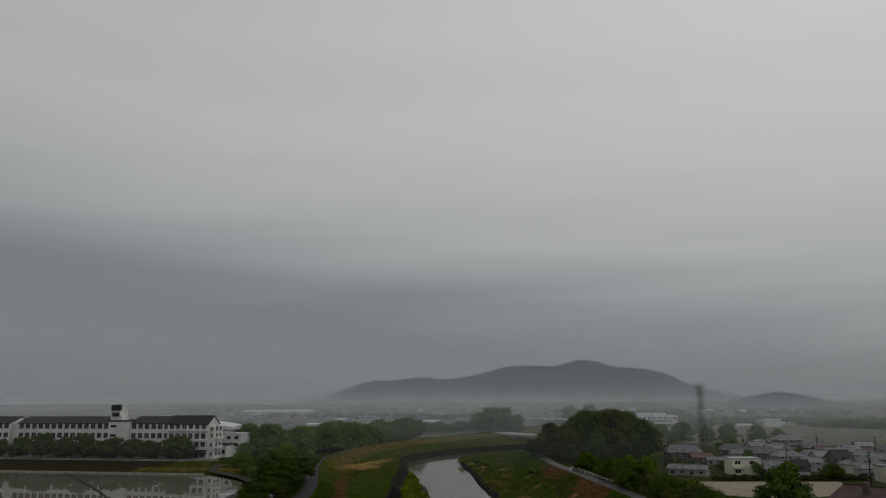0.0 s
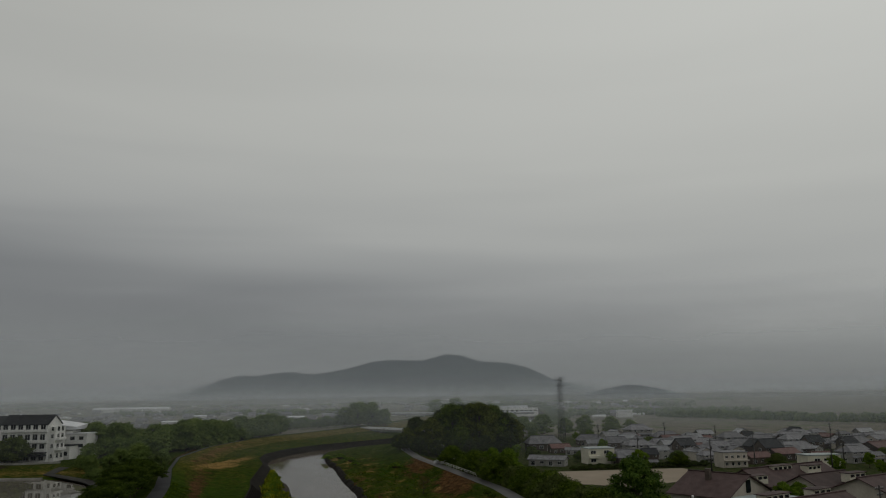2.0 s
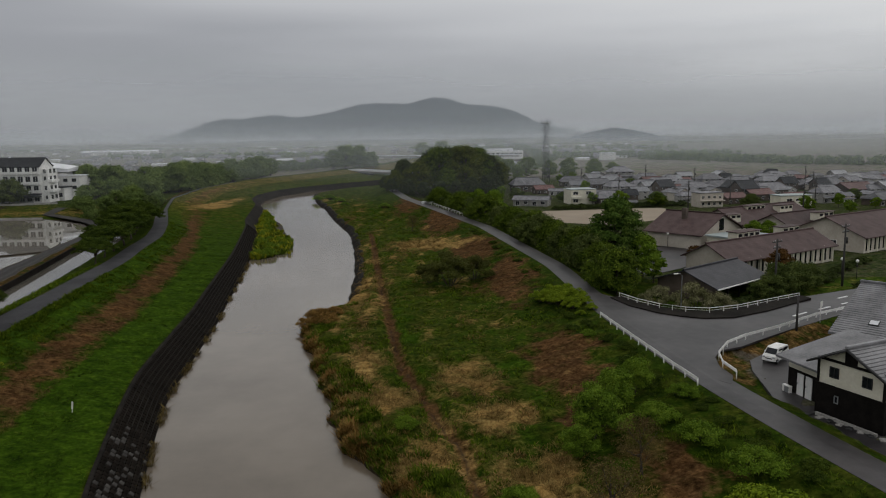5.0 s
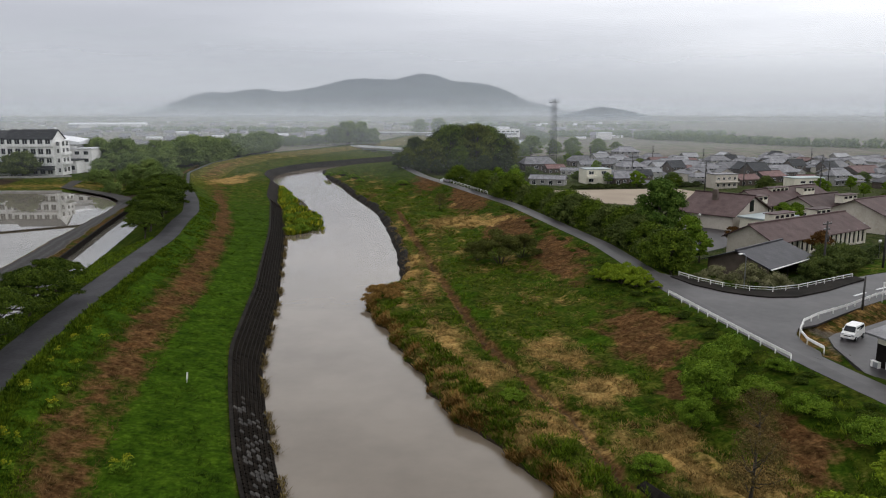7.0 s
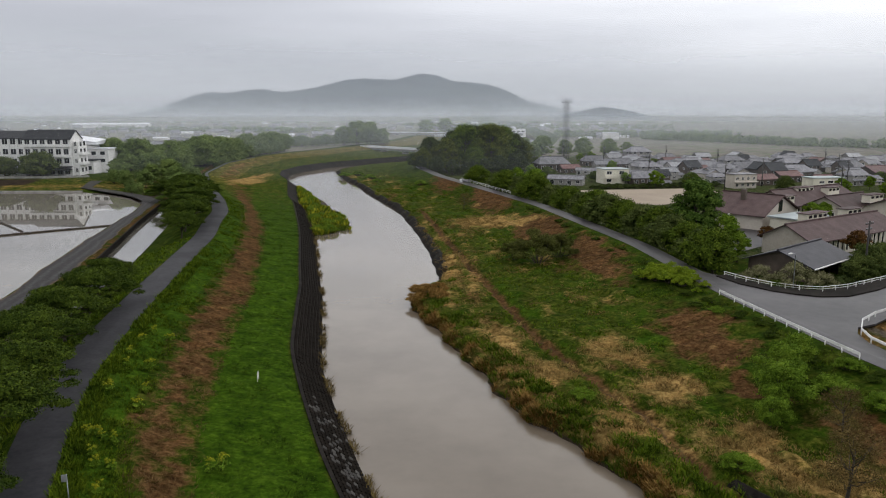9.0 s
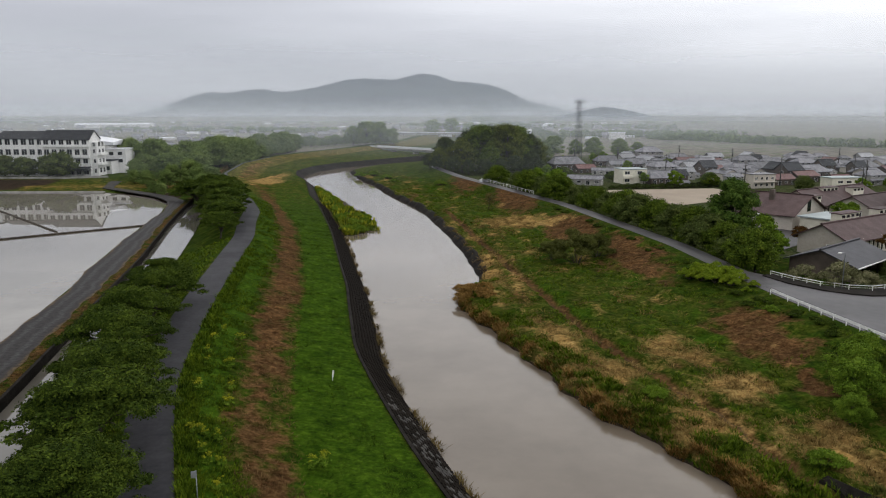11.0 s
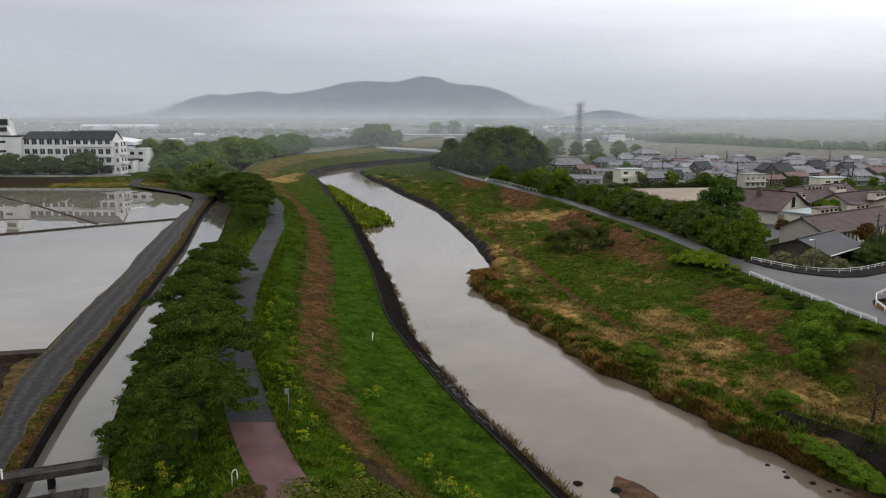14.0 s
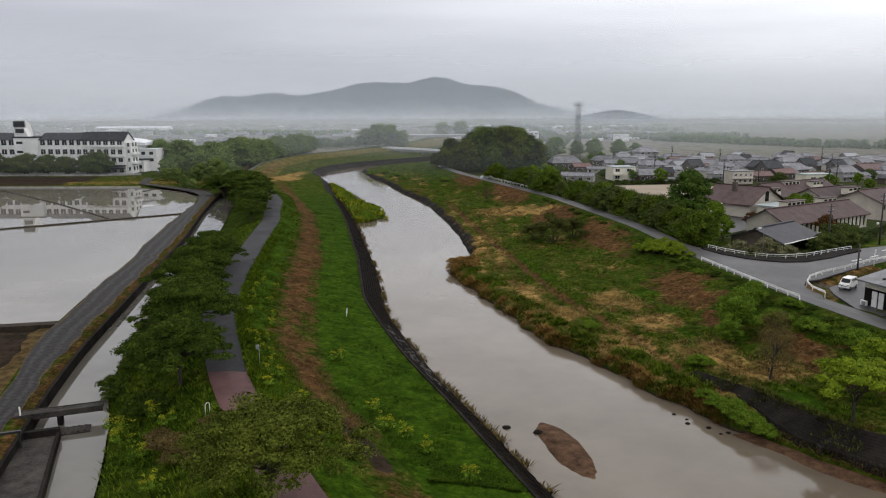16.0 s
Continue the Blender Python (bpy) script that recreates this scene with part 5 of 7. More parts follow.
def build_revetment():
    root = thing("revetment", 0, 0, 0, 0, "dark stained concrete-block revetment sloping into the river", "revetment", kind="structure")
    ys = np.arange(-30, 446, 2.0)
    v, f = [], []
    for y in ys:
        for a in (0.0, 0.35, 0.7, 1.0, 1.25):
            p = slope_point(y, a)
            v.append((p.x, p.y, p.z + 0.05))
    f = [(i * 5 + k, i * 5 + k + 1, (i + 1) * 5 + k + 1, (i + 1) * 5 + k) for i in range(len(ys) - 1) for k in range(4)]
    mesh_object("slope", v, f, DARK_CONCRETE, root)
    # coping, cast in lengths
    v, f = [], []
    for y in ys:
        x = float(water_l(y)) - 3.3
        v += [(x - 0.2, y, 2.1), (x - 0.2, y, 2.42), (x + 0.1, y, 2.38), (x + 0.1, y, 2.1)]
    f = [(i * 4 + k, i * 4 + k + 1, (i + 1) * 4 + k + 1, (i + 1) * 4 + k) for i in range(len(ys) - 1) for k in range(3)]
    mesh_object("coping", v, f, DARK_CONCRETE, root)
    # blocks: eight courses down the slope
    rng = random.Random(2)
    bw, bh, bt = 0.50, 0.37, 0.10

    def corners(y, a, w, lift):
        p, q = slope_point(y, a), slope_point(y + 0.5, a)
        along = (q - p).normalized()
        down = (slope_point(y, min(a + 0.1, 1.2)) - p).normalized()
        n = down.cross(along).normalized()
        if n.z < 0:
            n = -n
        return p, along, down, n

    bm = boxed(-bw / 2, -bh / 2, -0.04, bw / 2, bh / 2, bt, bevel=0.025)
    pale, dark = bpy.data.meshes.new("brick"), bpy.data.meshes.new("brick")
    bm.to_mesh(pale), bm.to_mesh(dark)
    bm.free()
    pale.materials.append(PALE_BLOCK), dark.materials.append(BLOCK)
    sv, sf = [], []
    count = 0
    for r in range(8):
        a = 0.09 + r * 0.112
        for k in range(int(300 / 0.56)):
            y = 8 + k * 0.56 + (0.28 if r % 2 else 0)
            if y > 205:
                break
            lift = rng.uniform(0.0, 0.05)
            p, al, dn, n = corners(y, a, bw, lift)
            near = 41.5 < y < 61
            if near and count < 300:
                ob = new("brick", pale if (rng.random() < (0.55 if 1 <= r <= 5 and y < 58 and noise.noise((y / 1.6, r / 1.5, 0.3)) > -0.12 else 0.06)) else dark)
                ob.parent = root
                ob.matrix_basis = Matrix((( al.x, dn.x, n.x, p.x), (al.y, dn.y, n.y, p.y), (al.z, dn.z, n.z, p.z + 0.05 + lift), (0, 0, 0, 1)))
                count += 1
            else:
                c = p + n * (0.09 + lift)
                b = len(sv)
                for s, t_ in ((-1, -1), (1, -1), (1, 1), (-1, 1)):
                    sv.append(tuple(c + al * s * bw * 0.44 + dn * t_ * bh * 0.42))
                for s, t_ in ((-1, -1), (1, -1), (1, 1), (-1, 1)):
                    sv.append(tuple(c - n * 0.1 + al * s * bw / 2 + dn * t_ * bh / 2))
                sf += [(b, b + 1, b + 2, b + 3)] + [(b + 4 + i, b + 4 + (i + 1) % 4, b + (i + 1) % 4, b + i) for i in range(4)]
    tagged(mesh_object("courses", sv, sf, BLOCK, root), kind="stuff")


build_revetment()


def wall_foot(y):
    """x of the bank wall's foot, and how far it runs back to its head."""
    foot = interp([(-20, 46), (0, 36.6), (20, 24.0), (25, 20.6), (29, 17.3), (31, 16.1), (33, 15.5), (36, 14.9), (40, 13.8), (45, 12.4)], y)
    return float(foot), float(interp([(-20, 4.6), (26, 4.2), (29, 3.0), (31, 2.7), (36, 1.7), (40, 1.1), (45, 0.6)], y))


def build_right_wall():
    root = thing("bank_wall", 0, 0, 0, 0, "dark stained stepped bank wall above a strip of shingle", "revetment", kind="structure")
    ys = np.arange(-20, 46, 1.0)
    v, gv = [], []
    prof = [(0.0, 0.0), (0.12, 0.42)]
    for k in range(9):
        prof += [(0.14 + 0.085 * k, 0.42 + 0.06 * k), (0.155 + 0.085 * k, 0.445 + 0.06 * k)]
    prof += [(0.94, 1.0), (1.04, 1.0), (1.07, 0.5)]
    n = len(prof)
    for y in ys:
        x, w = wall_foot(y)
        x += 0.12 * math.sin(y * 0.7)
        low = ground_z(x, y) - 0.35 if y > 31 else 0.0
        top = float(interp([(28, 2.66), (34, 2.6), (40, 2.3), (45, 1.75)], y))
        v += [(x + p * w, y, low + (top - low) * z) for p, z in prof]
    f = [(i * n + k, i * n + k + 1, (i + 1) * n + k + 1, (i + 1) * n + k) for i in range(len(ys) - 1) for k in range(n - 1)]
    mesh_object("slope", v, f, DARK_CONCRETE, root)
    gy = np.arange(-20, 35, 1.0)
    for y in gy:
        x = float(water_r(y)) + 0.25 * math.sin(y * 0.4)
        gv += [(x - 1.5 + 0.5 * math.sin(y * 0.9), y, -0.1), (x - 0.3, y, 0.16), (x + 1.2, y, 0.35)]
    gf = [(i * 3 + k, i * 3 + k + 1, (i + 1) * 3 + k + 1, (i + 1) * 3 + k) for i in range(len(gy) - 1) for k in range(2)]
    mesh_object("shingle", gv, gf, GRAVEL, root, True)
    # narrow pale steps let into the wall
    y = 29.4
    x, w = wall_foot(y)
    for k in range(9):
        part("step", boxed(x + 0.3 + k * 0.29, y - 0.28 + 0.1 * k, 0.4, x + 0.46 + k * 0.29, y + 0.28 + 0.1 * k, 1.2 + 0.16 * k, bevel=0.02), DAMP, root)


build_right_wall()


def build_far_bank_wall():
    """A low dark wall along the foot of the right bank, upstream of the reeds."""
    ys = np.arange(108, 332, 2.0)
    v = []
    for y in ys:
        x = float(water_r(y)) + 0.3 * noise.noise((0, y / 5, 1.0))
        t = min(1.0, (y - 106) / 14) * (0.85 + 0.3 * noise.noise((3, y / 9, 0)))
        v += [(x - 0.35, y, -0.2), (x + 0.5, y, 0.75 * t), (x + 1.25, y, 1.3 * t), (x + 1.7, y, 1.32 * t), (x + 1.9, y, 0.6)]
    f = [(i * 5 + k, i * 5 + k + 1, (i + 1) * 5 + k + 1, (i + 1) * 5 + k) for i in range(len(ys) - 1) for k in range(4)]
    return tagged(mesh_object("far_bank_wall", v, f, DARK_CONCRETE), "dark eroded wall at the foot of the far bank", "revetment", kind="structure")


build_far_bank_wall()


def mound(name, cx, cy, hl, hw, rot, top, material, label, category, seed, n=18, m=7, kind=""):
    """A low lens-shaped bank of loose stuff, ragged at its edge."""
    v, f = [(cx, cy, top)], []
    for j in range(1, m + 1):
        r = j / m
        for i in range(n * 2):
            w = math.pi * i / n
            ragged = 1 + 0.16 * noise.noise((math.cos(w) * 2 + seed, math.sin(w) * 2, 0.3 * j)) * r
            lx, ly = hl * r * math.cos(w) * ragged, hw * r * math.sin(w) * ragged
            c, s = math.cos(radians(rot)), math.sin(radians(rot))
            z = top * (1 - r**1.7) - 0.12 * r + 0.05 * noise.noise((lx * 1.5, ly * 1.5, seed))
            v.append((cx + lx * c - ly * s, cy + lx * s + ly * c, z))
    k = 2 * n
    f += [(0, 1 + i, 1 + (i + 1) % k) for i in range(k)]
    for j in range(m - 1):
        f += [(1 + j * k + i, 1 + (j + 1) * k + i, 1 + (j + 1) * k + (i + 1) % k, 1 + j * k + (i + 1) % k) for i in range(k)]
    return tagged(mesh_object(name, v, f, material, smooth=True), label, category, kind=kind)


mound("gravel_bar", -1.8, 31.4, 6.1, 1.8, -76, 0.34, GRAVEL, "low reddish gravel bar in mid-river", "gravel bar", 1.5, kind="structure")
mound("river_islet", -39.0, 199, 40, 2.6, 105, 0.4, SOIL, "grassy silt islet against the left bank", "islet", 4.5, 40, 7, kind="structure")

def rock(x, y, r, seed, z=0.0):
    rng = random.Random(seed)
    bm = bmesh.new()
    bmesh.ops.create_icosphere(bm, subdivisions=2, radius=r)
    for q in bm.verts:
        q.co *= 1 + 0.3 * noise.noise(q.co * (1.6 / r) + Vector((seed, 0, 0)))
        q.co.z *= 0.6
    me = bpy.data.meshes.new("river_rock")
    bm.to_mesh(me)
    bm.free()
    me.materials.append(DARK_CONCRETE)
    ob = new("river_rock", me)
    ob.matrix_basis = pose(x, y, z, 0, 0, rng.uniform(0, 360))
    return tagged(ob, "dark wet rock breaking the river surface", "rock", "river rocks")


for i, (x, y, r) in enumerate(((-6.2, 35.2, 0.36), (-3.6, 34.2, 0.42), (8.9, 38.2, 0.18), (9.5, 36.2, 0.22), (9.7, 37.1, 0.14), (11.0, 35.3, 0.24), (11.6, 34.1, 0.16), (12.3, 34.3, 0.2))):
    rock(x, y, r, i)

# ---- paddies, canal ----
strip("paddy_bund", [(-150, 88), (-104.4, 126.3), (-87.4, 140.6), (-74.6, 151.2)], 0.55, 3.3, SOIL, "narrow muddy bund between flooded paddies", "bund", 0.0, 0.7)
strip("paddy_bund_small", [(-160, 214), (-118.3, 173.6), (-89.5, 142.6)], 0.28, 3.22, SOIL, "thin earth bund across the far paddy", "bund", 0.0, 0.6)
strip("paddy_edge", [(-420, 214.6), (-200, 214.6), (-112, 215.2)], 0.35, 3.5, CONCRETE, "pale concrete kerb at the head of the paddy", "kerb", 0.0, 0.8)
strip("field_bund", [(-140, 52), (-62, 53.8), (-54.5, 55.6)], 0.7, 3.5, SOIL, "brown grassy bund between the tilled field and the paddy", "bund", 0.0, 0.9)


def canal_wall():
    ys = np.arange(-40, 200, 2.0)
    v, f = [], []
    for y in ys:
        x = float(canal_l(y))
        v += [(x - 0.25, y, 3.3), (x - 0.25, y, 3.56), (x + 0.04, y, 3.56), (x + 0.04, y, 1.3)]
    f = [(i * 4 + k, i * 4 + k + 1, (i + 1) * 4 + k + 1, (i + 1) * 4 + k) for i in range(len(ys) - 1) for k in range(3)]
    return tagged(mesh_object("canal_wall", v, f, DARK_CONCRETE), "dark concrete side wall of the canal", "wall", kind="structure")


canal_wall()


def footbridge():
    root = thing("footbridge", -41.6, 30.0, 3.6, 22, "small weathered concrete footbridge over the canal", "footbridge")
    part("deck", boxed(-3.1, -0.45, -0.1, 3.1, 0.45, 0.16, bevel=0.03), DAMP, root)
    part("edge_beam", boxed(-3.1, -0.55, -0.25, 3.1, -0.44, 0.2), DAMP, root)
    part("edge_beam", boxed(-3.1, 0.44, -0.25, 3.1, 0.55, 0.2), DAMP, root)
    part("pier", boxed(-0.2, -0.4, -2.2, 0.2, 0.4, -0.1, bevel=0.03), DARK_CONCRETE, root)
    return root


footbridge()


def sluice():
    root = thing("sluice", -40.2, 24.5, 2.0, 22, "concrete sluice with a low weir across the canal", "sluice")
    part("weir", boxed(-2.4, -0.25, -0.6, 2.0, 0.25, 0.12), DARK_CONCRETE, root)
    part("side_wall", boxed(0.8, -9.5, -0.8, 1.05, 2.5, 1.15), DARK_CONCRETE, root)
    part("sill", boxed(0.2, 3.0, -0.4, 3.0, 4.4, 0.66, bevel=0.03), DAMP, root)
    for k in range(6):
        part("baffle", boxed(0.35 + 0.44 * k, 3.1, 0.6, 0.5 + 0.44 * k, 4.3, 0.74), DAMP, root)
    part("apron", boxed(-5.6, -9.5, -0.4, 0.8, 2.3, 0.95, bevel=0.05), DAMP, root)
    part("inlet_wall", boxed(-3.4, 2.3, -0.4, 1.05, 2.7, 1.45), DARK_CONCRETE, root)
    for x in (-3.3, -1.4):
        part("gate_post", boxed(x, 0.75, 0, x + 0.15, 0.9, 2.2), BLACK, root)
    part("gate_beam", boxed(-3.4, 0.72, 2.1, -1.2, 0.95, 2.28), BLACK, root)


sluice()


def marker(name, x, y, h, w, label, lean=0.0, z=None):
    root = thing(name, x, y, ground_z(x, y) if z is None else z, 15, label, "marker post")
    root.rotation_euler.y = radians(lean)
    part("post", boxed(-w / 2, -w / 2, -0.3, w / 2, w / 2, h, bevel=0.01), WHITE_PAINT, root)
    return root


m_ = marker("river_marker", -23.5, 61.0, 0.95, 0.05, "short white marker plate leaning in the berm grass", 6)
part("plate", boxed(-0.07, -0.04, 0.3, 0.07, -0.025, 0.95, bevel=0.005), WHITE_PAINT, m_)
m_ = thing("path_sign", -26.9, 34.4, ground_z(-26.9, 34.4), 15, "small grey path sign on a slim steel post in the verge", "sign")
tube_part("post", [(0, 0, -0.3), (0, 0, 2.0)], 0.03, STEEL, m_, 6)
part("plate", boxed(-0.26, -0.05, 1.6, 0.02, -0.03, 2.0, bevel=0.005), STEEL, m_)
for x, y in ((-43.9, 28.6), (-47.2, 27.4)):
    marker("track_marker", x, y, 0.9, 0.1, "short pale marker post by the farm track")
m_ = thing("hoop_barrier", -28.0, 24.4, PATH_Z - 0.15, 60, "white tubular hoop barrier at the pink paving's edge", "barrier")
tube_part("hoop", [(-0.2, 0, -0.2), (-0.2, 0, 0.6), (-0.14, 0, 0.76), (0, 0, 0.82), (0.14, 0, 0.76), (0.2, 0, 0.6), (0.2, 0, -0.2)], 0.032, WHITE_PAINT, m_, 6)

# ---- roadside ----
def fence(pts, label, step=2.0, h=0.66):
    pts = [Vector(p) for p in pts]
    root = thing("guard_fence", *pts[0], 0, label, "fence", "white roadside guard fences")
    base = pts[0]
    path_pts, run = [pts[0]], 0.0
    for a, b in zip(pts, pts[1:]):
        n = max(1, round((b - a).length / step))
        path_pts += [a + (b - a) * (k + 1) / n for k in range(n)]
    for p in path_pts:
        q = p - base
        part("post", boxed(q.x - 0.038, q.y - 0.038, q.z - 0.3, q.x + 0.038, q.y + 0.038, q.z + h, bevel=0.01), WHITE_PAINT, root)
    for name, hh, r in (("top_rail", h - 0.05, 0.045), ("lower_rail", h * 0.5, 0.026)):
        tube_part(name, [tuple(p - base + Vector((0, 0, hh))) for p in path_pts], r, WHITE_PAINT, root, 5)
    return root


def guard_rail(pts, label, step=2.4, h=0.72):
    """A flat white beam on short posts."""
    pts = [Vector(p) for p in pts]
    root = thing("guard_rail", *pts[0], 0, label, "guard rail", "white roadside guard rails")
    run = [pts[0]]
    for a, b in zip(pts, pts[1:]):
        n = max(1, round((b - a).length / step))
        run += [a + (b - a) * (k + 1) / n for k in range(n)]
    v, f = [], []
    for i, p in enumerate(run):
        q = p - pts[0]
        d = (run[min(i + 1, len(run) - 1)] - run[max(i - 1, 0)]).normalized()
        nrm = Vector((-d.y, d.x, 0)) * 0.03
        tube_part("post", [tuple(q + Vector((0, 0, -0.3))), tuple(q + Vector((0, 0, h - 0.1)))], 0.05, WHITE_PAINT, root, 6)
        for s, z in ((1, h - 0.28), (2.2, h - 0.2), (1, h - 0.14), (2.2, h - 0.07), (1, h), (-0.4, h), (-0.4, h - 0.28)):
            v.append(tuple(q + nrm * s + Vector((0, 0, z))))
    for i in range(len(run) - 1):
        f += [(i * 7 + k, i * 7 + (k + 1) % 7, (i + 1) * 7 + (k + 1) % 7, (i + 1) * 7 + k) for k in range(7)]
    mesh_object("beam", v, f, WHITE_PAINT, root)
    return root


guard_rail([(float(road_r(y)) - 0.25, y, ROAD_Z - 0.05) for y in (85.5, 82, 78, 74, 70, 66, 61.5)], "white beam guard rail above the river bank")
guard_rail([(34.3, 63.8, 4.5), (34.0, 66.4, 4.55), (34.6, 69.2, 4.6), (36.6, 72.6, 4.6), (39.4, 75.2, 4.6), (44.3, 78.6, 4.6), (50.8, 84.2, 4.5), (58, 89.5, 4.2)], "white beam guard rail curving round the road corner")
fence([(30.8, 95.5, 4.7), (32.2, 91.8, 4.75), (34.2, 88.9, 4.75), (36.8, 87.0, 4.75), (39.4, 86.4, 4.75), (43.2, 87.8, 4.75), (48, 91, 4.7), (53.6, 94.8, 4.6)], "white pipe guard fence round the shrub bed")


def utility_pole(x, y, h, rot, label):
    root = thing("utility_pole", x, y, ground_z(x, y), rot, label, "utility pole", "utility poles")
    tube_part("pole", [(0, 0, -0.5), (0, 0, h)], [0.19, 0.12], POLE, root, 8)
    for z, w in ((h - 0.5, 1.1), (h - 1.3, 0.8)):
        part("crossarm", boxed(-w, -0.06, z, w, 0.06, z + 0.12), POLE, root)
        for s in (-0.9, -0.45, 0.45, 0.9):
            tube_part("insulator", [(s * w, 0, z + 0.12), (s * w, 0, z + 0.3)], 0.05, STEEL, root, 6)
    tube_part("transformer", [(0.36, 0, h - 3.0), (0.36, 0, h - 2.1)], 0.24, POLE, root, 10)
    return root


for x, y, h in ((54.2, 103.5, 8.5), (67.6, 111.5, 9.5), (85, 125, 9), (104, 205, 9), (78, 222, 9), (96, 238, 9), (118, 228, 9), (133, 262, 9), (66, 262, 9), (104, 300, 9), (150, 305, 9), (62, 318, 9), (140, 212, 9), (170, 250, 9), (92, 330, 9)):
    utility_pole(x, y, h, 35, "grey concrete utility pole with crossarms")


def lamp_post(x, y, h, label, z=None):
    root = thing("street_lamp", x, y, ground_z(x, y) if z is None else z, 200, label, "street lamp", "street lamps")
    tube_part("pole", [(0, 0, -0.3), (0, 0, h - 0.3), (0.25, 0, h), (0.8, 0, h + 0.05)], [0.07, 0.05, 0.045, 0.04], STEEL, root, 7)
    part("lamp_head", boxed(0.6, -0.12, h - 0.05, 1.15, 0.12, h + 0.1, bevel=0.03), WHITE_PAINT, root)
    return root


lamp_post(36.6, 88.2, 6.0, "slim steel street lamp in the shrub bed")
for x, y in ((71.3, 119.1), (72.6, 117.0), (52.4, 151.0)):
    root = thing("garden_lamp", x, y, ground_z(x, y), 0, "globe garden lamp on a short dark post", "lamp", "garden lamps")
    tube_part("pole", [(0, 0, -0.2), (0, 0, 2.6)], 0.05, BLACK, root, 6)
    bm = bmesh.new()
    bmesh.ops.create_uvsphere(bm, u_segments=10, v_segments=6, radius=0.26, matrix=Matrix.Translation((0, 0, 2.85)))
    part("globe", bm, WHITE_PAINT, root)
root = thing("road_sign", 50.3, 82.2, 4.4, 40, "slim white road sign post by the guard fence", "road sign")
tube_part("pole", [(0, 0, -0.3), (0, 0, 2.6)], 0.05, WHITE_PAINT, root, 6)
part("plate", boxed(-0.3, -0.06, 2.0, 0.3, -0.04, 2.6), WHITE_PAINT, root)
tube_part("road_post", [(0, 0, -0.4), (0, 0, 3.9)], [0.13, 0.1], POLE, thing("timber_post", 46.4, 79.3, 4.4, 0, "dark wooden service post behind the guard fence", "post"), 7)

# painted lines: dashes and an edge line on the side road
for x0, y0, x1, y1 in ((48.4, 84.7, 50.7, 86.4), (52.8, 87.8, 54.8, 89.2), (57.1, 91.0, 58.9, 92.4), (58.5, 94.7, 60.5, 96.3), (63.5, 96.2, 66, 97.9)):
    strip("road_dash", [(x0, y0), (x1, y1)], 0.12, [float(right_z(np.float64(q), np.float64(w))) + 0.14 for q, w in ((x0, y0), (x1, y1))], ROAD_PAINT, "white painted dash on the side road", "road marking", 0.0, 0.06)


def kei_van(x, y, z, rot):
    root = thing("van", x, y, z, rot, "small white boxy van parked in the yard", "car")
    L, W = 3.4, 1.48
    prof = [(-1.70, 0.32), (-1.70, 0.95), (-1.62, 1.55), (-1.45, 1.72), (0.55, 1.74), (0.80, 1.66), (1.22, 1.02), (1.62, 0.86), (1.70, 0.62), (1.68, 0.32)]
    v = [(px, s * (W / 2 - (0.10 if pz > 1.1 else 0.0)), pz) for s in (-1, 1) for px, pz in prof]
    n = len(prof)
    f = [tuple(range(n)), tuple(range(2 * n - 1, n - 1, -1))] + [(i, n + i, n + (i + 1) % n, (i + 1) % n) for i in range(n)]
    body = mesh_object("body", v, [q[::-1] for q in f], WHITE_PAINT, root)
    mesh_object("windscreen", [(0.83, -0.58, 1.62), (0.83, 0.58, 1.62), (1.25, 0.64, 1.06), (1.25, -0.64, 1.06)], [(0, 3, 2, 1)], GLASS, root)
    mesh_object("rear_window", [(-1.66, -0.56, 1.05), (-1.66, 0.56, 1.05), (-1.64, 0.52, 1.5), (-1.64, -0.52, 1.5)], [(0, 3, 2, 1)], GLASS, root)
    for s in (-1, 1):
        part("side_window", boxed(-1.45, s * 0.66 - 0.03, 1.08, -0.35, s * 0.66 + 0.03, 1.58, bevel=0.02), GLASS, root)
        part("side_window", boxed(-0.25, s * 0.66 - 0.03, 1.08, 0.72, s * 0.66 + 0.03, 1.55, bevel=0.02), GLASS, root)
        part("headlight", boxed(1.6, s * 0.55 - 0.14, 0.66, 1.72, s * 0.55 + 0.14, 0.82, bevel=0.03), STEEL, root)
        part("mirror", boxed(0.8, s * 0.82 - 0.08, 1.05, 0.92, s * 0.82 + 0.08, 1.22, bevel=0.02), WHITE_PAINT, root)
        for wx in (-1.15, 1.12):
            w = tube_part("wheel", [(wx, s * 0.74 - 0.09, 0.28), (wx, s * 0.74 + 0.09, 0.28)], 0.28, BLACK, root, 14)
            tube_part("rim", [(wx, s * 0.76 - 0.10, 0.28), (wx, s * 0.76 + 0.10, 0.28)], 0.16, STEEL, w, 10)
    part("bumper", boxed(1.62, -0.7, 0.3, 1.76, 0.7, 0.52, bevel=0.04), WHITE_PAINT, root)
    part("grille", boxed(1.69, -0.4, 0.56, 1.74, 0.4, 0.66), BLACK, root)
    part("plate", boxed(1.76, -0.17, 0.36, 1.78, 0.17, 0.48), ROOF_WHITE, root)
    return root


kei_van(40.2, 69.8, 4.12, 222).scale = (0.84, 0.84, 0.84)


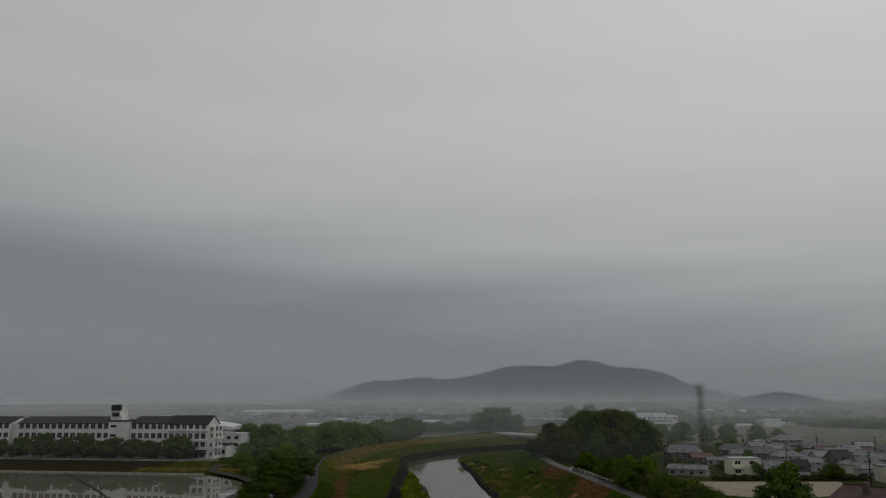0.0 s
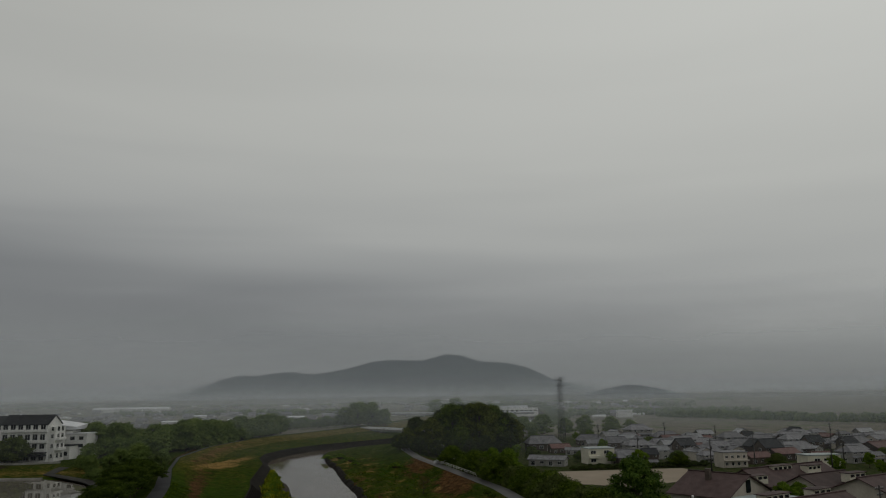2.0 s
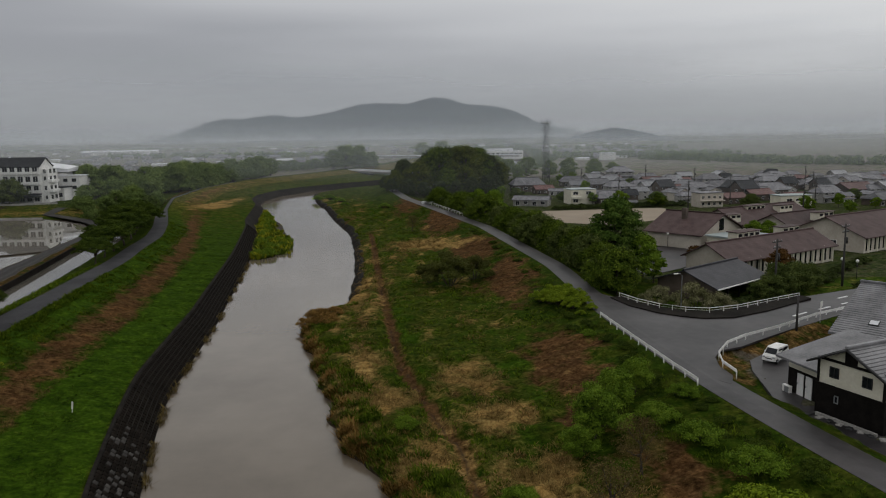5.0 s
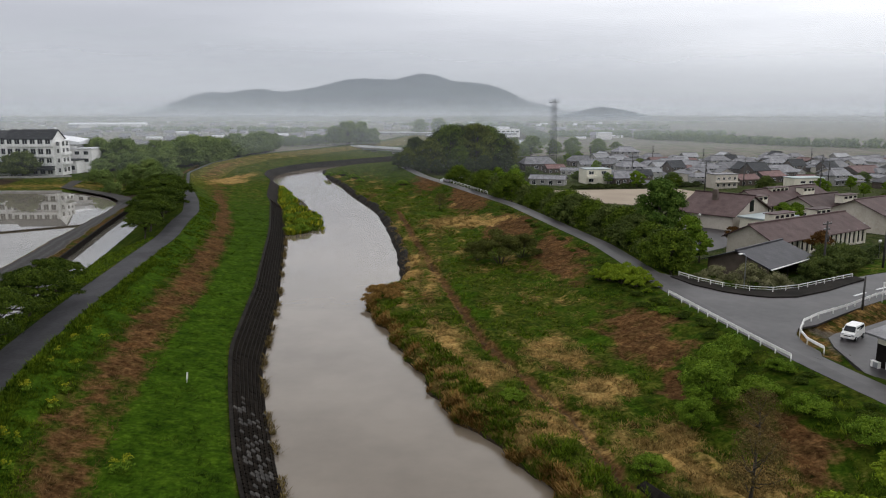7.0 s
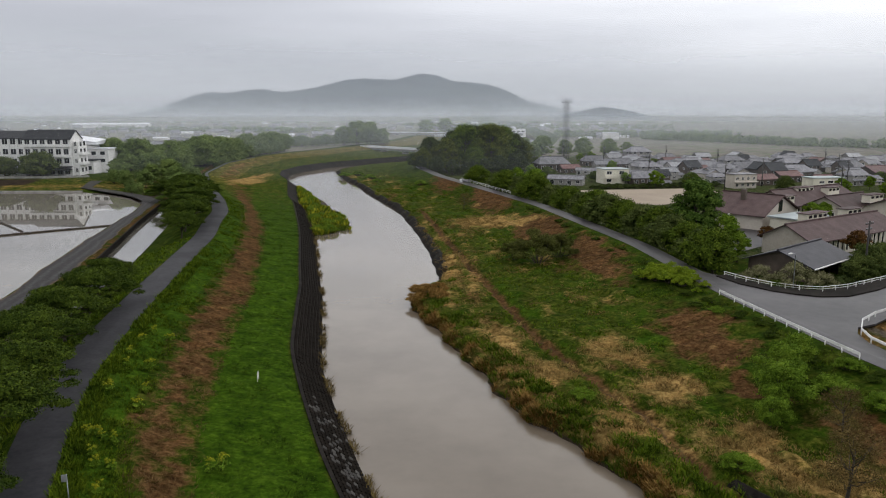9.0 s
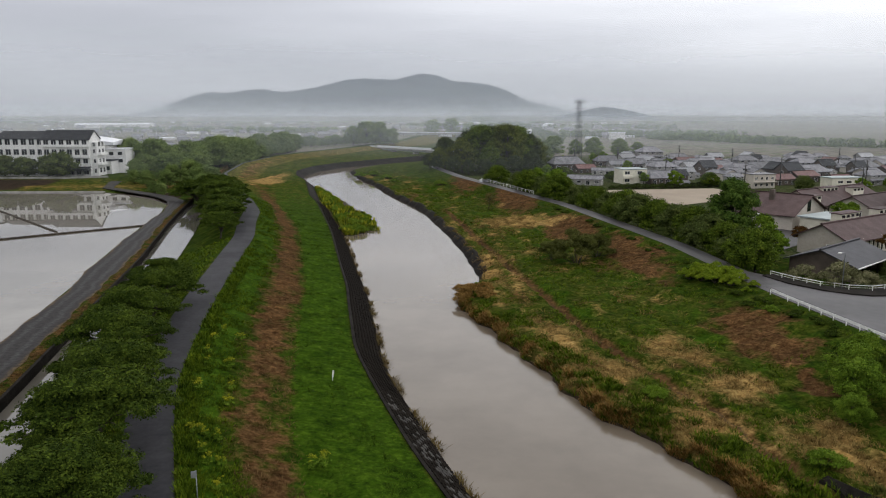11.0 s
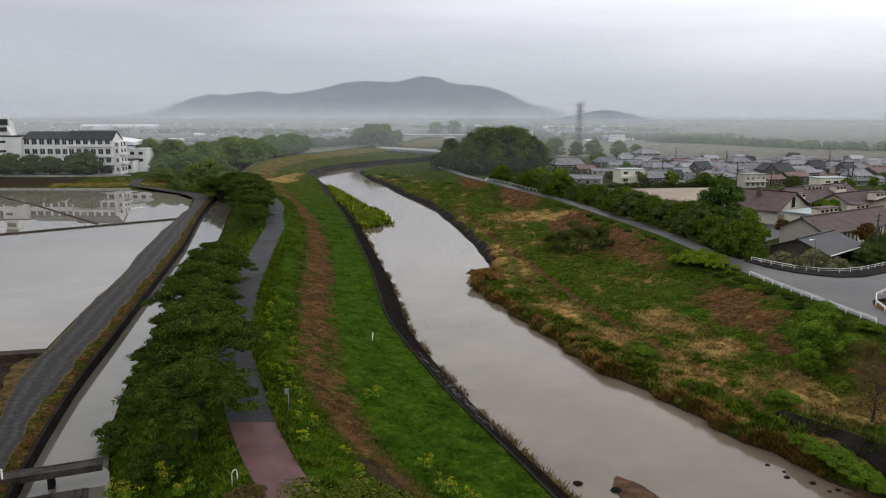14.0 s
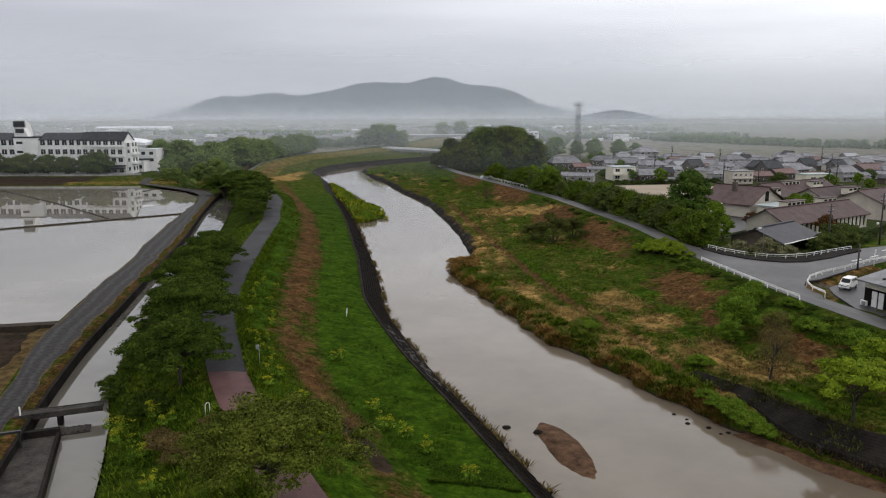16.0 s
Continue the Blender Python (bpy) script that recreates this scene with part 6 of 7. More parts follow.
# ---- the two near houses ----
def near_house():
    root = thing("timbered_house", 43.15, 56.2, 4.0, 26, "two-storey house, cream above black boards, grey shingle roof", "house")
    L, W, e, r = 9.0, 5.5, 4.5, 5.9
    v, f = wall_shell(L, W, e, r)
    mesh_object("upper_wall", v, f, WALL_CREAM, root)
    part("lower_cladding", boxed(-L / 2 - 0.08, -W / 2 - 0.08, -0.3, L / 2 + 0.08, W / 2 + 0.08, 2.45), WOOD_DARK, root, "black vertical boards")
    v, f = gable_roof(L, W, e, r, 0.6, 0.16, 0.0, 11)
    mesh_object("roof", v, f, ROOF_SLATE, root)
    ridge_cap(root, L, r + 0.05, 0.6, 0, ROOF_SLATE)
    x = -L / 2
    for y0, y1 in ((-W / 2 - 0.05, -W / 2 + 0.14), (W / 2 - 0.14, W / 2 + 0.05)):
        part("corner_post", boxed(x - 0.07, y0, 2.45, x + 0.05, y1, e + 0.1), WOOD_DARK, root)
    part("tie_beam", boxed(x - 0.07, -W / 2, e - 0.06, x + 0.04, W / 2, e + 0.14), WOOD_DARK, root)
    part("king_post", boxed(x - 0.08, -0.5, e + 0.1, x + 0.04, 0.5, r - 0.3), WOOD_DARK, root)
    part("sill_band", boxed(x - 0.12, -W / 2 - 0.1, 2.4, x + 0.04, W / 2 + 0.1, 2.58), WOOD_DARK, root)
    for wy in (1.35, -1.35):
        window(root, x, wy, 3.2, 0.8, 0.85, 3, BLACK)
    window(root, x - 0.08, 1.0, 1.3, 0.35, 0.6, 3, STEEL, GLASS, 0)
    part("base_wall", boxed(x - 0.7, -W / 2, -0.3, x - 0.5, W / 2 - 0.5, 0.35), CONCRETE, root)
    # barge boards
    for s in (-1, 1):
        tube_part("barge_board", [(x - 0.62, s * (W / 2 + 0.6), e - 0.4), (x - 0.62, 0, r - 0.1)], 0.08, BLACK, root, 4)
    return root


near_house()


def annex():
    root = thing("annex", 41.9, 59.5, 4.0, 16, "single-storey annex, black lower walls, steep lean-to roof", "annex")
    L, W = 6.6, 6.4
    part("wall", boxed(-L / 2, -W / 2, -0.3, L / 2, W / 2, 2.9), WOOD_DARK, root)
    part("upper_wall", boxed(-L / 2 - 0.04, -W / 2 + 0.02, 2.2, -L / 2 + 0.3, W / 2 - 0.06, 2.98), WALL_CREAM, root)
    v = [(-L / 2 - 0.8, -W / 2 + 0.9, 3.1), (-L / 2 - 0.8, W / 2 + 0.7, 3.1), (L / 2, W / 2 + 0.7, 4.7), (L / 2, -W / 2 + 0.9, 4.7)]
    v += [(a, b, c - 0.18) for a, b, c in v]
    mesh_object("roof", v, [(3, 2, 1, 0), (4, 5, 6, 7), (0, 1, 5, 4), (1, 2, 6, 5), (2, 3, 7, 6)], ROOF_SLATE, root)
    part("back_wall", boxed(L / 2 - 0.3, -W / 2, 2.9, L / 2 - 0.05, W / 2, 4.5), WALL_CREAM, root)
    x = -L / 2
    for y0 in (0.75, 1.7):
        d = part("door", boxed(x - 0.07, y0 - 0.37, 0.05, x + 0.02, y0 + 0.37, 1.95, bevel=0.01), WALL_WHITE, root, "pale panelled door")
        part("handle", boxed(x - 0.12, y0 + 0.22, 1.0, x - 0.06, y0 + 0.3, 1.15), STEEL, d)
        part("step", boxed(x - 0.6, y0 - 0.42, -0.3, x - 0.05, y0 + 0.42, 0.06), CONCRETE, root)
    u = thing("air_conditioner", 37.6, 61.2, 4.0, 16, "white outdoor air-conditioner unit against the annex wall", "air conditioner")
    part("case", boxed(-0.16, -0.42, 0.06, 0.16, 0.42, 0.68, bevel=0.02), WHITE_PAINT, u)
    part("fan_grille", boxed(-0.19, -0.36, 0.12, -0.15, 0.14, 0.62, bevel=0.01), STEEL, u)
    for fy in (-0.34, 0.26):
        part("foot", boxed(-0.15, fy, -0.02, 0.15, fy + 0.08, 0.07), BLACK, u)
    return root


annex()


def big_roof_house():
    root = thing("shingled_house", 56.4, 68.7, 4.0, -45, "large house with broad grey shingle roof and dark walls", "house")
    L, W, e, r = 15, 15.2, 3.57, 6.7
    v, f = wall_shell(L, W, e, r)
    mesh_object("wall", v, f, WOOD_DARK, root)
    v, f = gable_roof(L, W, e, r, 0.9, 0.18, 0.0, 26)
    mesh_object("roof", v, f, ROOF_SLATE, root)
    ridge_cap(root, L, r + 0.05, 0.9, 0, ROOF_SLATE)
    sk = part("skylight", boxed(-0.45, -0.4, -0.05, 0.45, 0.4, 0.14, bevel=0.02), BLACK, root)
    sk.matrix_basis = pose(-5.2, -6.27, 4.12, math.degrees(math.atan(0.41)), 0, 0)
    part("pane", boxed(-0.36, -0.31, 0.1, 0.36, 0.31, 0.16), ROOF_WHITE, sk)
    for k in range(3):
        window(root, -L / 2, -3 + 3 * k, 0.8, 1.6, 1.4, 3, BLACK)
    return root


big_roof_house()
for k in range(9):
    p0 = Vector((38.0, 56.0, 4.0)).lerp(Vector((41.2, 50.2, 4.0)), k / 8)
    part("stone", boxed(-0.3, -0.22, -0.1, 0.3, 0.22, 0.22, bevel=0.05), CONCRETE if k % 2 else BLACK, thing("edging_stone", p0.x - 0.9, p0.y, 4.0, 20 + 7 * k, "loose pale edging stone along the house front", "stone", "edging stones"))


# ---- barn and community centre ----
def barn():
    root = thing("barn", 46.8, 108.2, TOWN_Z, 41, "long low barn with wet grey metal roof and open dark front", "barn")
    L, W, e, r = 13, 9.2, 2.5, 4.2
    v, f = gable_roof(L, W, e, r, 0.7, 0.14)
    mesh_object("roof", v, f, ROOF_BARN, root)
    ridge_cap(root, L, r, 0.7, 0, ROOF_BARN)
    mesh_object("gable_wall", [(-L / 2, -W / 2, -0.3), (-L / 2, W / 2, -0.3), (-L / 2, W / 2, e), (-L / 2, 0, r - 0.2), (-L / 2, -W / 2, e), (-L / 2 + 0.2, -W / 2, -0.3), (-L / 2 + 0.2, W / 2, -0.3), (-L / 2 + 0.2, W / 2, e), (-L / 2 + 0.2, 0, r - 0.2), (-L / 2 + 0.2, -W / 2, e)], [(0, 4, 3, 2, 1), (5, 6, 7, 8, 9), (0, 5, 9, 4), (1, 2, 7, 6)], WALL_BROWN, root)
    part("back_wall", boxed(-L / 2, W / 2 - 0.2, -0.3, L / 2, W / 2, e), WALL_BROWN, root)
    part("end_wall", boxed(L / 2 - 0.2, -W / 2, -0.3, L / 2, W / 2, e), WALL_BROWN, root)
    for k in range(5):
        x = -L / 2 + 0.4 + k * (L - 0.8) / 4
        part("post", boxed(x - 0.1, -W / 2 + 0.05, -0.3, x + 0.1, -W / 2 + 0.25, e), WOOD_DARK, root)
    part("gutter", boxed(-L / 2 - 0.7, -W / 2 - 0.85, e - 0.4, L / 2 + 0.7, -W / 2 - 0.7, e - 0.26), WHITE_PAINT, root)


barn()


def wing(name, cx, cy, rot, L, W, e, r, label, slits=True, gable_win=False):
    root = thing(name, cx, cy, TOWN_Z, rot, label, "community hall", "wings of the community centre")
    v, f = wall_shell(L, W, e, r)
    mesh_object("wall", v, f, WALL_BEIGE, root)
    v, f = gable_roof(L, W, e, r, 0.7, 0.16)
    mesh_object("roof", v, f, ROOF_BROWN, root)
    ridge_cap(root, L, r, 0.7, 0, ROOF_BROWN)
    if slits:
        n = int(L / 1.5)
        for k in range(n):
            x = -L / 2 + L * (k + 0.5) / n
            window(root, x, -W / 2, 0.35, 0.75, e - 0.75, 0, WALL_CREAM, GLASS, 0)
            if k % 2 == 0:
                part("pilaster", boxed(x + 0.55, -W / 2 - 0.22, -0.2, x + 0.8, -W / 2, e - 0.1), WALL_CREAM, root)
    if gable_win:
        window(root, L / 2, 0.0, e * 0.95, 2.2, 2.6, 1, WALL_CREAM, GLASS, 0)
    window(root, -L / 2, -1.5, 0.9, 1.4, 1.1, 3)
    window(root, L / 2, 2.0, 0.9, 1.4, 1.1, 1)
    return root


def dormer(x, y, z, rot, L=5.0, n=3):
    root = thing("clerestory", x, y, z, rot, "long low white clerestory with dark panes on the brown roof", "clerestory", "clerestories")
    L, n = L * 1.3, n + 1
    part("body", boxed(-L / 2, -0.95, -1.3, L / 2, 0.95, 0.42), WALL_CREAM, root)
    part("roof", boxed(-L / 2 - 0.25, -1.25, 0.42, L / 2 + 0.25, 1.25, 0.56, bevel=0.03), ROOF_BROWN, root)
    for k in range(n):
        window(root, -L / 2 + L * (k + 0.5) / n, -0.95, -0.42, L / n - 0.35, 0.68, 0, WALL_CREAM, GLASS, 0)


wing("hall_wing", 62.5, 129.0, 34.3, 29, 8.6, 3.2, 5.4, "long brown-roofed wing with a row of tall slit windows")
hall = wing("main_hall", 59.6, 157.2, -46.5, 12, 16.5, 3.3, 6.6, "main hall with broad brown roof and arched gable window", False, True)
part("chimney", boxed(-1.2, -3.2, 4.6, -0.2, -2.3, 7.6, bevel=0.04), WALL_BROWN, hall)
wing("rear_wing", 80, 176, 33, 27, 11, 3.3, 6.0, "rear brown-roofed wing of the community centre")
wing("side_wing", 92, 154, 34, 23, 15, 3.3, 6.4, "broad brown-roofed wing with plain pale gable")
wing("link_wing", 84, 166, 34, 15, 9, 3.2, 5.4, "short brown-roofed wing joining the halls")
dormer(61.2, 134.0, 7.6, 34.3)
dormer(71.4, 140.2, 7.6, 34.3, 4, 2)
dormer(78.4, 174.6, 8.2, 33)
dormer(86.2, 176.6, 8.0, 33, 3.6, 2)
dormer(89.6, 164.5, 7.6, 34, 4.4, 2)
dormer(69.0, 163.0, 7.4, 33, 4.0, 2)
root = thing("entrance_porch", 64.6, 146.5, TOWN_Z, 34, "flat-roofed pale entrance porch between the halls", "porch")
part("wall", boxed(-5, -3, -0.3, 5, 3, 3.0), WALL_CREAM, root)
part("roof", boxed(-5.4, -3.4, 3.0, 5.4, 3.4, 3.3, bevel=0.04), ROOF_GREEN, root)
window(root, -2, -3, 0.8, 2.2, 1.6, 0)
window(root, 2, -3, 0.8, 2.2, 1.6, 0)


def slab(name, pts, z, material, label, category, thick=0.3):
    n = len(pts)
    v = [(x, y, z) for x, y in pts] + [(x, y, z - thick) for x, y in pts]
    f = [tuple(range(n))] + [(i, n + i, n + (i + 1) % n, (i + 1) % n) for i in range(n)]
    return tagged(mesh_object(name, v, f, material), label, category, kind="structure")


slab("sports_ground", [(26.5, 224), (33, 198), (49, 189), (64, 200), (78, 213), (72, 231), (40, 226)], TOWN_Z + 0.08, SAND, "bare sandy sports ground", "sports ground")
slab("road_corner", [(33.1, 61.5), (34.0, 63.8), (33.75, 66.4), (34.3, 69.3), (36.3, 72.8), (39.1, 75.4), (44.0, 78.8), (50.5, 84.4), (47, 91.0), (41.2, 87.8), (37.5, 87.6), (34.9, 89.0), (32.2, 92.4), (30.6, 95.3), (28.6, 98.5), (27.0, 92), (28.0, 84), (31.0, 70), (32.0, 63)], ROAD_Z + 0.068, ASPHALT, "wet asphalt apron where the two roads meet", "road", 0.25)
slab("planting_kerb", [(29.6, 95.3), (31.0, 90.6), (33.5, 86.8), (35.8, 84.9), (38.0, 83.9), (41.4, 84.1), (46.7, 87.3), (54.6, 93.6), (54.0, 95.6), (48, 91.7), (43.2, 88.5), (39.4, 87.1), (36.8, 87.7), (34.6, 89.5), (32.7, 92.2), (31.3, 96)], ROAD_Z + 0.2, DARK_CONCRETE, "dark kerbed verge round the shrub bed", "kerb", 0.7)
slab("car_park", [(37, 133), (41, 121), (52, 131), (62, 143), (54, 155), (45, 147)], TOWN_Z + 0.07, ASPHALT, "wet asphalt car park of the community centre", "car park")
slab("house_yard", [(36.9, 66.9), (36.2, 62), (35.7, 58.6), (35.6, 53.8), (37.0, 48), (41, 44), (62, 46), (62, 80), (52, 79.5), (44, 74), (39.5, 71.5), (37.9, 70)], 4.11, ASPHALT, "dark tarmac yard round the near houses", "yard")
root = thing("flat_roofed_house", 50.5, 250, TOWN_Z, 12, "cream flat-roofed two-storey house by the sports ground", "house")
part("wall", boxed(-4.6, -3.6, -0.3, 4.6, 3.6, 6.4), WALL_CREAM, root)
part("roof", boxed(-4.8, -3.8, 6.4, 4.8, 3.8, 6.7), ROOF_GREEN, root)
root.scale = (0.95, 0.95, 0.74)
part("balcony", boxed(-4.8, -5.0, 2.6, -1.0, -3.6, 3.7, bevel=0.03), WALL_CREAM, root)
for wx, wz in ((-2.9, 4.2), (-2.9, 0.8), (1.8, 4.2)):
    window(root, wx, -3.6, wz, 1.9, 1.5, 0)
root = thing("apartment_block", 87.5, 234, TOWN_Z, 14, "two-storey beige apartment block with flat roof", "apartment block")
part("wall", boxed(-5.5, -3.5, -0.3, 5.5, 3.5, 6.0), WALL_BEIGE, root)
part("roof", boxed(-5.8, -3.8, 6.0, 5.8, 3.8, 6.3), ROOF_TILE, root)
root.scale = (0.72, 0.72, 0.72)
part("gallery", boxed(-5.6, -5.0, 2.7, 5.6, -3.5, 2.95), WALL_BEIGE, root)
for k in range(4):
    window(root, -4.1 + 2.7 * k, -3.5, 3.7, 1.3, 1.2, 0)
    window(root, -4.1 + 2.7 * k, -3.5, 0.8, 1.3, 1.4, 0)
root = thing("workshop", 112.5, 232, TOWN_Z, 10, "cream workshop with flat pale grey roof", "workshop")
part("wall", boxed(-7, -3.6, -0.3, 7, 3.6, 4.2), WALL_CREAM, root)
part("roof", boxed(-7.3, -3.9, 4.2, 7.3, 3.9, 4.5), ROOF_GREEN, root)
root.scale = (0.75, 0.75, 0.8)
window(root, -3, -3.6, 2.2, 2.4, 1.0, 0)
window(root, 1, -3.6, 2.2, 2.4, 1.0, 0)

# ---- school ----
def school():
    root = thing("school", 0, 0, 4.5, 0, "long white four-storey school with dark roof and clock tower", "school")
    F = 255.0

    def block(x0, x1, y0, y1, e, r, roof=ROOF_DARK):
        cx, cy = (x0 + x1) / 2, (y0 + y1) / 2
        v, f = wall_shell(x1 - x0, y1 - y0, e, r)
        mesh_object("wall", [(a + cx, b + cy, c) for a, b, c in v], f, WALL_WHITE, root)
        v, f = gable_roof(x1 - x0, y1 - y0, e, r, 0.35, 0.25)
        mesh_object("roof", [(a + cx, b + cy, c) for a, b, c in v], f, roof, root)

    block(-150, -134, F, F + 8.5, 12.7, 15.6)
    block(-166.5, -150, F + 1.0, F + 13, 12.9, 15.2)
    block(-216, -175.5, F + 1.0, F + 13, 12.9, 15.2)
    block(-262, -220, F + 1.0, F + 13, 12.9, 15.2)
    part("link", boxed(-220, F + 3, -0.3, -216, F + 12, 12.4), WALL_WHITE, root)
    part("stair_hall", boxed(-175.5, F, -0.3, -166.5, F + 13, 13.4), WALL_WHITE, root)
    part("hall_roof", boxed(-176, F - 0.2, 13.4, -166.3, F + 13, 13.9), ROOF_DARK, root)
    for z in (4.4, 7.8, 11.2):
        window(root, -173.3, F, z, 2.4, 0.9, 0, BLACK)
    # tower with a slanting head
    tv = [(-176, F + 2, 13), (-171.5, F + 2, 13), (-171.5, F + 7, 13), (-176, F + 7, 13), (-176, F + 1.6, 20), (-171.2, F + 1.6, 20), (-171.9, F + 6, 18.6), (-175.6, F + 6, 18.6)]
    mesh_object("tower", tv, [(0, 1, 5, 4), (1, 2, 6, 5), (2, 3, 7, 6), (3, 0, 4, 7), (4, 5, 6, 7)], WALL_WHITE, root)
    part("louvre", boxed(-175.7, F + 1.3, 17.5, -171.6, F + 1.9, 19.6), ROOF_DARK, root)
    part("louvre", boxed(-175.4, F + 1.7, 15.2, -172.2, F + 2.1, 16.7), GLASS, root)
    mesh_object("tower_brace", [(-171.5, F + 0.6, 13.2), (-169.8, F + 0.6, 13.2), (-171.5, F + 0.6, 17.2), (-171.5, F + 3, 13.2), (-169.8, F + 3, 13.2), (-171.5, F + 3, 17.2)], [(0, 1, 2), (5, 4, 3), (1, 4, 5, 2)], WALL_WHITE, root)

    def bays(x0, x1, n, rows, y):
        for k in range(n):
            x = x0 + (x1 - x0) * (k + 0.5) / n
            for z, h in rows:
                window(root, x, y, z, (x1 - x0) / n - 0.85, h, 0, WALL_WHITE, GLASS, 1)
            part("pier", boxed(x0 + (x1 - x0) * k / n - 0.22, y - 0.3, -0.3, x0 + (x1 - x0) * k / n + 0.22, y, 12.2), WALL_WHITE, root)

    bays(-150, -134.3, 6, ((10.7, 1.8), (7.2, 2.0), (4.3, 1.7), (0.5, 1.6)), F)
    bays(-166.5, -150, 6, ((10.6, 2.0), (7.2, 2.0), (4.1, 1.8)), F + 1.0)
    bays(-216, -175.5, 14, ((10.6, 2.0), (7.2, 2.0), (4.1, 1.8)), F + 1.0)
    bays(-262, -220, 14, ((10.6, 2.0), (7.2, 2.0), (4.1, 1.8)), F + 1.0)
    for z in (6.3, 9.9):
        part("balcony", boxed(-150, F - 0.7, z, -134, F, z + 0.85), WALL_WHITE, root)
    part("canopy", boxed(-150, F - 2.6, 2.9, -133.8, F, 3.3), ROOF_DARK, root)
    part("canopy", boxed(-150, F - 3.4, 2.0, -133.8, F - 0.2, 2.35), ROOF_DARK, root)
    # east end: stair wing with recessed openings
    part("stair_wing", boxed(-134, F + 1.6, -0.3, -132.2, F + 8, 11.4), WALL_WHITE, root)
    for z in (1.0, 4.3, 7.6, 10.0):
        window(root, -133.1, F + 1.6, z, 0.9, 1.5, 0, WALL_WHITE)
        for dy in (3.6, 6.2):
            window(root, -132.2, F + dy, z, 1.5, 1.6, 1, WALL_WHITE)
    for z in (3.6, 7.0):
        part("landing", boxed(-132.2, F + 2, z, -131.0, F + 7, z + 0.9), WALL_WHITE, root)
    return root


school()
root = thing("gymnasium", -145.2, 281, 4.4, 0, "white gymnasium with broad pale curved roof behind the school", "gymnasium")
part("wall", boxed(-12, -9, -0.3, 11, -3.4, 9.6), WALL_WHITE, root)
mesh_object("roof", [(-12.6, -9.8, 14.2), (12.6, -9.8, 10.9), (13.4, -3.2, 11.8), (-12.6, -3.2, 15.4), (-12.6, -9.8, 9.6), (12.4, -9.6, 10.0), (12.8, -3.2, 10.0), (-12.6, -3.2, 9.6)], [(0, 1, 2, 3), (0, 4, 5, 1), (1, 5, 6, 2), (2, 6, 7, 3), (3, 7, 4, 0)], ROOF_WHITE, root)
for k in range(5):
    window(root, -9 + 4 * k, -9, 5.2, 2.4, 1.2, 0, BLACK)
root = thing("school_store", -131.6, 274, 4.4, 0, "small white flat-roofed block behind the school", "outbuilding")
part("wall", boxed(-3.6, -4, -0.3, 3.6, 4, 8.4), WALL_WHITE, root)
part("roof", boxed(-3.9, -4.3, 8.4, 3.9, 4.3, 8.8), ROOF_WHITE, root)
for k in range(2):
    window(root, -1.6 + 3.2 * k, -4, 6.4, 1.6, 1.2, 0, BLACK)
window(root, -1.6, -4, 3.8, 1.6, 1.2, 0, BLACK)
window(root, 1.6, -4, 3.8, 1.6, 1.2, 0, BLACK)
root = thing("school_annex", -134.0, 267, 4.4, 0, "low white annex with dark flat roof beside the school", "outbuilding")
part("wall", boxed(-3, -3, -0.3, 3.2, 3, 4.6), WALL_WHITE, root)
part("roof", boxed(-3.3, -3.4, 4.6, 3.5, 3.4, 5.0), ROOF_DARK, root)
for k in range(2):
    window(root, -0.4 + 2.2 * k, -3, 1.4, 1.4, 1.4, 0, BLACK)
strip("school_wall", [(-262, 246), (-138, 246), (-126, 250)], 0.12, 5.1, CONCRETE, "low concrete wall along the school grounds", "wall", 0.0, 1.0)


# ---- tower, bridges, far blocks ----
def lattice_tower():
    root = thing("radio_tower", 51, 351, TOWN_Z, 20, "slim grey lattice tower with platforms at its head", "tower")
    H_, b, t = 28.0, 1.25, 0.75
    for sx in (-1, 1):
        for sy in (-1, 1):
            tube_part("leg", [(sx * b, sy * b, -0.5), (sx * t, sy * t, H_)], [0.10, 0.07], TOWER_STEEL, root, 5)
    n = 12
    for k in range(n):
        z0, z1 = H_ * k / n, H_ * (k + 1) / n
        w0, w1 = b + (t - b) * k / n, b + (t - b) * (k + 1) / n
        c0 = [(-w0, -w0, z0), (w0, -w0, z0), (w0, w0, z0), (-w0, w0, z0)]
        c1 = [(-w1, -w1, z1), (w1, -w1, z1), (w1, w1, z1), (-w1, w1, z1)]
        for i in range(4):
            j = (i + 1) % 4
            tube_part("brace", [c0[i], c1[j]], 0.032, TOWER_STEEL, root, 4)
            tube_part("brace", [c0[j], c1[i]], 0.032, TOWER_STEEL, root, 4)
            tube_part("girt", [c1[i], c1[j]], 0.04, TOWER_STEEL, root, 4)
    for z, w in ((H_ - 3.0, 1.6), (H_ - 0.4, 1.9)):
        part("platform", boxed(-w, -w, z, w, w, z + 0.22), TOWER_STEEL, root)
        for a, c in (((-w, -w), (w, -w)), ((w, -w), (w, w)), ((w, w), (-w, w)), ((-w, w), (-w, -w))):
            tube_part("rail", [(*a, z + 1.1), (*c, z + 1.1)], 0.04, TOWER_STEEL, root, 4)
    for ax, ay in ((-1.5, -1.5), (1.5, -1.5), (1.5, 1.5), (-1.5, 1.5)):
        tube_part("antenna", [(ax, ay, H_ - 0.2), (ax, ay, H_ + 1.6)], 0.12, TOWER_STEEL, root, 5)
    tube_part("mast", [(0, 0, H_ - 0.4), (0, 0, H_ + 1.2)], 0.1, TOWER_STEEL, root, 5)
    return root


lattice_tower()


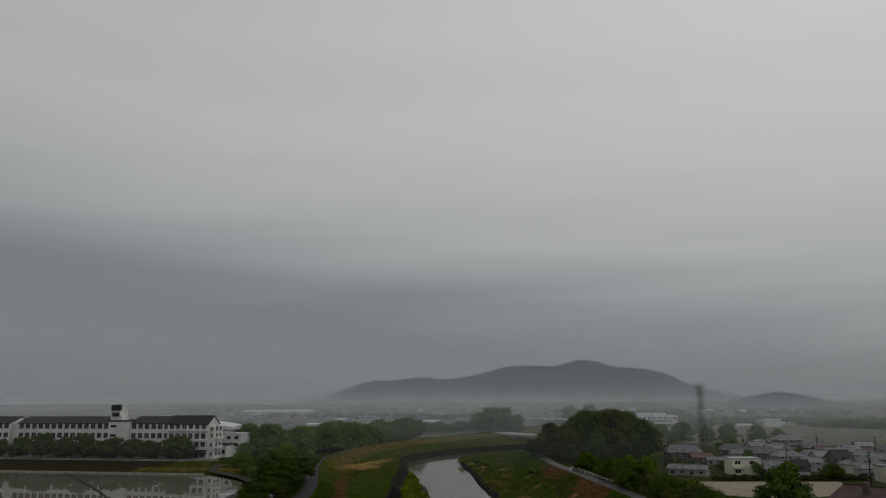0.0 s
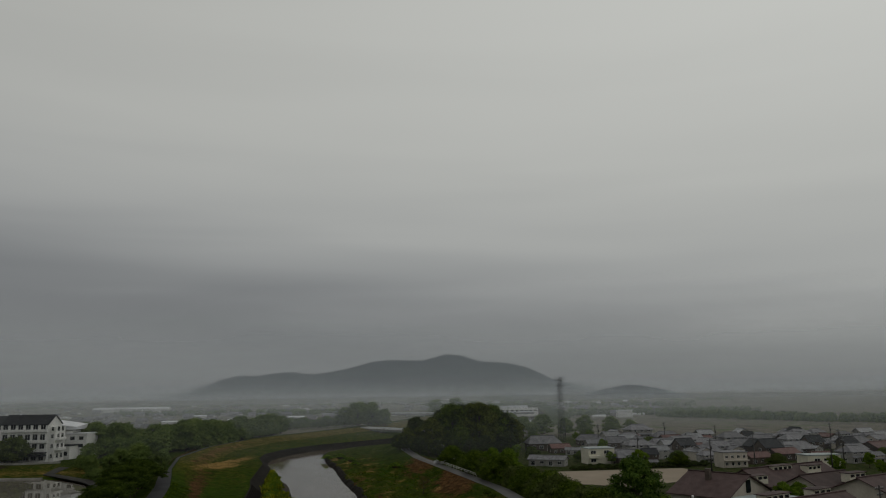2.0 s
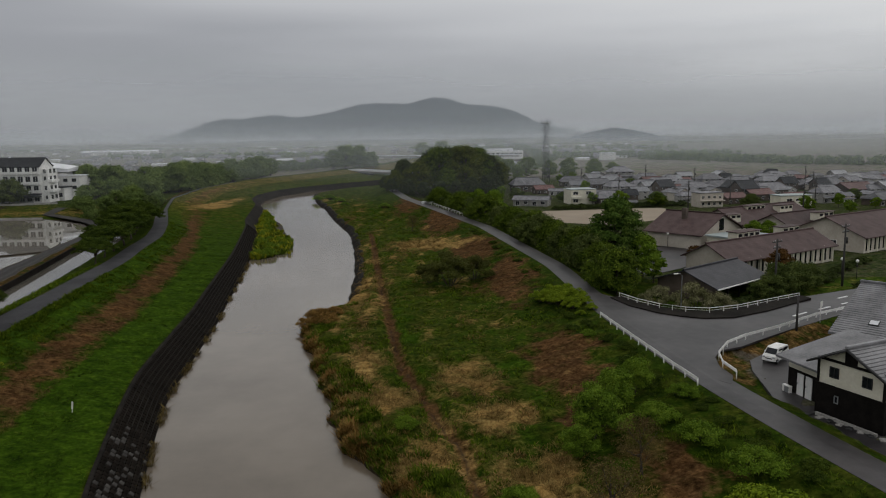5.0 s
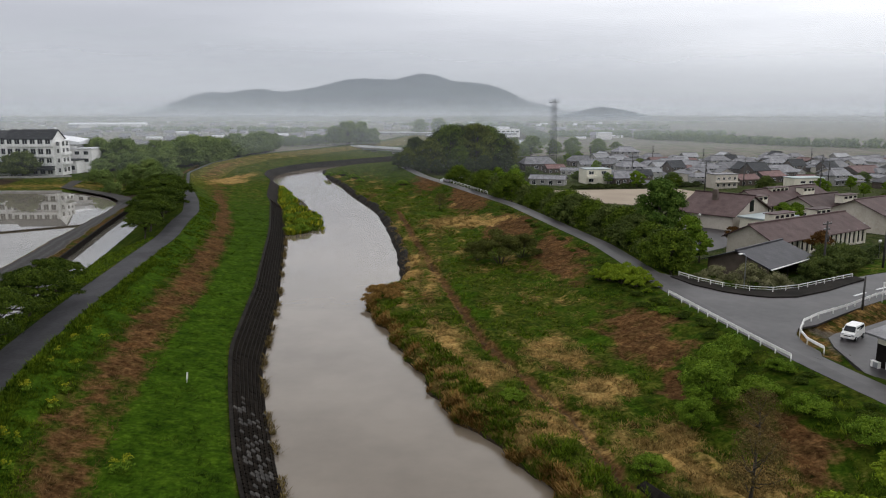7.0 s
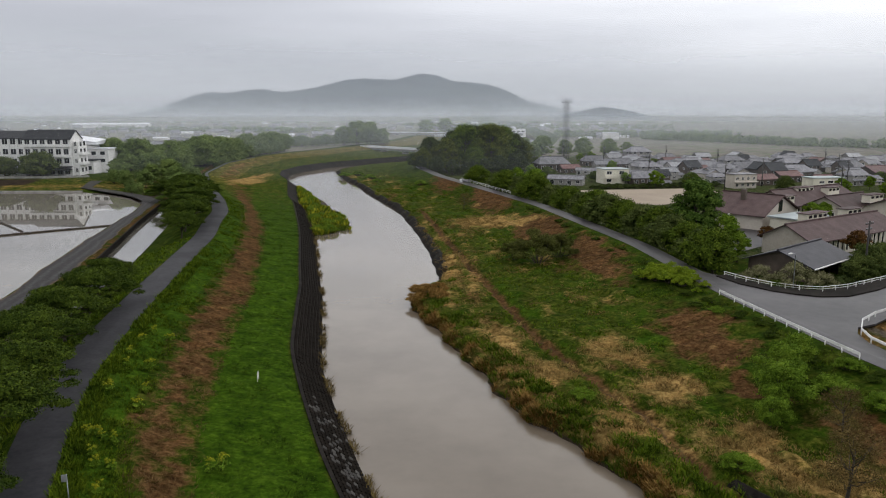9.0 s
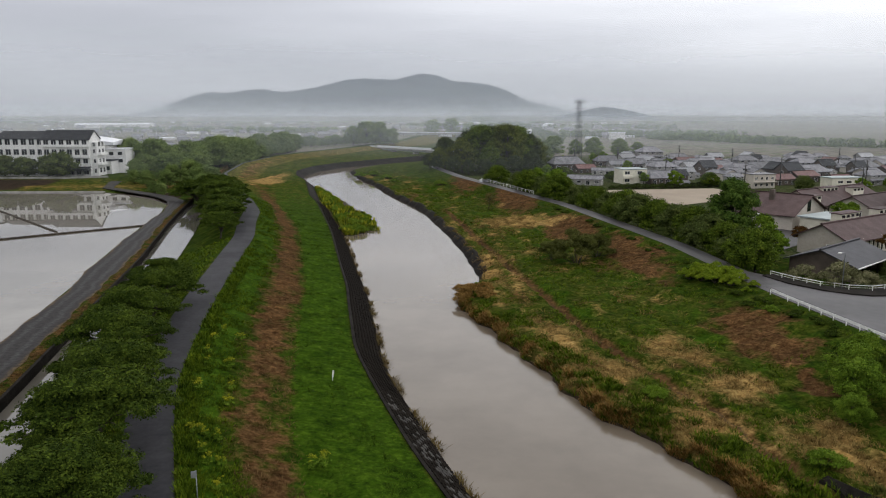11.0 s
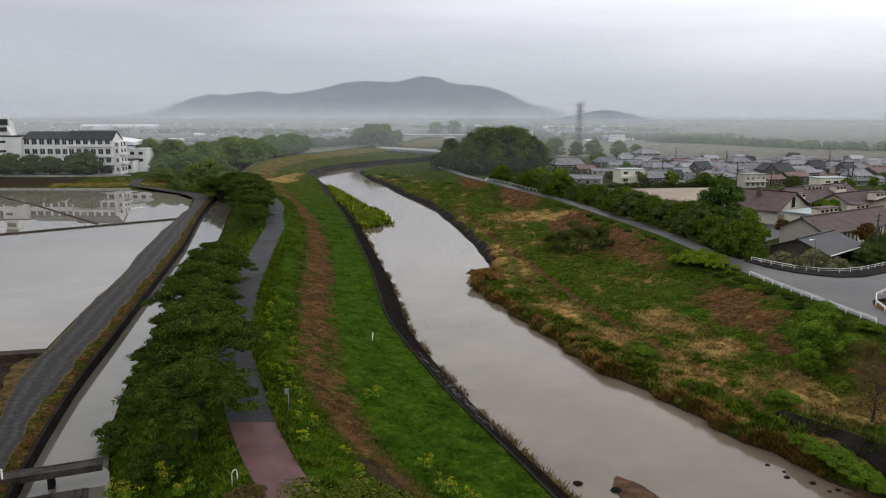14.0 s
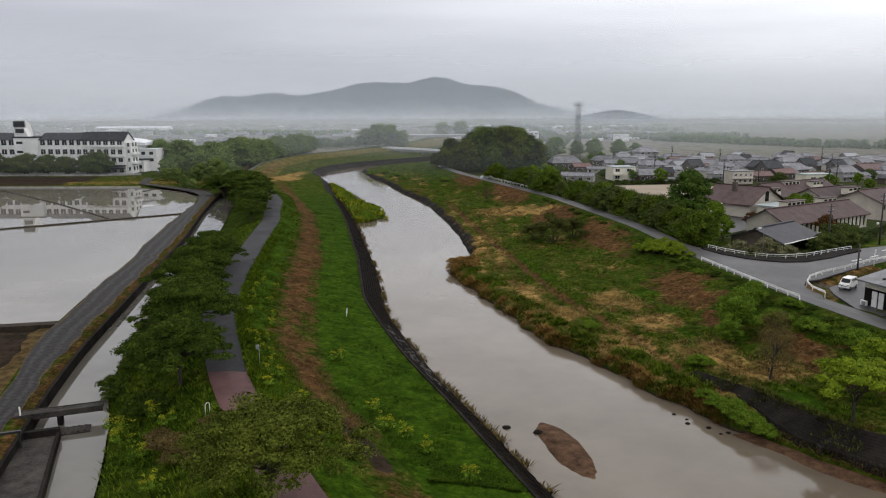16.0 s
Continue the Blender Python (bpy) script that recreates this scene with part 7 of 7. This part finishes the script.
def road_bridge(ax, ay, bx, by, z, label, piers=4, w=2.6):
    L = math.hypot(bx - ax, by - ay)
    root = thing("road_bridge", (ax + bx) / 2, (ay + by) / 2, z, math.degrees(math.atan2(by - ay, bx - ax)), label, "bridge")
    part("deck", boxed(-L / 2, -w, -0.5, L / 2, w, 0.1), CONCRETE, root)
    for s in (-1, 1):
        part("girder", boxed(-L / 2, s * w * 0.7 - 0.2, -1.2, L / 2, s * w * 0.7 + 0.2, -0.5), STEEL, root)
        part("parapet", boxed(-L / 2, s * w - 0.1, 0.1, L / 2, s * w + 0.1, 0.9), ROOF_WHITE, root)
    for k in range(piers):
        x = -L / 2 + L * (k + 1) / (piers + 1)
        part("pier", boxed(x - 0.5, -w * 0.7, -z - 1.0, x + 0.5, w * 0.7, -1.1), CONCRETE, root)
    return root


road_bridge(-54, 450, 12, 376, 5.2, "flat grey road bridge over the river bend")
road_bridge(-60, 640, 60, 620, 8.0, "far grey road viaduct beyond the bridge", 7)
root = thing("far_school", 50, 690, 3.0, 3, "distant long white three-storey block on the plain", "building")
part("wall", boxed(-19, -6, -0.5, 19, 6, 10), WALL_WHITE, root)
root.scale.z = 0.7
part("roof", boxed(-16, -4, 10, 10, 4, 13), ROOF_WHITE, root)
for k in range(9):
    window(root, -17 + 4.2 * k, -6, 6.0, 2.8, 1.8, 0)
root = thing("far_hall", 136, 637, 3.0, 0, "distant plain white hall at the field edge", "building")
part("wall", boxed(-6, -4, -0.5, 6, 4, 5), WALL_WHITE, root)
part("roof", boxed(-6.3, -4.3, 5, 6.3, 4.3, 5.5), ROOF_WHITE, root)
road_wall = fence([(float(road_r(y)) + ROAD_W + 0.2, y, ROAD_Z) for y in (236, 228, 220, 212, 204, 196)], "white guard rail beside the levee road", 3.0, 0.85)
slab("ramp_wall", [(-1.5, 232), (5.2, 239.6), (5.8, 239.2), (-0.8, 231.4)], 5.4, ROOF_WHITE, "low white parapet where a lane leaves the levee road", "wall", 1.0)

# ---- undergrowth ----
def sward(name, points, heights, spread, blades, material, label, category, seed, width=0.06, lean=0.45):
    """Tufts of bent blades at the given places, joined: what nobody could count."""
    rng = np.random.default_rng(seed)
    p = np.repeat(np.array(points, float), blades, 0)
    h = np.repeat(np.array(heights, float), blades) * rng.uniform(0.6, 1.25, len(p))
    n = len(p)
    w = rng.uniform(0, 2 * np.pi, n)
    out = np.stack([np.cos(w), np.sin(w), np.zeros(n)], 1)
    side = np.stack([-np.sin(w), np.cos(w), np.zeros(n)], 1)
    base = p + out * (spread * rng.uniform(0, 1, n))[:, None]
    tip = base + out * (h * lean * rng.uniform(0.3, 1.3, n))[:, None] + np.array([0, 0, 1]) * h[:, None]
    mid = base * 0.45 + tip * 0.55 + np.array([0, 0, 0.08]) * h[:, None]
    wd = (width * rng.uniform(0.7, 1.4, n) * (0.6 + h))[:, None]
    v = np.stack([base - side * wd, base + side * wd, mid + side * wd * 0.9, mid - side * wd * 0.9, tip], 1).reshape(-1, 3)
    i = np.arange(n)[:, None] * 5
    f = [tuple(q) for q in np.concatenate([i, i + 1, i + 2, i + 3], 1)] + [tuple(q) for q in np.concatenate([i + 3, i + 2, i + 4], 1)]
    return tagged(mesh_object(name, v.tolist(), f, material), label, category, kind="stuff")


def scatter(n, y0, y1, left, right, seed, power=1.0, keep=None):
    """Places on the ground between two lines, thicker towards y0."""
    rng = random.Random(seed)
    out = []
    while len(out) < n:
        y = y0 + (y1 - y0) * rng.random() ** power
        l, r = float(left(y)), float(right(y))
        x = l + (r - l) * rng.random()
        if keep and not keep(x, y, rng):
            continue
        out.append((x, y, ground_z(x, y) - 0.05))
    return out


def patch(x, y, s, o):
    return noise.noise((x / s, y / s, o))


pl_ = lambda y: path_r(y) - path_w(y)
# right flood plain: rough grass, dry reeds, bright clumps
pts = scatter(11000, 24, 240, lambda y: water_r(y) + 1.0, lambda y: road_r(y) - 0.8, 1, 2.0, lambda x, y, r: patch(x, y, 5.5, 0.0) > -0.12 and cover(x, y, STRAW) < 0.3 + 0.4 * r.random() and cover(x, y, BARE) < 0.25 + 0.4 * r.random() and seg_dist(x, y, DITCH)[0] > 0.7)
sward("rough_grass", pts, [0.12 + 0.2 * random.Random(i).random() for i in range(len(pts))], 0.34, 9, FLOOD_TUFT, "rough green grass tufts over the flood plain", "grass", 1, 0.03, 1.1)
pts = scatter(7000, 24, 170, lambda y: water_r(y) + 0.6, lambda y: road_r(y) - 10, 2, 1.6, lambda x, y, r: cover(x, y, STRAW) > 0.35 or (patch(x, y, 7.0, 5.0) > 0.2 and r.random() < 0.3) or x < water_r(y) + 1.8)
sward("dry_grass", pts, [0.12 + 0.22 * random.Random(i).random() for i in range(len(pts))], 0.4, 9, REED, "dry straw-coloured grass patches on the flood plain", "grass", 2, 0.022, 1.4)
pts = scatter(2600, 36, 108, lambda y: water_r(y) + 0.15, lambda y: water_r(y) + 1.5, 3, 1.2, lambda x, y, r: patch(x, y, 3.0, 2.0) > -0.1)
sward("bank_reeds", pts, [0.15 + 0.4 * random.Random(i).random() for i in range(len(pts))], 0.3, 7, BANK_REED, "rusty reeds leaning over the water's edge", "reeds", 3, 0.03, 1.1)
pts = scatter(2600, 36, 108, lambda y: water_r(y) + 0.2, lambda y: water_r(y) + 4.0, 33, 1.2, lambda x, y, r: patch(x, y, 2.4, 6.0) > -0.1)
sward("bank_grass", pts, [0.15 + 0.35 * random.Random(i).random() for i in range(len(pts))], 0.35, 7, FLOOD_TUFT, "tall olive grass behind the reeds", "grass", 33, 0.035, 1.0)
# weeds rooted in the bank wall and hanging over its head
rw = random.Random(55)
pts = []
while len(pts) < 700:
    y = 2 + 40 * rw.random()
    p = 0.15 + 1.05 * rw.random() ** 0.7
    foot, back = wall_foot(y)
    x = foot + p * back
    if patch(x, y, 2.2, 8.0) < (0.12 if p < 0.85 else -0.25):
        continue
    pts.append((x, y, 1.05 + 1.6 * min(p, 1.0)))
sward("wall_weeds", pts, [0.15 + 0.25 * rw.random() for _ in pts], 0.3, 7, LEAF_OLIVE, "olive weeds rooted in the joints of the bank wall", "weeds", 56, 0.03, 0.9)
# left bank: berm, slopes
pts = scatter(7000, 20, 180, lambda y: dirt_l(y) - 0.5, lambda y: water_l(y) - 3.45, 4, 2.2, lambda x, y, r: patch(x, y, 4.0, 3.0) > -0.1)
sward("berm_grass", pts, [0.06 + 0.10 * random.Random(i).random() for i in range(len(pts))], 0.3, 8, TUFT, "short bright grass tufts on the berm", "grass", 4, 0.028, 1.2)
pts = scatter(6500, 20, 180, lambda y: path_r(y) + 0.3, lambda y: dirt_u(y) + 0.6, 5, 2.2, lambda x, y, r: patch(x, y, 3.5, 4.0) > -0.15)
sward("slope_grass", pts, [0.10 + 0.16 * random.Random(i).random() for i in range(len(pts))], 0.32, 9, FLOOD_TUFT, "tall green grass on the levee slope", "grass", 5, 0.03, 1.1)
pts = scatter(1500, 24, 110, lambda y: path_r(y) + 0.1, lambda y: path_r(y) + 1.5, 45, 1.5, lambda x, y, r: patch(x, y, 2.5, 14.0) > -0.25)
sward("path_verge_grass", pts, [0.18 + 0.3 * random.Random(i).random() for i in range(len(pts))], 0.3, 9, FLOOD_TUFT, "tall rank grass along the path's edge", "grass", 46, 0.03, 0.7)
pts = scatter(6000, 12, 120, lambda y: canal_l(y) + 3.8, lambda y: pl_(y) - 0.2, 6, 1.7)
sward("canal_side_grass", pts, [0.15 + 0.25 * random.Random(i).random() for i in range(len(pts))], 0.3, 6, FLOOD_TUFT, "rank grass between the path and the canal", "grass", 6, 0.035, 1.0)
pts = scatter(4200, 26, 150, lambda y: dirt_u(y), lambda y: dirt_l(y), 7, 1.7)
sward("dead_stalks", pts, [0.08 + 0.16 * random.Random(i).random() for i in range(len(pts))], 0.3, 5, DEAD, "flattened dead stalks on the cut slope", "stalks", 7, 0.018, 1.6)
pts = scatter(900, 30, 125, lambda y: canal_l(y) - 1.2, lambda y: canal_l(y) - 0.25, 8, 1.4)
sward("verge_grass", pts, [0.08 + 0.16 * random.Random(i).random() for i in range(len(pts))], 0.25, 6, DEAD, "brown dead grass on the canal verge", "grass", 8, 0.02, 0.9)
pts = [(x, y, 0.05) for x, y, z in scatter(1300, 18, 210, lambda y: water_l(y) - 0.9, lambda y: water_l(y) + 0.15, 9, 1.5, lambda x, y, r: patch(0, y, 4.0, 9.0) > -0.05)]
sward("toe_weeds", pts, [0.12 + 0.3 * random.Random(i).random() for i in range(len(pts))], 0.35, 9, LEAF_BUD, "brown weeds along the foot of the revetment", "weeds", 9, 0.035, 1.4)
rng_ = random.Random(12)
pts = []


def islet_width(y):
    """The islet's breadth: a ragged wedge, broadest at its lower end."""
    u = (y - 157) / 98
    return 9.6 * min(1, 0.25 + max(u, 0) * 9) * max(0.0, 1 - u) ** 0.8 * (1 + 0.32 * noise.noise((y / 6.0, 2.0, 0.5)) + 0.18 * noise.noise((y / 2.2, 5.0, 0.5)))


for k in range(1500):
    u = rng_.random()
    y = 157 + 98 * u
    x = float(water_l(y)) + 0.2 + islet_width(y) * rng_.random()
    pts.append((x, y, 0.1))
sward("islet_reeds", pts[:1150], [0.35 + 0.5 * rng_.random() for _ in range(1150)], 0.6, 7, LEAF_SPRING, "fresh green growth over the islet", "reeds", 10, 0.1, 0.6)
sward("islet_flowers", pts[1150:], [0.7 + 0.5 * rng_.random() for _ in range(350)], 0.6, 7, RAPE, "yellow rapeseed flowering over the islet", "flowers", 11, 0.09, 0.6)


def flower_clump(x, y, r, h, seed, z=None):
    """A rapeseed plant: thin green stems under sprays of yellow flowers."""
    rng = np.random.default_rng(seed)
    root = thing("rapeseed_plant", x, y, ground_z(x, y) if z is None else z, 0, "flowering rapeseed clump, yellow over green stems", "flowers", "rapeseed clumps")
    v, f = [], []
    cent, rad = [], []
    for k in range(9):
        w, q = rng.uniform(0, 6.28), r * math.sqrt(rng.uniform(0, 1))
        top = (q * math.cos(w), q * math.sin(w), h * rng.uniform(0.65, 1.1))
        tube(v, f, [(top[0] * 0.4, top[1] * 0.4, -0.1), top], [0.025, 0.01], 3)
        cent.append(top), rad.append(r * rng.uniform(0.2, 0.4))
    tagged(mesh_object("stalk", v, f, LEAF_FRESH, root), kind="stuff")
    lv, lf = leaf_cloud(rng, cent, rad, 260, 0.055)
    tagged(mesh_object("bloom", lv.tolist(), lf.tolist(), RAPE, root), kind="stuff")
    gv, gf = leaf_cloud(rng, [(a, b, c * 0.45) for a, b, c in cent], [q * 1.3 for q in rad], 160, 0.11)
    tagged(mesh_object("foliage", gv.tolist(), gf.tolist(), LEAF_FRESH, root), kind="stuff")


for i in range(26):
    y = 22 + 48 * rng_.random() ** 1.4
    u = rng_.random()
    x = float(path_r(y)) + 0.8 + (float(dirt_u(y)) - float(path_r(y)) - 0.6) * u
    flower_clump(x, y, 0.25 + 0.4 * rng_.random() ** 2, 0.5 + 0.5 * rng_.random(), 100 + i)
for i, (x, y, s) in enumerate(((-22.0, 43.7, 0.8), (-14.4, 26.6, 0.7), (-9.7, 20.2, 0.7), (-35.0, 26.3, 1.0), (-34.2, 24.6, 0.9), (-33.0, 27.5, 0.7), (-36.2, 28.0, 0.8), (-29.0, 16.9, 0.7), (-32.0, 22.0, 0.6), (-17.2, 31.5, 0.6), (-12.8, 24.5, 0.6), (-16.0, 28.2, 0.7), (-31.0, 25.0, 0.6))):
    flower_clump(x, y, s, 0.9 * s + 0.3, 200 + i)

# ---- shrubs ----
def bush_kind(name, label, seed, r, h, mat, leaves=2600, leaf=0.13, group="", clumps=14):
    rng = np.random.default_rng(seed)
    root = thing(name, 0, 0, 0, 0, label, "shrub", group)
    cent, rad, v, f = [], [], [], []
    for k in range(clumps):
        w, q = 2.4 * k, r * math.sqrt((k + 0.5) / clumps) * 0.85
        c = (q * math.cos(w), q * math.sin(w), h * (0.10 + 0.55 * (1 - (q / r) ** 2)) * rng.uniform(0.75, 1.2))
        cent.append(c), rad.append(r * rng.uniform(0.26, 0.4))
        tube(v, f, [(c[0] * 0.15, c[1] * 0.15, -0.1), (c[0] * 0.6, c[1] * 0.6, c[2] * 0.5), c], [0.05, 0.04, 0.015], 4)
    tagged(mesh_object("branching", v, f, BARK, root), kind="stuff")
    lv, lf = leaf_cloud(rng, cent, rad, leaves, leaf)
    kv, kf = leaf_cloud(rng, cent, [q * 0.6 for q in rad], leaves // 5, leaf * 2)
    mesh_object("foliage", np.concatenate([lv, kv]).tolist(), np.concatenate([lf, kf + len(lv)]).tolist(), mat, root)
    return root


b_dark = bush_kind("thicket", "dark tangled thicket on the flood plain", 301, 3.4, 6.5, LEAF_OLIVE, 11000, 0.1)
plant(b_dark, 8.6, 117, 1.12)
plant(b_dark, 12.6, 121, 0.85)
plant(b_dark, 5.2, 121, 0.7)
b_fresh = bush_kind("green_shrub", "bright green shrub in the rough grass", 302, 2.4, 2.0, LEAF_FRESH, 4200, 0.085)
for x, y, s in ((13.9, 46.8, 0.62), (5.4, 60.2, 0.5), (25.5, 57, 0.8), (27.5, 52.5, 0.8), (28.6, 60.2, 0.6), (24.2, 80, 0.4), (-14, 240, 0.9), (-40, 290, 1.0), (-46, 296, 1.1), (29.5, 47, 0.9), (-34, 276, 0.9), (-30, 262, 0.7), (12.2, 39.6, 0.5), (13.4, 36.4, 0.6), (14.0, 34.4, 0.7), (12.6, 37.8, 0.5), (14.9, 33.0, 0.5)):
    plant(b_fresh, x, y, s)
b_yellow = bush_kind("yellow_shrub", "yellow-green flowering shrub on the levee bank", 306, 2.0, 2.4, LEAF_YELLOW, 5200, 0.08, "yellow shrubs")
for x, y, s in ((22.8, 100.0, 0.8), (24.0, 97.9, 0.9), (24.9, 95.7, 0.85), (25.5, 93.4, 0.7), (20.9, 98.8, 0.75), (22.0, 96.6, 0.95), (23.1, 94.4, 0.9), (24.1, 92.0, 0.7), (26.2, 89.6, 0.4), (24.6, 88.2, 0.35)):
    plant(b_yellow, x, y, s)
for k in range(40):
    y = 158 + 88 * rng_.random() ** 1.3
    x = float(water_l(y)) + 0.6 + (islet_width(y) - 0.9) * rng_.random()
    plant(b_yellow if k % 5 < 1 else b_fresh, x, y, rng_.uniform(0.45, 0.85), z=0.1)
b_bank = bush_kind("bank_shrub", "low dark green shrub on the road embankment", 307, 1.7, 1.0, LEAF_CHERRY, 2400, 0.09, "bank shrubs")
rk = random.Random(31)
for k in range(46):
    y = 40 + 52 * rk.random()
    x = float(road_r(y)) - 0.9 - 3.2 * rk.random()
    if cover(x, y, BARE) > 0.3:
        continue
    plant(b_bank, x, y, rk.uniform(0.25, 0.55))
for k in range(16):
    y = 100 + 90 * rk.random()
    x = float(road_r(y)) - 1.2 - 3.0 * rk.random()
    plant(b_bank, x, y, rk.uniform(0.3, 0.6))
b_canal = bush_kind("canal_shrub", "dark green bramble on the canal bank", 308, 1.9, 1.6, LEAF_CHERRY, 3600, 0.09, "canal bank shrubs")
for k in range(34):
    y = 26 + 64 * rk.random()
    lo, hi = float(canal_l(y)) + canal_width(y) + 0.9, float(path_r(y) - path_w(y)) - 2.2
    plant(b_canal, lo + (hi - lo) * rk.random() ** 1.3, y, rk.uniform(0.45, 0.9))
b_dead = bush_kind("dead_bramble", "brown dead bramble heap on the bank", 309, 1.6, 0.9, LEAF_BUD, 3000, 0.07, "dead brambles")
for x, y, q in ((-29.5, 21.5, 1.0), (-28.0, 19.6, 0.9), (-31.2, 23.6, 0.7), (-26.8, 22.6, 0.7), (-35.2, 31.6, 0.6)):
    plant(b_dead, x, y, q)
b_rust = bush_kind("reed_clump", "tan reed clump on the river's edge", 303, 2.0, 1.7, BANK_REED, 3600, 0.07)
for x, y, s in ((-9.4, 100.5, 1.0), (-10.6, 98, 0.8), (-7.6, 97, 0.75), (-10.4, 104, 0.8), (-7.5, 101.5, 0.7)):
    plant(b_rust, x, y, s, z=max(0.15, ground_z(x, y)))
b_box = bush_kind("clipped_shrub", "dark clipped garden shrub", 304, 1.5, 1.6, LEAF_DARK, 1500, 0.11, "garden shrubs")
for x, y, s in ((47.5, 98.5, 1.0), (49.6, 100.6, 0.9), (52, 102, 0.9), (64, 112, 0.8), (66.5, 114.5, 0.8), (69, 118, 0.9), (62.5, 115.5, 0.7), (72, 122, 0.9), (75, 125, 1.0), (66, 118.5, 0.7), (78, 128, 0.9), (81, 131, 1.0), (69.5, 110, 0.8), (43.5, 47.5, 0.9)):
    plant(b_box, x, y, s)
for k in range(16):
    plant(b_box, 40 + 2.7 * k, 229.5 + 0.5 * k + (k % 3) * 0.4, 1.0 + 0.12 * (k % 4))
b_bloom = bush_kind("flowering_shrub", "broad shrub with faded pale blossom by the fence", 305, 3.2, 4.6, BLOSSOM, 3600, 0.12)
plant(b_bloom, 40.6, 95.2, 1.0, z=2.9)
plant(b_bloom, 36.4, 98.5, 0.75, z=2.9)
plant(b_bloom, 43.6, 94.6, 0.7, z=2.9)

bare = tree_kind("budding_tree", "thin budding tree with bare brown twigs", 401, 5.4, 2.5, 1.1, LEAF_BUD, 40, 5200, 0.06, "tree", "round", "", 0.13, False)
plant(bare, 18.6, 41.5, 1.0)
plant(bare, -1.6, 184, 0.8)
plant(bare, 22.6, 49.5, 0.8)
scrub = tree_kind("willow_shrub", "spreading willow shrub in fresh green leaf on the flood plain", 402, 4.6, 2.7, 0.6, LEAF_FRESH, 30, 8000, 0.09, "tree", "round", "willow shrubs", 0.1)
for x, y, s in ((20.4, 55.5, 0.95), (22.6, 59.5, 0.85), (25.2, 62.5, 0.7), (18.5, 52.5, 0.6)):
    plant(scrub, x, y, s)
gold = tree_kind("golden_tree", "broad fresh yellow-green tree above the bank wall", 403, 5.4, 4.2, 0.9, LEAF_YELLOW, 34, 11000, 0.11, "tree", "flat", "", 0.14)
plant(gold, 21.6, 32.6, 1.0)
plant(gold, 26.8, 37.0, 0.9)
rust = tree_kind("russet_tree", "small russet-leaved garden tree", 404, 4.6, 2.4, 1.4, LEAF_RUST, 18, 2600, 0.15, "tree", "round")
plant(rust, 61.5, 118.5, 1.0)
plant(rust, 52.0, 131, 0.75)
for x, y, s in ((55.5, 105.5, 0.72), (58.5, 107.6, 0.7), (52.6, 101.5, 0.6), (61.5, 110, 0.6)):
    plant(row_tree[1], x, y, s)
plant(fresh, 70.5, 152.5, 0.75)
plant(fresh, 74.5, 156, 0.7)
rnd = random.Random(77)
for x, y in ((54, 246), (46, 256), (60, 232), (72, 235), (104, 240), (124, 226), (132, 220), (139, 246), (120, 300), (80, 305), (58, 285), (44, 318), (56, 340), (150, 214), (96, 222), (108, 212), (145, 205), (160, 230), (118, 208), (30, 262), (26, 276), (34, 330), (20, 345), (44, 352), (64, 356), (70, 345), (132, 196), (112, 188), (124, 180), (140, 185)):
    plant((row_tree[rnd.randrange(2)] if rnd.random() < 0.6 else fresh), x, y, rnd.uniform(0.45, 0.8))
# woods behind the grove and the far tree line
for x, y, s in ((36, 392, 0.8), (46, 398, 0.85), (58, 400, 0.7), (70, 405, 0.8), (82, 398, 0.75), (30, 420, 0.9), (92, 402, 0.6), (40, 380, 0.6), (66, 385, 0.6), (78, 380, 0.6)):
    plant(far_tree[rnd.randrange(3)], x, y, s)


def tree_line(pts, n, h, seed, label):
    """A far hedge-like wood, one mass of clumps."""
    rng = np.random.default_rng(seed)
    cent, rad = [], []
    for k in range(n):
        u = rng.random() * (len(pts) - 1)
        i = int(u)
        x = pts[i][0] + (pts[i + 1][0] - pts[i][0]) * (u - i) + rng.normal(0, 4)
        y = pts[i][1] + (pts[i + 1][1] - pts[i][1]) * (u - i) + rng.normal(0, 6)
        hh = h * rng.uniform(0.6, 1.2)
        for q in (0.15, 0.55):
            cent.append((x, y, 2.5 + hh * q)), rad.append(hh * 0.42)
    lv, lf = leaf_cloud(rng, cent, rad, n * 70, 0.8, squash=0.9)
    return tagged(mesh_object("distant_wood", lv.tolist(), lf.tolist(), LEAF_FAR), label, "woodland", kind="stuff")


tree_line([(168, 640), (200, 600), (240, 520), (300, 470), (420, 430)], 420, 6.0, 1, "dark belt of trees across the far fields")
tree_line([(100, 700), (180, 690), (260, 680)], 180, 7, 2, "far misty belt of trees")
tree_line([(-420, 900), (-250, 860), (-120, 820)], 200, 7, 3, "far misty belt of trees on the plain")
tree_line([(-60, 1100), (100, 1050), (300, 1000)], 200, 7, 4, "far misty belt of trees under the mountain")
tree_line([(-900, 1500), (-500, 1450), (0, 1500), (500, 1400)], 320, 9, 5, "far misty belt of trees under the mountain")
